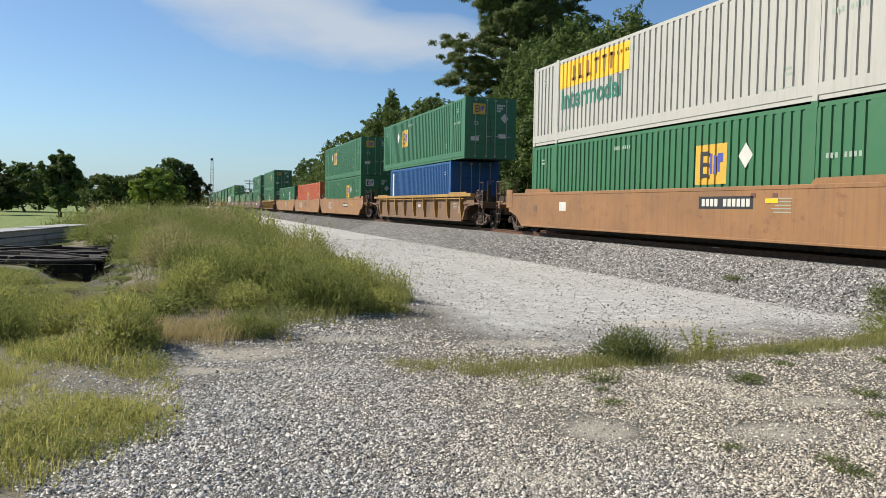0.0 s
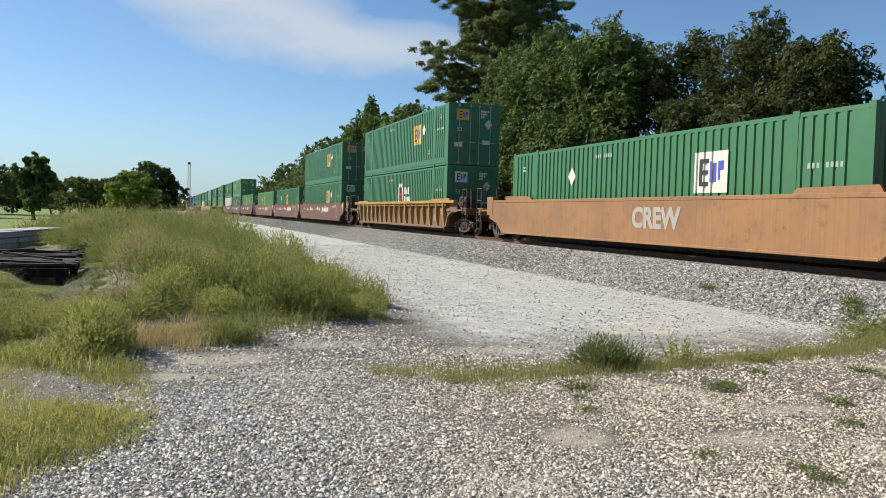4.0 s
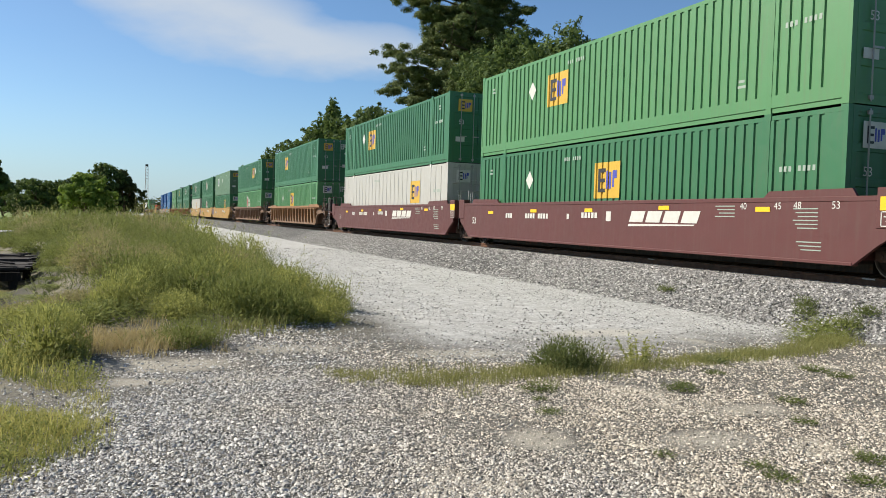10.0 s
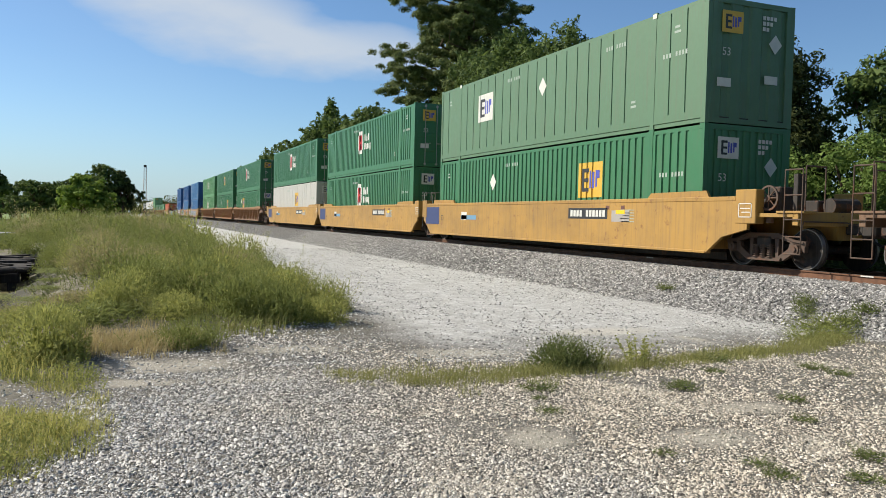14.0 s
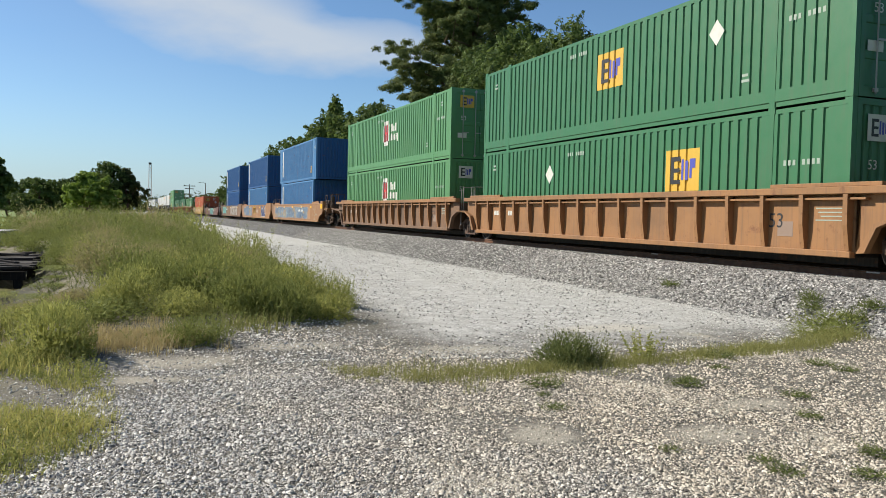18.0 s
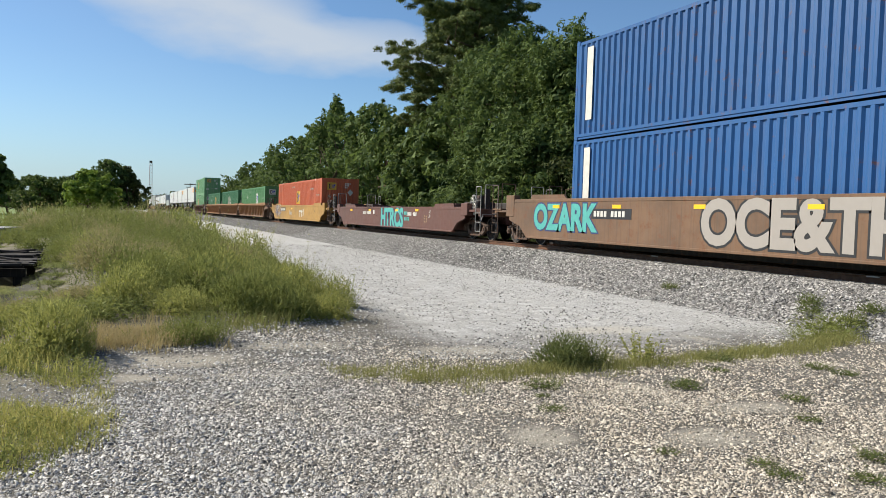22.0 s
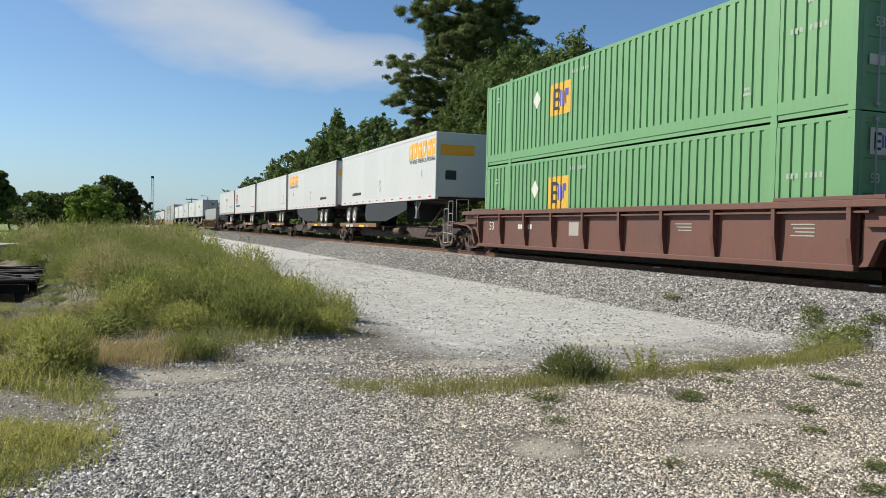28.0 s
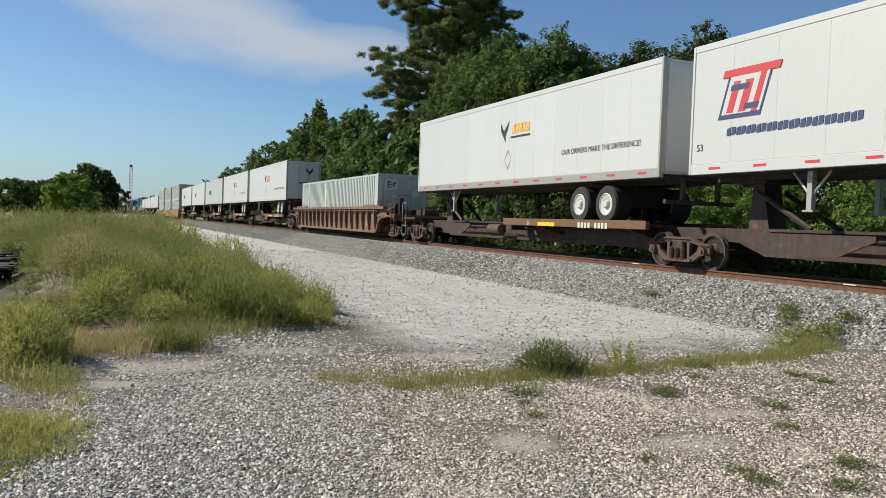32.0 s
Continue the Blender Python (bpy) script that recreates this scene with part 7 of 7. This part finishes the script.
    edge = np.interp(y, [4.3, 4.9, 5.3, 6.06, 6.8, 7.5, 8.2, 9.0, 9.8], [-1.3, -0.8, -0.30, -0.16, -0.14, -0.30, -0.5, -0.9, -1.2])
    wave = np.sin(x * 2.3 + 0.5) * np.sin(y * 2.1 + x) + 0.5 * np.sin(5.1 * x + 3.7 * y)
    ok = (x < edge + 0.12 * rng.normal(size=n)) & (wave > -0.62 + 0.25 * rng.normal(size=n)) & off_path(x, y)
    x, y, wave = x[ok], y[ok], wave[ok]
    p = np.stack([x, y, ground_z(x, y)], -1)
    sc = (0.45 + 0.6 * np.clip(wave + 0.3, 0, 1.2)) * (0.6 + 0.7 * rng.random(len(x)))
    kind = rng.random(len(x)) + 0.25 * np.sin(x * 1.7 + y * 2.3)
    for pick, kinds, mt, name, what in ((kind > 0.52, tuft, GRASS, "long_grass", "tufts of yellow-green long grass beside the gravel"), ((kind <= 0.52) & (kind > 0.22), herb, WEED, "low_weeds", "low yellow-green leafy weeds beside the gravel"), (kind <= 0.22, herb, WEED_DARK, "low_weeds", "low dark green leafy weeds beside the gravel")):
        v, f = strew(rng, kinds, p[pick], sc[pick])
        stuff(name, v, f, mt, what, "grass" if kinds is tuft else "weeds")
    # ragged fringe along the foot of the bank
    n = 420
    y = 9.0 + 30 * rng.random(n) ** 1.8
    x = bank_edge(y) - 0.6 * rng.random(n) + 0.18 * rng.normal(size=n)
    ok = off_path(x, y)
    p, sc = np.stack([x, y, ground_z(x, y)], -1)[ok], (0.6 + 1.1 * rng.random(n) ** 2)[ok]
    h = len(p) // 2
    v, f = strew(rng, tuft, p[:h], sc[:h])
    stuff("long_grass", v, f, GRASS_OLIVE, "fringe of light grass at the foot of the bank", "grass")
    v, f = strew(rng, herb, p[h:], sc[h:] * 1.3)
    stuff("low_weeds", v, f, WEED_DARK, "low leafy weeds at the foot of the bank", "weeds")
    # rank growth on the far side of the line, in the shade of the train
    far_side = [sprigs(rng, 10, 0.8, 0.5, 0.28, 6) for _ in range(3)]
    y = 2 + 150 * rng.random(900) ** 1.4
    x = 17.6 + 2.2 * rng.random(900)
    v, f = strew(rng, far_side, np.stack([x, y, 0 * x - 0.02], -1), 0.6 + 0.7 * rng.random(900))
    stuff("weeds", v, f, LEAF_OAK, "rank dark weeds on the far side of the tracks", "weeds")
    x, y = 0.05 + 0.42 * rng.normal(size=150), 9.45 + 0.36 * rng.normal(size=150)
    v, f = strew(rng, [blades(rng, 30, 0.17, 0.16, 0.004)], np.stack([x, y, ground_z(x, y)], -1), 0.5 + 0.6 * rng.random(150))
    stuff("dry_grass", v, f, DRY, "patch of dry straw-coloured grass on sand", "grass")
    # strip of grass across the gravel
    x = 1.9 + 8.0 * rng.random(900)
    mid_y = np.interp(x, [1.9, 2.6, 3.6, 4.7, 6.1, 8.3, 9.9], [7.55, 7.15, 7.2, 7.25, 7.45, 7.95, 8.6])
    y = mid_y + rng.normal(size=900) * np.interp(x, [1.9, 3.0, 4.2, 6.0], [0.14, 0.26, 0.20, 0.16]) - 0.05
    hgt = np.interp(x, [1.9, 3, 4.5, 6, 9.9], [0.42, 0.62, 0.66, 0.5, 0.8]) * (0.5 + 0.9 * rng.random(900))
    v, f = strew(rng, tuft, np.stack([x, y, ground_z(x, y)], -1), hgt)
    stuff("grass_strip", v, f, GRASS_OLIVE, "narrow strip of short grass across the gravel", "grass")
    # single bushes and small weeds
    def bush(name, label, x, y, stems, h, spread, leaf, mt, per=16, group=""):
        if per:
            q = sprigs(rng, stems, h, spread, leaf, per, 0.7)
        else:
            q = dome(rng, stems, leaf, 26) * np.array([spread, spread, h])
        v = q.reshape(-1, 3)
        root = tagged(new(name), label, "weed" if h < 0.3 else "bush", group)
        root.location = (x, y, float(ground_z(x, y)) if x < 9.9 else 0.10 + (x - 10.3) * 0.33)
        o = new("foliage", cloud_mesh("foliage", v, np.arange(len(v)).reshape(-1, 3), mt))
        o.parent = root
    bush("bush", "bushy dark green weed growing at the gravel strip", 4.45, 7.35, 3000, 0.48, 0.45, 0.075, WEED_SMALL, 0)
    bush("bush", "leafy green weed beside the larger one in the strip", 4.75, 7.45, 50, 0.34, 0.2, 0.04, WEED_DARK, 14)
    bush("bush", "smaller leggy green weed in the grass strip", 5.45, 7.40, 22, 0.36, 0.16, 0.06, WEED)
    bush("bush", "rounded yellow-green bush beside the dry grass", -0.62, 8.85, 2600, 0.68, 0.50, 0.085, WEED, 0)
    bush("bush", "bushy green weed at the foot of the ballast", 10.05, 8.95, 1500, 0.42, 0.75, 0.06, WEED_DARK, 0)
    bush("bush", "bushy green weed at the foot of the ballast", 9.2, 8.45, 1000, 0.24, 0.6, 0.06, WEED_DARK, 0)
    for x, y, s in ((3.59, 6.37, 0.19), (3.29, 5.64, 0.12), (3.42, 6.05, 0.08), (4.9, 6.01, 0.18), (5.1, 6.2, 0.1), (7.2, 6.6, 0.17), (7.2, 6.21, 0.15), (5.7, 5.43, 0.15), (3.99, 4.07, 0.11), (3.96, 3.84, 0.13), (4.45, 3.62, 0.15), (4.87, 3.93, 0.16), (3.5, 4.44, 0.09), (5.22, 4.85, 0.12), (5.9, 6.7, 0.12), (6.4, 7.3, 0.2)):
        bush("small_weed", "small dark green weed in the gravel", x, y, 260, s * 0.5, s * 1.15, 0.15, WEED_SMALL, 0, "weeds in the gravel")
    for x, y, s in ((10.7, 13.7, 0.22), (10.9, 10.2, 0.3), (10.6, 9.9, 0.25), (10.4, 8.9, 0.35), (10.9, 9.0, 0.3)):
        bush("small_weed", "small weed growing in the ballast", x, y, 340, s * 0.7, 0.26, 0.14, WEED_SMALL, 0, "weeds in the ballast")


def stone_mat(name, stops, tan=None):
    m = Mat(name, 0.9)
    col = m.ramp(m.island(), stops)
    if tan:
        p = m.pos()
        warm = m.math("ADD", m.math("MULTIPLY_ADD", p[0], 0.34, -0.12), m.math("MULTIPLY_ADD", m.noise(0.9, 3.0, world=True), 1.6, -0.8), clamp=True)
        col = m.mix(m.math("MINIMUM", m.math("MAXIMUM", warm, 0.0), 1.0), col, m.ramp(m.island(), tan))
    col = m.mix(m.math("MULTIPLY", m.noise(60.0, 3.0, world=True), 0.4), col, (0.13, 0.12, 0.11))
    m.colour(col)
    m.bump(m.noise(90.0, 3.0, world=True), 0.4, 0.01)
    return m.m


def stones(rng, pts, size):
    """Angular crushed stones: four-sided wedges with jittered corners, half of them broken to three sides."""
    v0 = np.array([(-1, -0.8, -0.4), (1, -0.8, -0.4), (1, 0.8, -0.4), (-1, 0.8, -0.4), (-0.55, 0.05, 0.62), (0.5, -0.05, 0.62)], float)
    f0 = np.array([(0, 1, 5), (0, 5, 4), (2, 3, 4), (2, 4, 5), (1, 2, 5), (3, 0, 4)])
    n, k = len(pts), len(v0)
    v = v0[None] * (1 + 0.25 * rng.normal(size=(n, k, 3)).clip(-1.6, 1.6)) * np.stack([0.9 + 0.6 * rng.random(n), 0.7 + 0.4 * rng.random(n), 0.85 + 0.6 * rng.random(n)], -1)[:, None]
    a, b, c = rng.random(n) * 6.28, rng.normal(size=n) * 0.35, rng.normal(size=n) * 0.35
    x, y, z = v[..., 0].copy(), v[..., 1].copy(), v[..., 2].copy()
    y, z = y * np.cos(b)[:, None] - z * np.sin(b)[:, None], y * np.sin(b)[:, None] + z * np.cos(b)[:, None]
    x, z = x * np.cos(c)[:, None] + z * np.sin(c)[:, None], z * np.cos(c)[:, None] - x * np.sin(c)[:, None]
    x, y = x * np.cos(a)[:, None] - y * np.sin(a)[:, None], x * np.sin(a)[:, None] + y * np.cos(a)[:, None]
    v = np.stack([x, y, z], -1) * (size * 0.5)[:, None, None] + pts[:, None]
    f = (f0[None] + (np.arange(n) * k)[:, None, None]).reshape(-1, 3)
    return v.reshape(-1, 3), f


def build_stones():
    rng = np.random.default_rng(8)
    grey = [(0.0, (0.06, 0.06, 0.063)), (0.26, (0.34, 0.338, 0.336)), (0.62, (0.66, 0.65, 0.63)), (1.0, (0.84, 0.825, 0.80))]
    tan = [(0.0, (0.08, 0.066, 0.052)), (0.26, (0.39, 0.34, 0.272)), (0.62, (0.73, 0.655, 0.54)), (1.0, (0.87, 0.805, 0.695))]
    mt = stone_mat("crushed_stone", grey, tan)

    def gravel(n, y0, y1, s0, s1, power=2.0):
        """Stones over a ring sector of the yard, y0 to y1 metres out."""
        d, a = y0 + (y1 - y0) * rng.random(n), np.radians(-12 + 66 * rng.random(n))
        x, y = d * np.sin(a), d * np.cos(a)
        patch = np.sin(x * 1.15 + 2.0) * np.sin(y * 1.9 + x * 0.4) + 0.5 * np.sin(x * 2.9 + y * 1.1)
        keep = rng.random(n) < np.where(patch > 0.95, 0.4, 1.0)
        for cx, cy, rx, ry in BARE:
            keep &= rng.random(n) < np.clip(((x - cx) / rx) ** 2 + ((y - cy) / ry) ** 2 - 0.35, 0.28, 1.0)
        keep &= rng.random(n) < np.where((x < np.interp(y, [4, 6, 8, 9.5], [-1.0, -0.4, -0.3, 0.4])), 0.2, 1.0)
        keep &= (y < np.interp(x, [-3, 1.5, 4, 7, 10], [8.6, 10.6, 8.2, 8.0, 8.6]) + 0.5 * rng.normal(size=n))
        x, y = x[keep], y[keep]
        sz = s0 + (s1 - s0) * rng.random(len(x)) ** power
        z = ground_z(x, y) + sz * 0.22
        return stones(rng, np.stack([x, y, z], -1), sz)
    for n, y0, y1, s0, s1 in ((84000, 4.0, 8.0, 0.0075, 0.017), (15000, 4.0, 8.0, 0.014, 0.028), (36000, 8.0, 12.5, 0.011, 0.026)):
        v, f = gravel(n, y0, y1, s0, s1)
        stuff("gravel", v, f, mt, "loose angular grey and tan gravel stones", "gravel")
    # loose stones on the dusty road: thin where wheels run, thicker between the tracks and along the bank
    n = 80000
    y = 8.1 + 30 * rng.random(n) ** 2.0
    x = 1.4 + 9.0 * rng.random(n)
    edge = bank_edge(y)
    run = x - edge
    lane = 0.5 + 0.5 * np.sin(run * 2.7 + 0.5 * np.sin(y * 0.5)) * np.sin(run * 1.1 + y * 0.06 + 0.6)
    patch = 0.5 + 0.5 * np.sin(x * 1.3 + y * 0.55) * np.sin(y * 0.8 - x * 0.5 + 1.0)
    keep = (run > -0.2) & (rng.random(n) < np.clip(0.95 * lane * patch + 0.16 + 0.9 * np.exp(-np.clip(run, 0, None) / 0.45), 0, 1))
    x, y, run = x[keep], y[keep], run[keep]
    sz = (0.008 + 0.026 * rng.random(len(x)) ** 2.8) * (1 + 0.5 * np.exp(-np.clip(run, 0, None) / 0.5)) * np.interp(y, [8, 20, 38], [1.0, 1.25, 1.8])
    v, f = stones(rng, np.stack([x, y, ground_z(x, y) + sz * 0.15], -1), sz)
    stuff("road_stones", v, f, stone_mat("dusty_road_stone", [(0.0, (0.10, 0.098, 0.094)), (0.35, (0.30, 0.294, 0.28)), (0.65, (0.58, 0.57, 0.545)), (1.0, (0.80, 0.79, 0.76))]), "scattered small stones on the dusty road", "gravel")
    # ballast
    mb = stone_mat("ballast_stone", [(0.0, (0.09, 0.088, 0.086)), (0.4, (0.25, 0.245, 0.238)), (0.8, (0.46, 0.45, 0.437)), (1.0, (0.74, 0.725, 0.70))])

    def ballast(n, y0, y1, s0):
        y = y0 + (y1 - y0) * rng.random(n)
        a = -3.95 + 3.1 * rng.random(n)
        prof = ballast_profile()
        z = np.interp(a, [p[0] for p in prof], [p[1] for p in prof])
        keep = ~((a > -0.95) & (a < -0.6))
        sz = s0 + 0.032 * rng.random(n) ** 1.5
        return stones(rng, np.stack([XC + a, y, z + sz * 0.12], -1)[keep], sz[keep])
    v, f = ballast(44000, 7.0, 21.0, 0.025)
    stuff("ballast_stones", v, f, mb, "loose grey ballast stones beside the rail", "ballast")
    v, f = ballast(24000, 21.0, 52.0, 0.036)
    stuff("ballast_stones", v, f, mb, "loose grey ballast stones beside the rail", "ballast")


build_weeds()
build_stones()

# ---- old timber, poles and the crane ----


def build_clutter():
    rng = random.Random(4)
    old = paint("weathered_grey_timber", (0.034, 0.029, 0.027), 0.9, 0.5)
    dark = paint("rotten_dark_timber", (0.018, 0.015, 0.013), 0.9, 0.4)
    conc = paint("pale_weathered_beam", (0.36, 0.37, 0.38), 0.85, 0.4)
    deck = tagged(new("timber_deck"), "collapsing old timber deck of dark loose planks on posts", "wooden deck")
    deck.location = (-4.2, 23.0, 0.0)
    for i in range(20):
        part("plank", lambda: Form().box(-2.2, 2.2, -0.13, 0.13, 0, 0.06, 0.008), old, deck, key="plank", m=pose(rng.uniform(-0.2, 0.14), -2.95 + i * 0.305 + rng.uniform(-0.04, 0.04), 0.14 + rng.uniform(0, 0.05), rng.uniform(-4, 4), rng.uniform(-1.2, 1.2), rng.uniform(-4, 4)))
    for i in range(16):
        part("loose_plank", lambda: Form().box(-0.9, 0.9, -0.07, 0.07, 0, 0.05, 0.008), old, deck, key="plank_short", m=pose(rng.uniform(-1.3, 1.4), rng.uniform(-2.7, 2.6), 0.22 + 0.03 * (i % 4), rng.uniform(-5, 5), rng.uniform(-4, 4), rng.uniform(-40, 40)))
    for x in (-2.0, -0.2, 1.25, 2.0):
        for y in (-2.85, 0.0, 2.8):
            part("post", lambda: Form().box(-0.09, 0.09, -0.09, 0.09, -1.1, 0.14, 0.01), dark, deck, key="deck_post", m=pose(x, y, 0, rng.uniform(-3, 3), rng.uniform(-3, 3), 0))
    for y in (-2.85, 0, 2.75):
        part("beam", lambda: Form().box(-2.15, 2.15, -0.1, 0.1, -0.06, 0.135, 0.01), dark, deck, key="deck_beam", m=pose(0, y, 0))
    # dark boards added to close the hollow under the deck at its back
    for i in range(5):
        part("back_board", lambda: Form().box(-2.1, 2.1, -0.03, 0.03, 0, 0.22, 0.006), dark, deck, key="back_board", m=pose(0, 2.95, -1.05 + 0.235 * i, 0, 0, rng.uniform(-0.6, 0.6)))
    stack = tagged(new("beam_stack"), "stack of long grey weathered beams with pale tops", "timber stack")
    stack.matrix_basis = pose(-5.05, 30.2, -0.14, 0, 0, -9.7)
    for lay in range(4):
        for k in range(3):
            for q in range(2):
                part("beam", lambda: Form().box(-0.15, 0.15, -2.45, 2.45, 0, 0.17, 0.015), conc, stack, key="stack_beam", m=pose(-0.66 + k * 0.34 + rng.uniform(-0.03, 0.10 if k == 2 else 0.03), -1.6 + q * 5.0 + rng.uniform(-0.4, 0.4), lay * 0.187 + 0.006 * k, 0, rng.uniform(-2.5, 2.5), rng.uniform(-0.9, 0.9)))
    for q in range(2):
        part("top_board", lambda: Form().box(-0.55, 0.55, -2.5, 2.5, 0, 0.03, 0.004), conc, stack, key="stack_top", m=pose(-0.3, -1.5 + q * 5.05, 0.755 + 0.012 * q, 0, 0, rng.uniform(-1, 1)))
    # lattice boom of a far crane
    crane = tagged(new("crane_boom"), "tall pale lattice boom of a distant crane", "crane")
    crane.location = (17.4, 606, 0)
    pale = paint("pale_red_crane_paint", (0.62, 0.52, 0.50), 0.6, 0.1)
    f = Form()
    top, n = 33.5, 15
    for a, b in ((-1, -1), (1, -1), (1, 1), (-1, 1)):
        f.rod((a * 1.25, b * 1.25, 0), (a * 0.75 + 0.2, b * 0.75, top), 0.16, 5)
    part("legs", f, pale, crane)
    f = Form()
    for i in range(n):
        z0, z1 = top * i / n, top * (i + 1) / n
        w0, w1 = 1.25 - 0.5 * i / n, 1.25 - 0.5 * (i + 1) / n
        for b in (-1, 1):
            f.rod((-w0, b * w0, z0), (w1, b * w1, z1), 0.09, 4)
            f.rod((b * w0, -w0, z0), (b * w1, w1, z1), 0.09, 4)
            f.rod((-w1, b * w1, z1), (w1, b * w1, z1), 0.09, 4)
    part("lattice", f, pale, crane)
    part("head", Form().box(-0.9, 1.0, -0.9, 0.9, top - 0.2, top + 1.3, 0.1), STEEL_DARK, crane)
    part("cab", Form().box(-2.2, 2.2, -2.5, 2.5, 0, 3.2, 0.2), STEEL_DARK, crane)
    wood = paint("pole_timber", (0.14, 0.11, 0.085), 0.9, 0.3)
    for x, y, h, lamp in ((22.0, 300, 10.8, False), (27.6, 300, 11.4, True), (24.0, 430, 10.5, False)):
        pole = tagged(new("utility_pole"), "distant street lamp on a tall pole" if lamp else "distant timber utility pole with a cross-arm", "street lamp" if lamp else "utility pole")
        pole.location = (x, y, 0)
        part("pole", Form().rod((0, 0, -0.3), (0, 0, h), 0.20, 8, 0.14), wood, pole)
        if lamp:
            part("arm", Form().pipe([(0, 0, h - 0.2), (-1.0, 0, h + 0.3), (-1.8, 0, h + 0.3)], 0.06), GALV, pole)
            part("lamp_head", Form().box(-2.5, -1.7, -0.18, 0.18, h + 0.15, h + 0.4, 0.05), GALV, pole)
        else:
            part("cross_arm", Form().box(-2.0, 2.0, -0.1, 0.1, h - 0.7, h - 0.45, 0.01), wood, pole)
            part("cross_arm", Form().box(-1.5, 1.5, -0.1, 0.1, h - 1.7, h - 1.45, 0.01), wood, pole)
            for q in (-1.8, -0.9, 0.9, 1.8):
                part("insulator", lambda: Form().lathe((0, 0, 0), (0, 0, 1), [(0, 0.05), (0.08, 0.09), (0.2, 0.09), (0.28, 0.04)], 8), GALV, pole, key="insulator", m=pose(q, 0, h - 0.45))


build_clutter()


def motions():
    """The train runs along the line towards -y."""
    for thing, u, z in MOVING:
        walk(thing, [(t, pose(XC, u - s, ZR + z)) for t, s in RUN])


# marks and springs of many small pieces
for ob in list(bpy.data.objects):
    if ob.parent and ob.name.split(".")[0] in ("marking", "graffiti", "spring_nest", "reflective_tape", "marking_gap"):
        tagged(ob, kind="stuff")

motions()
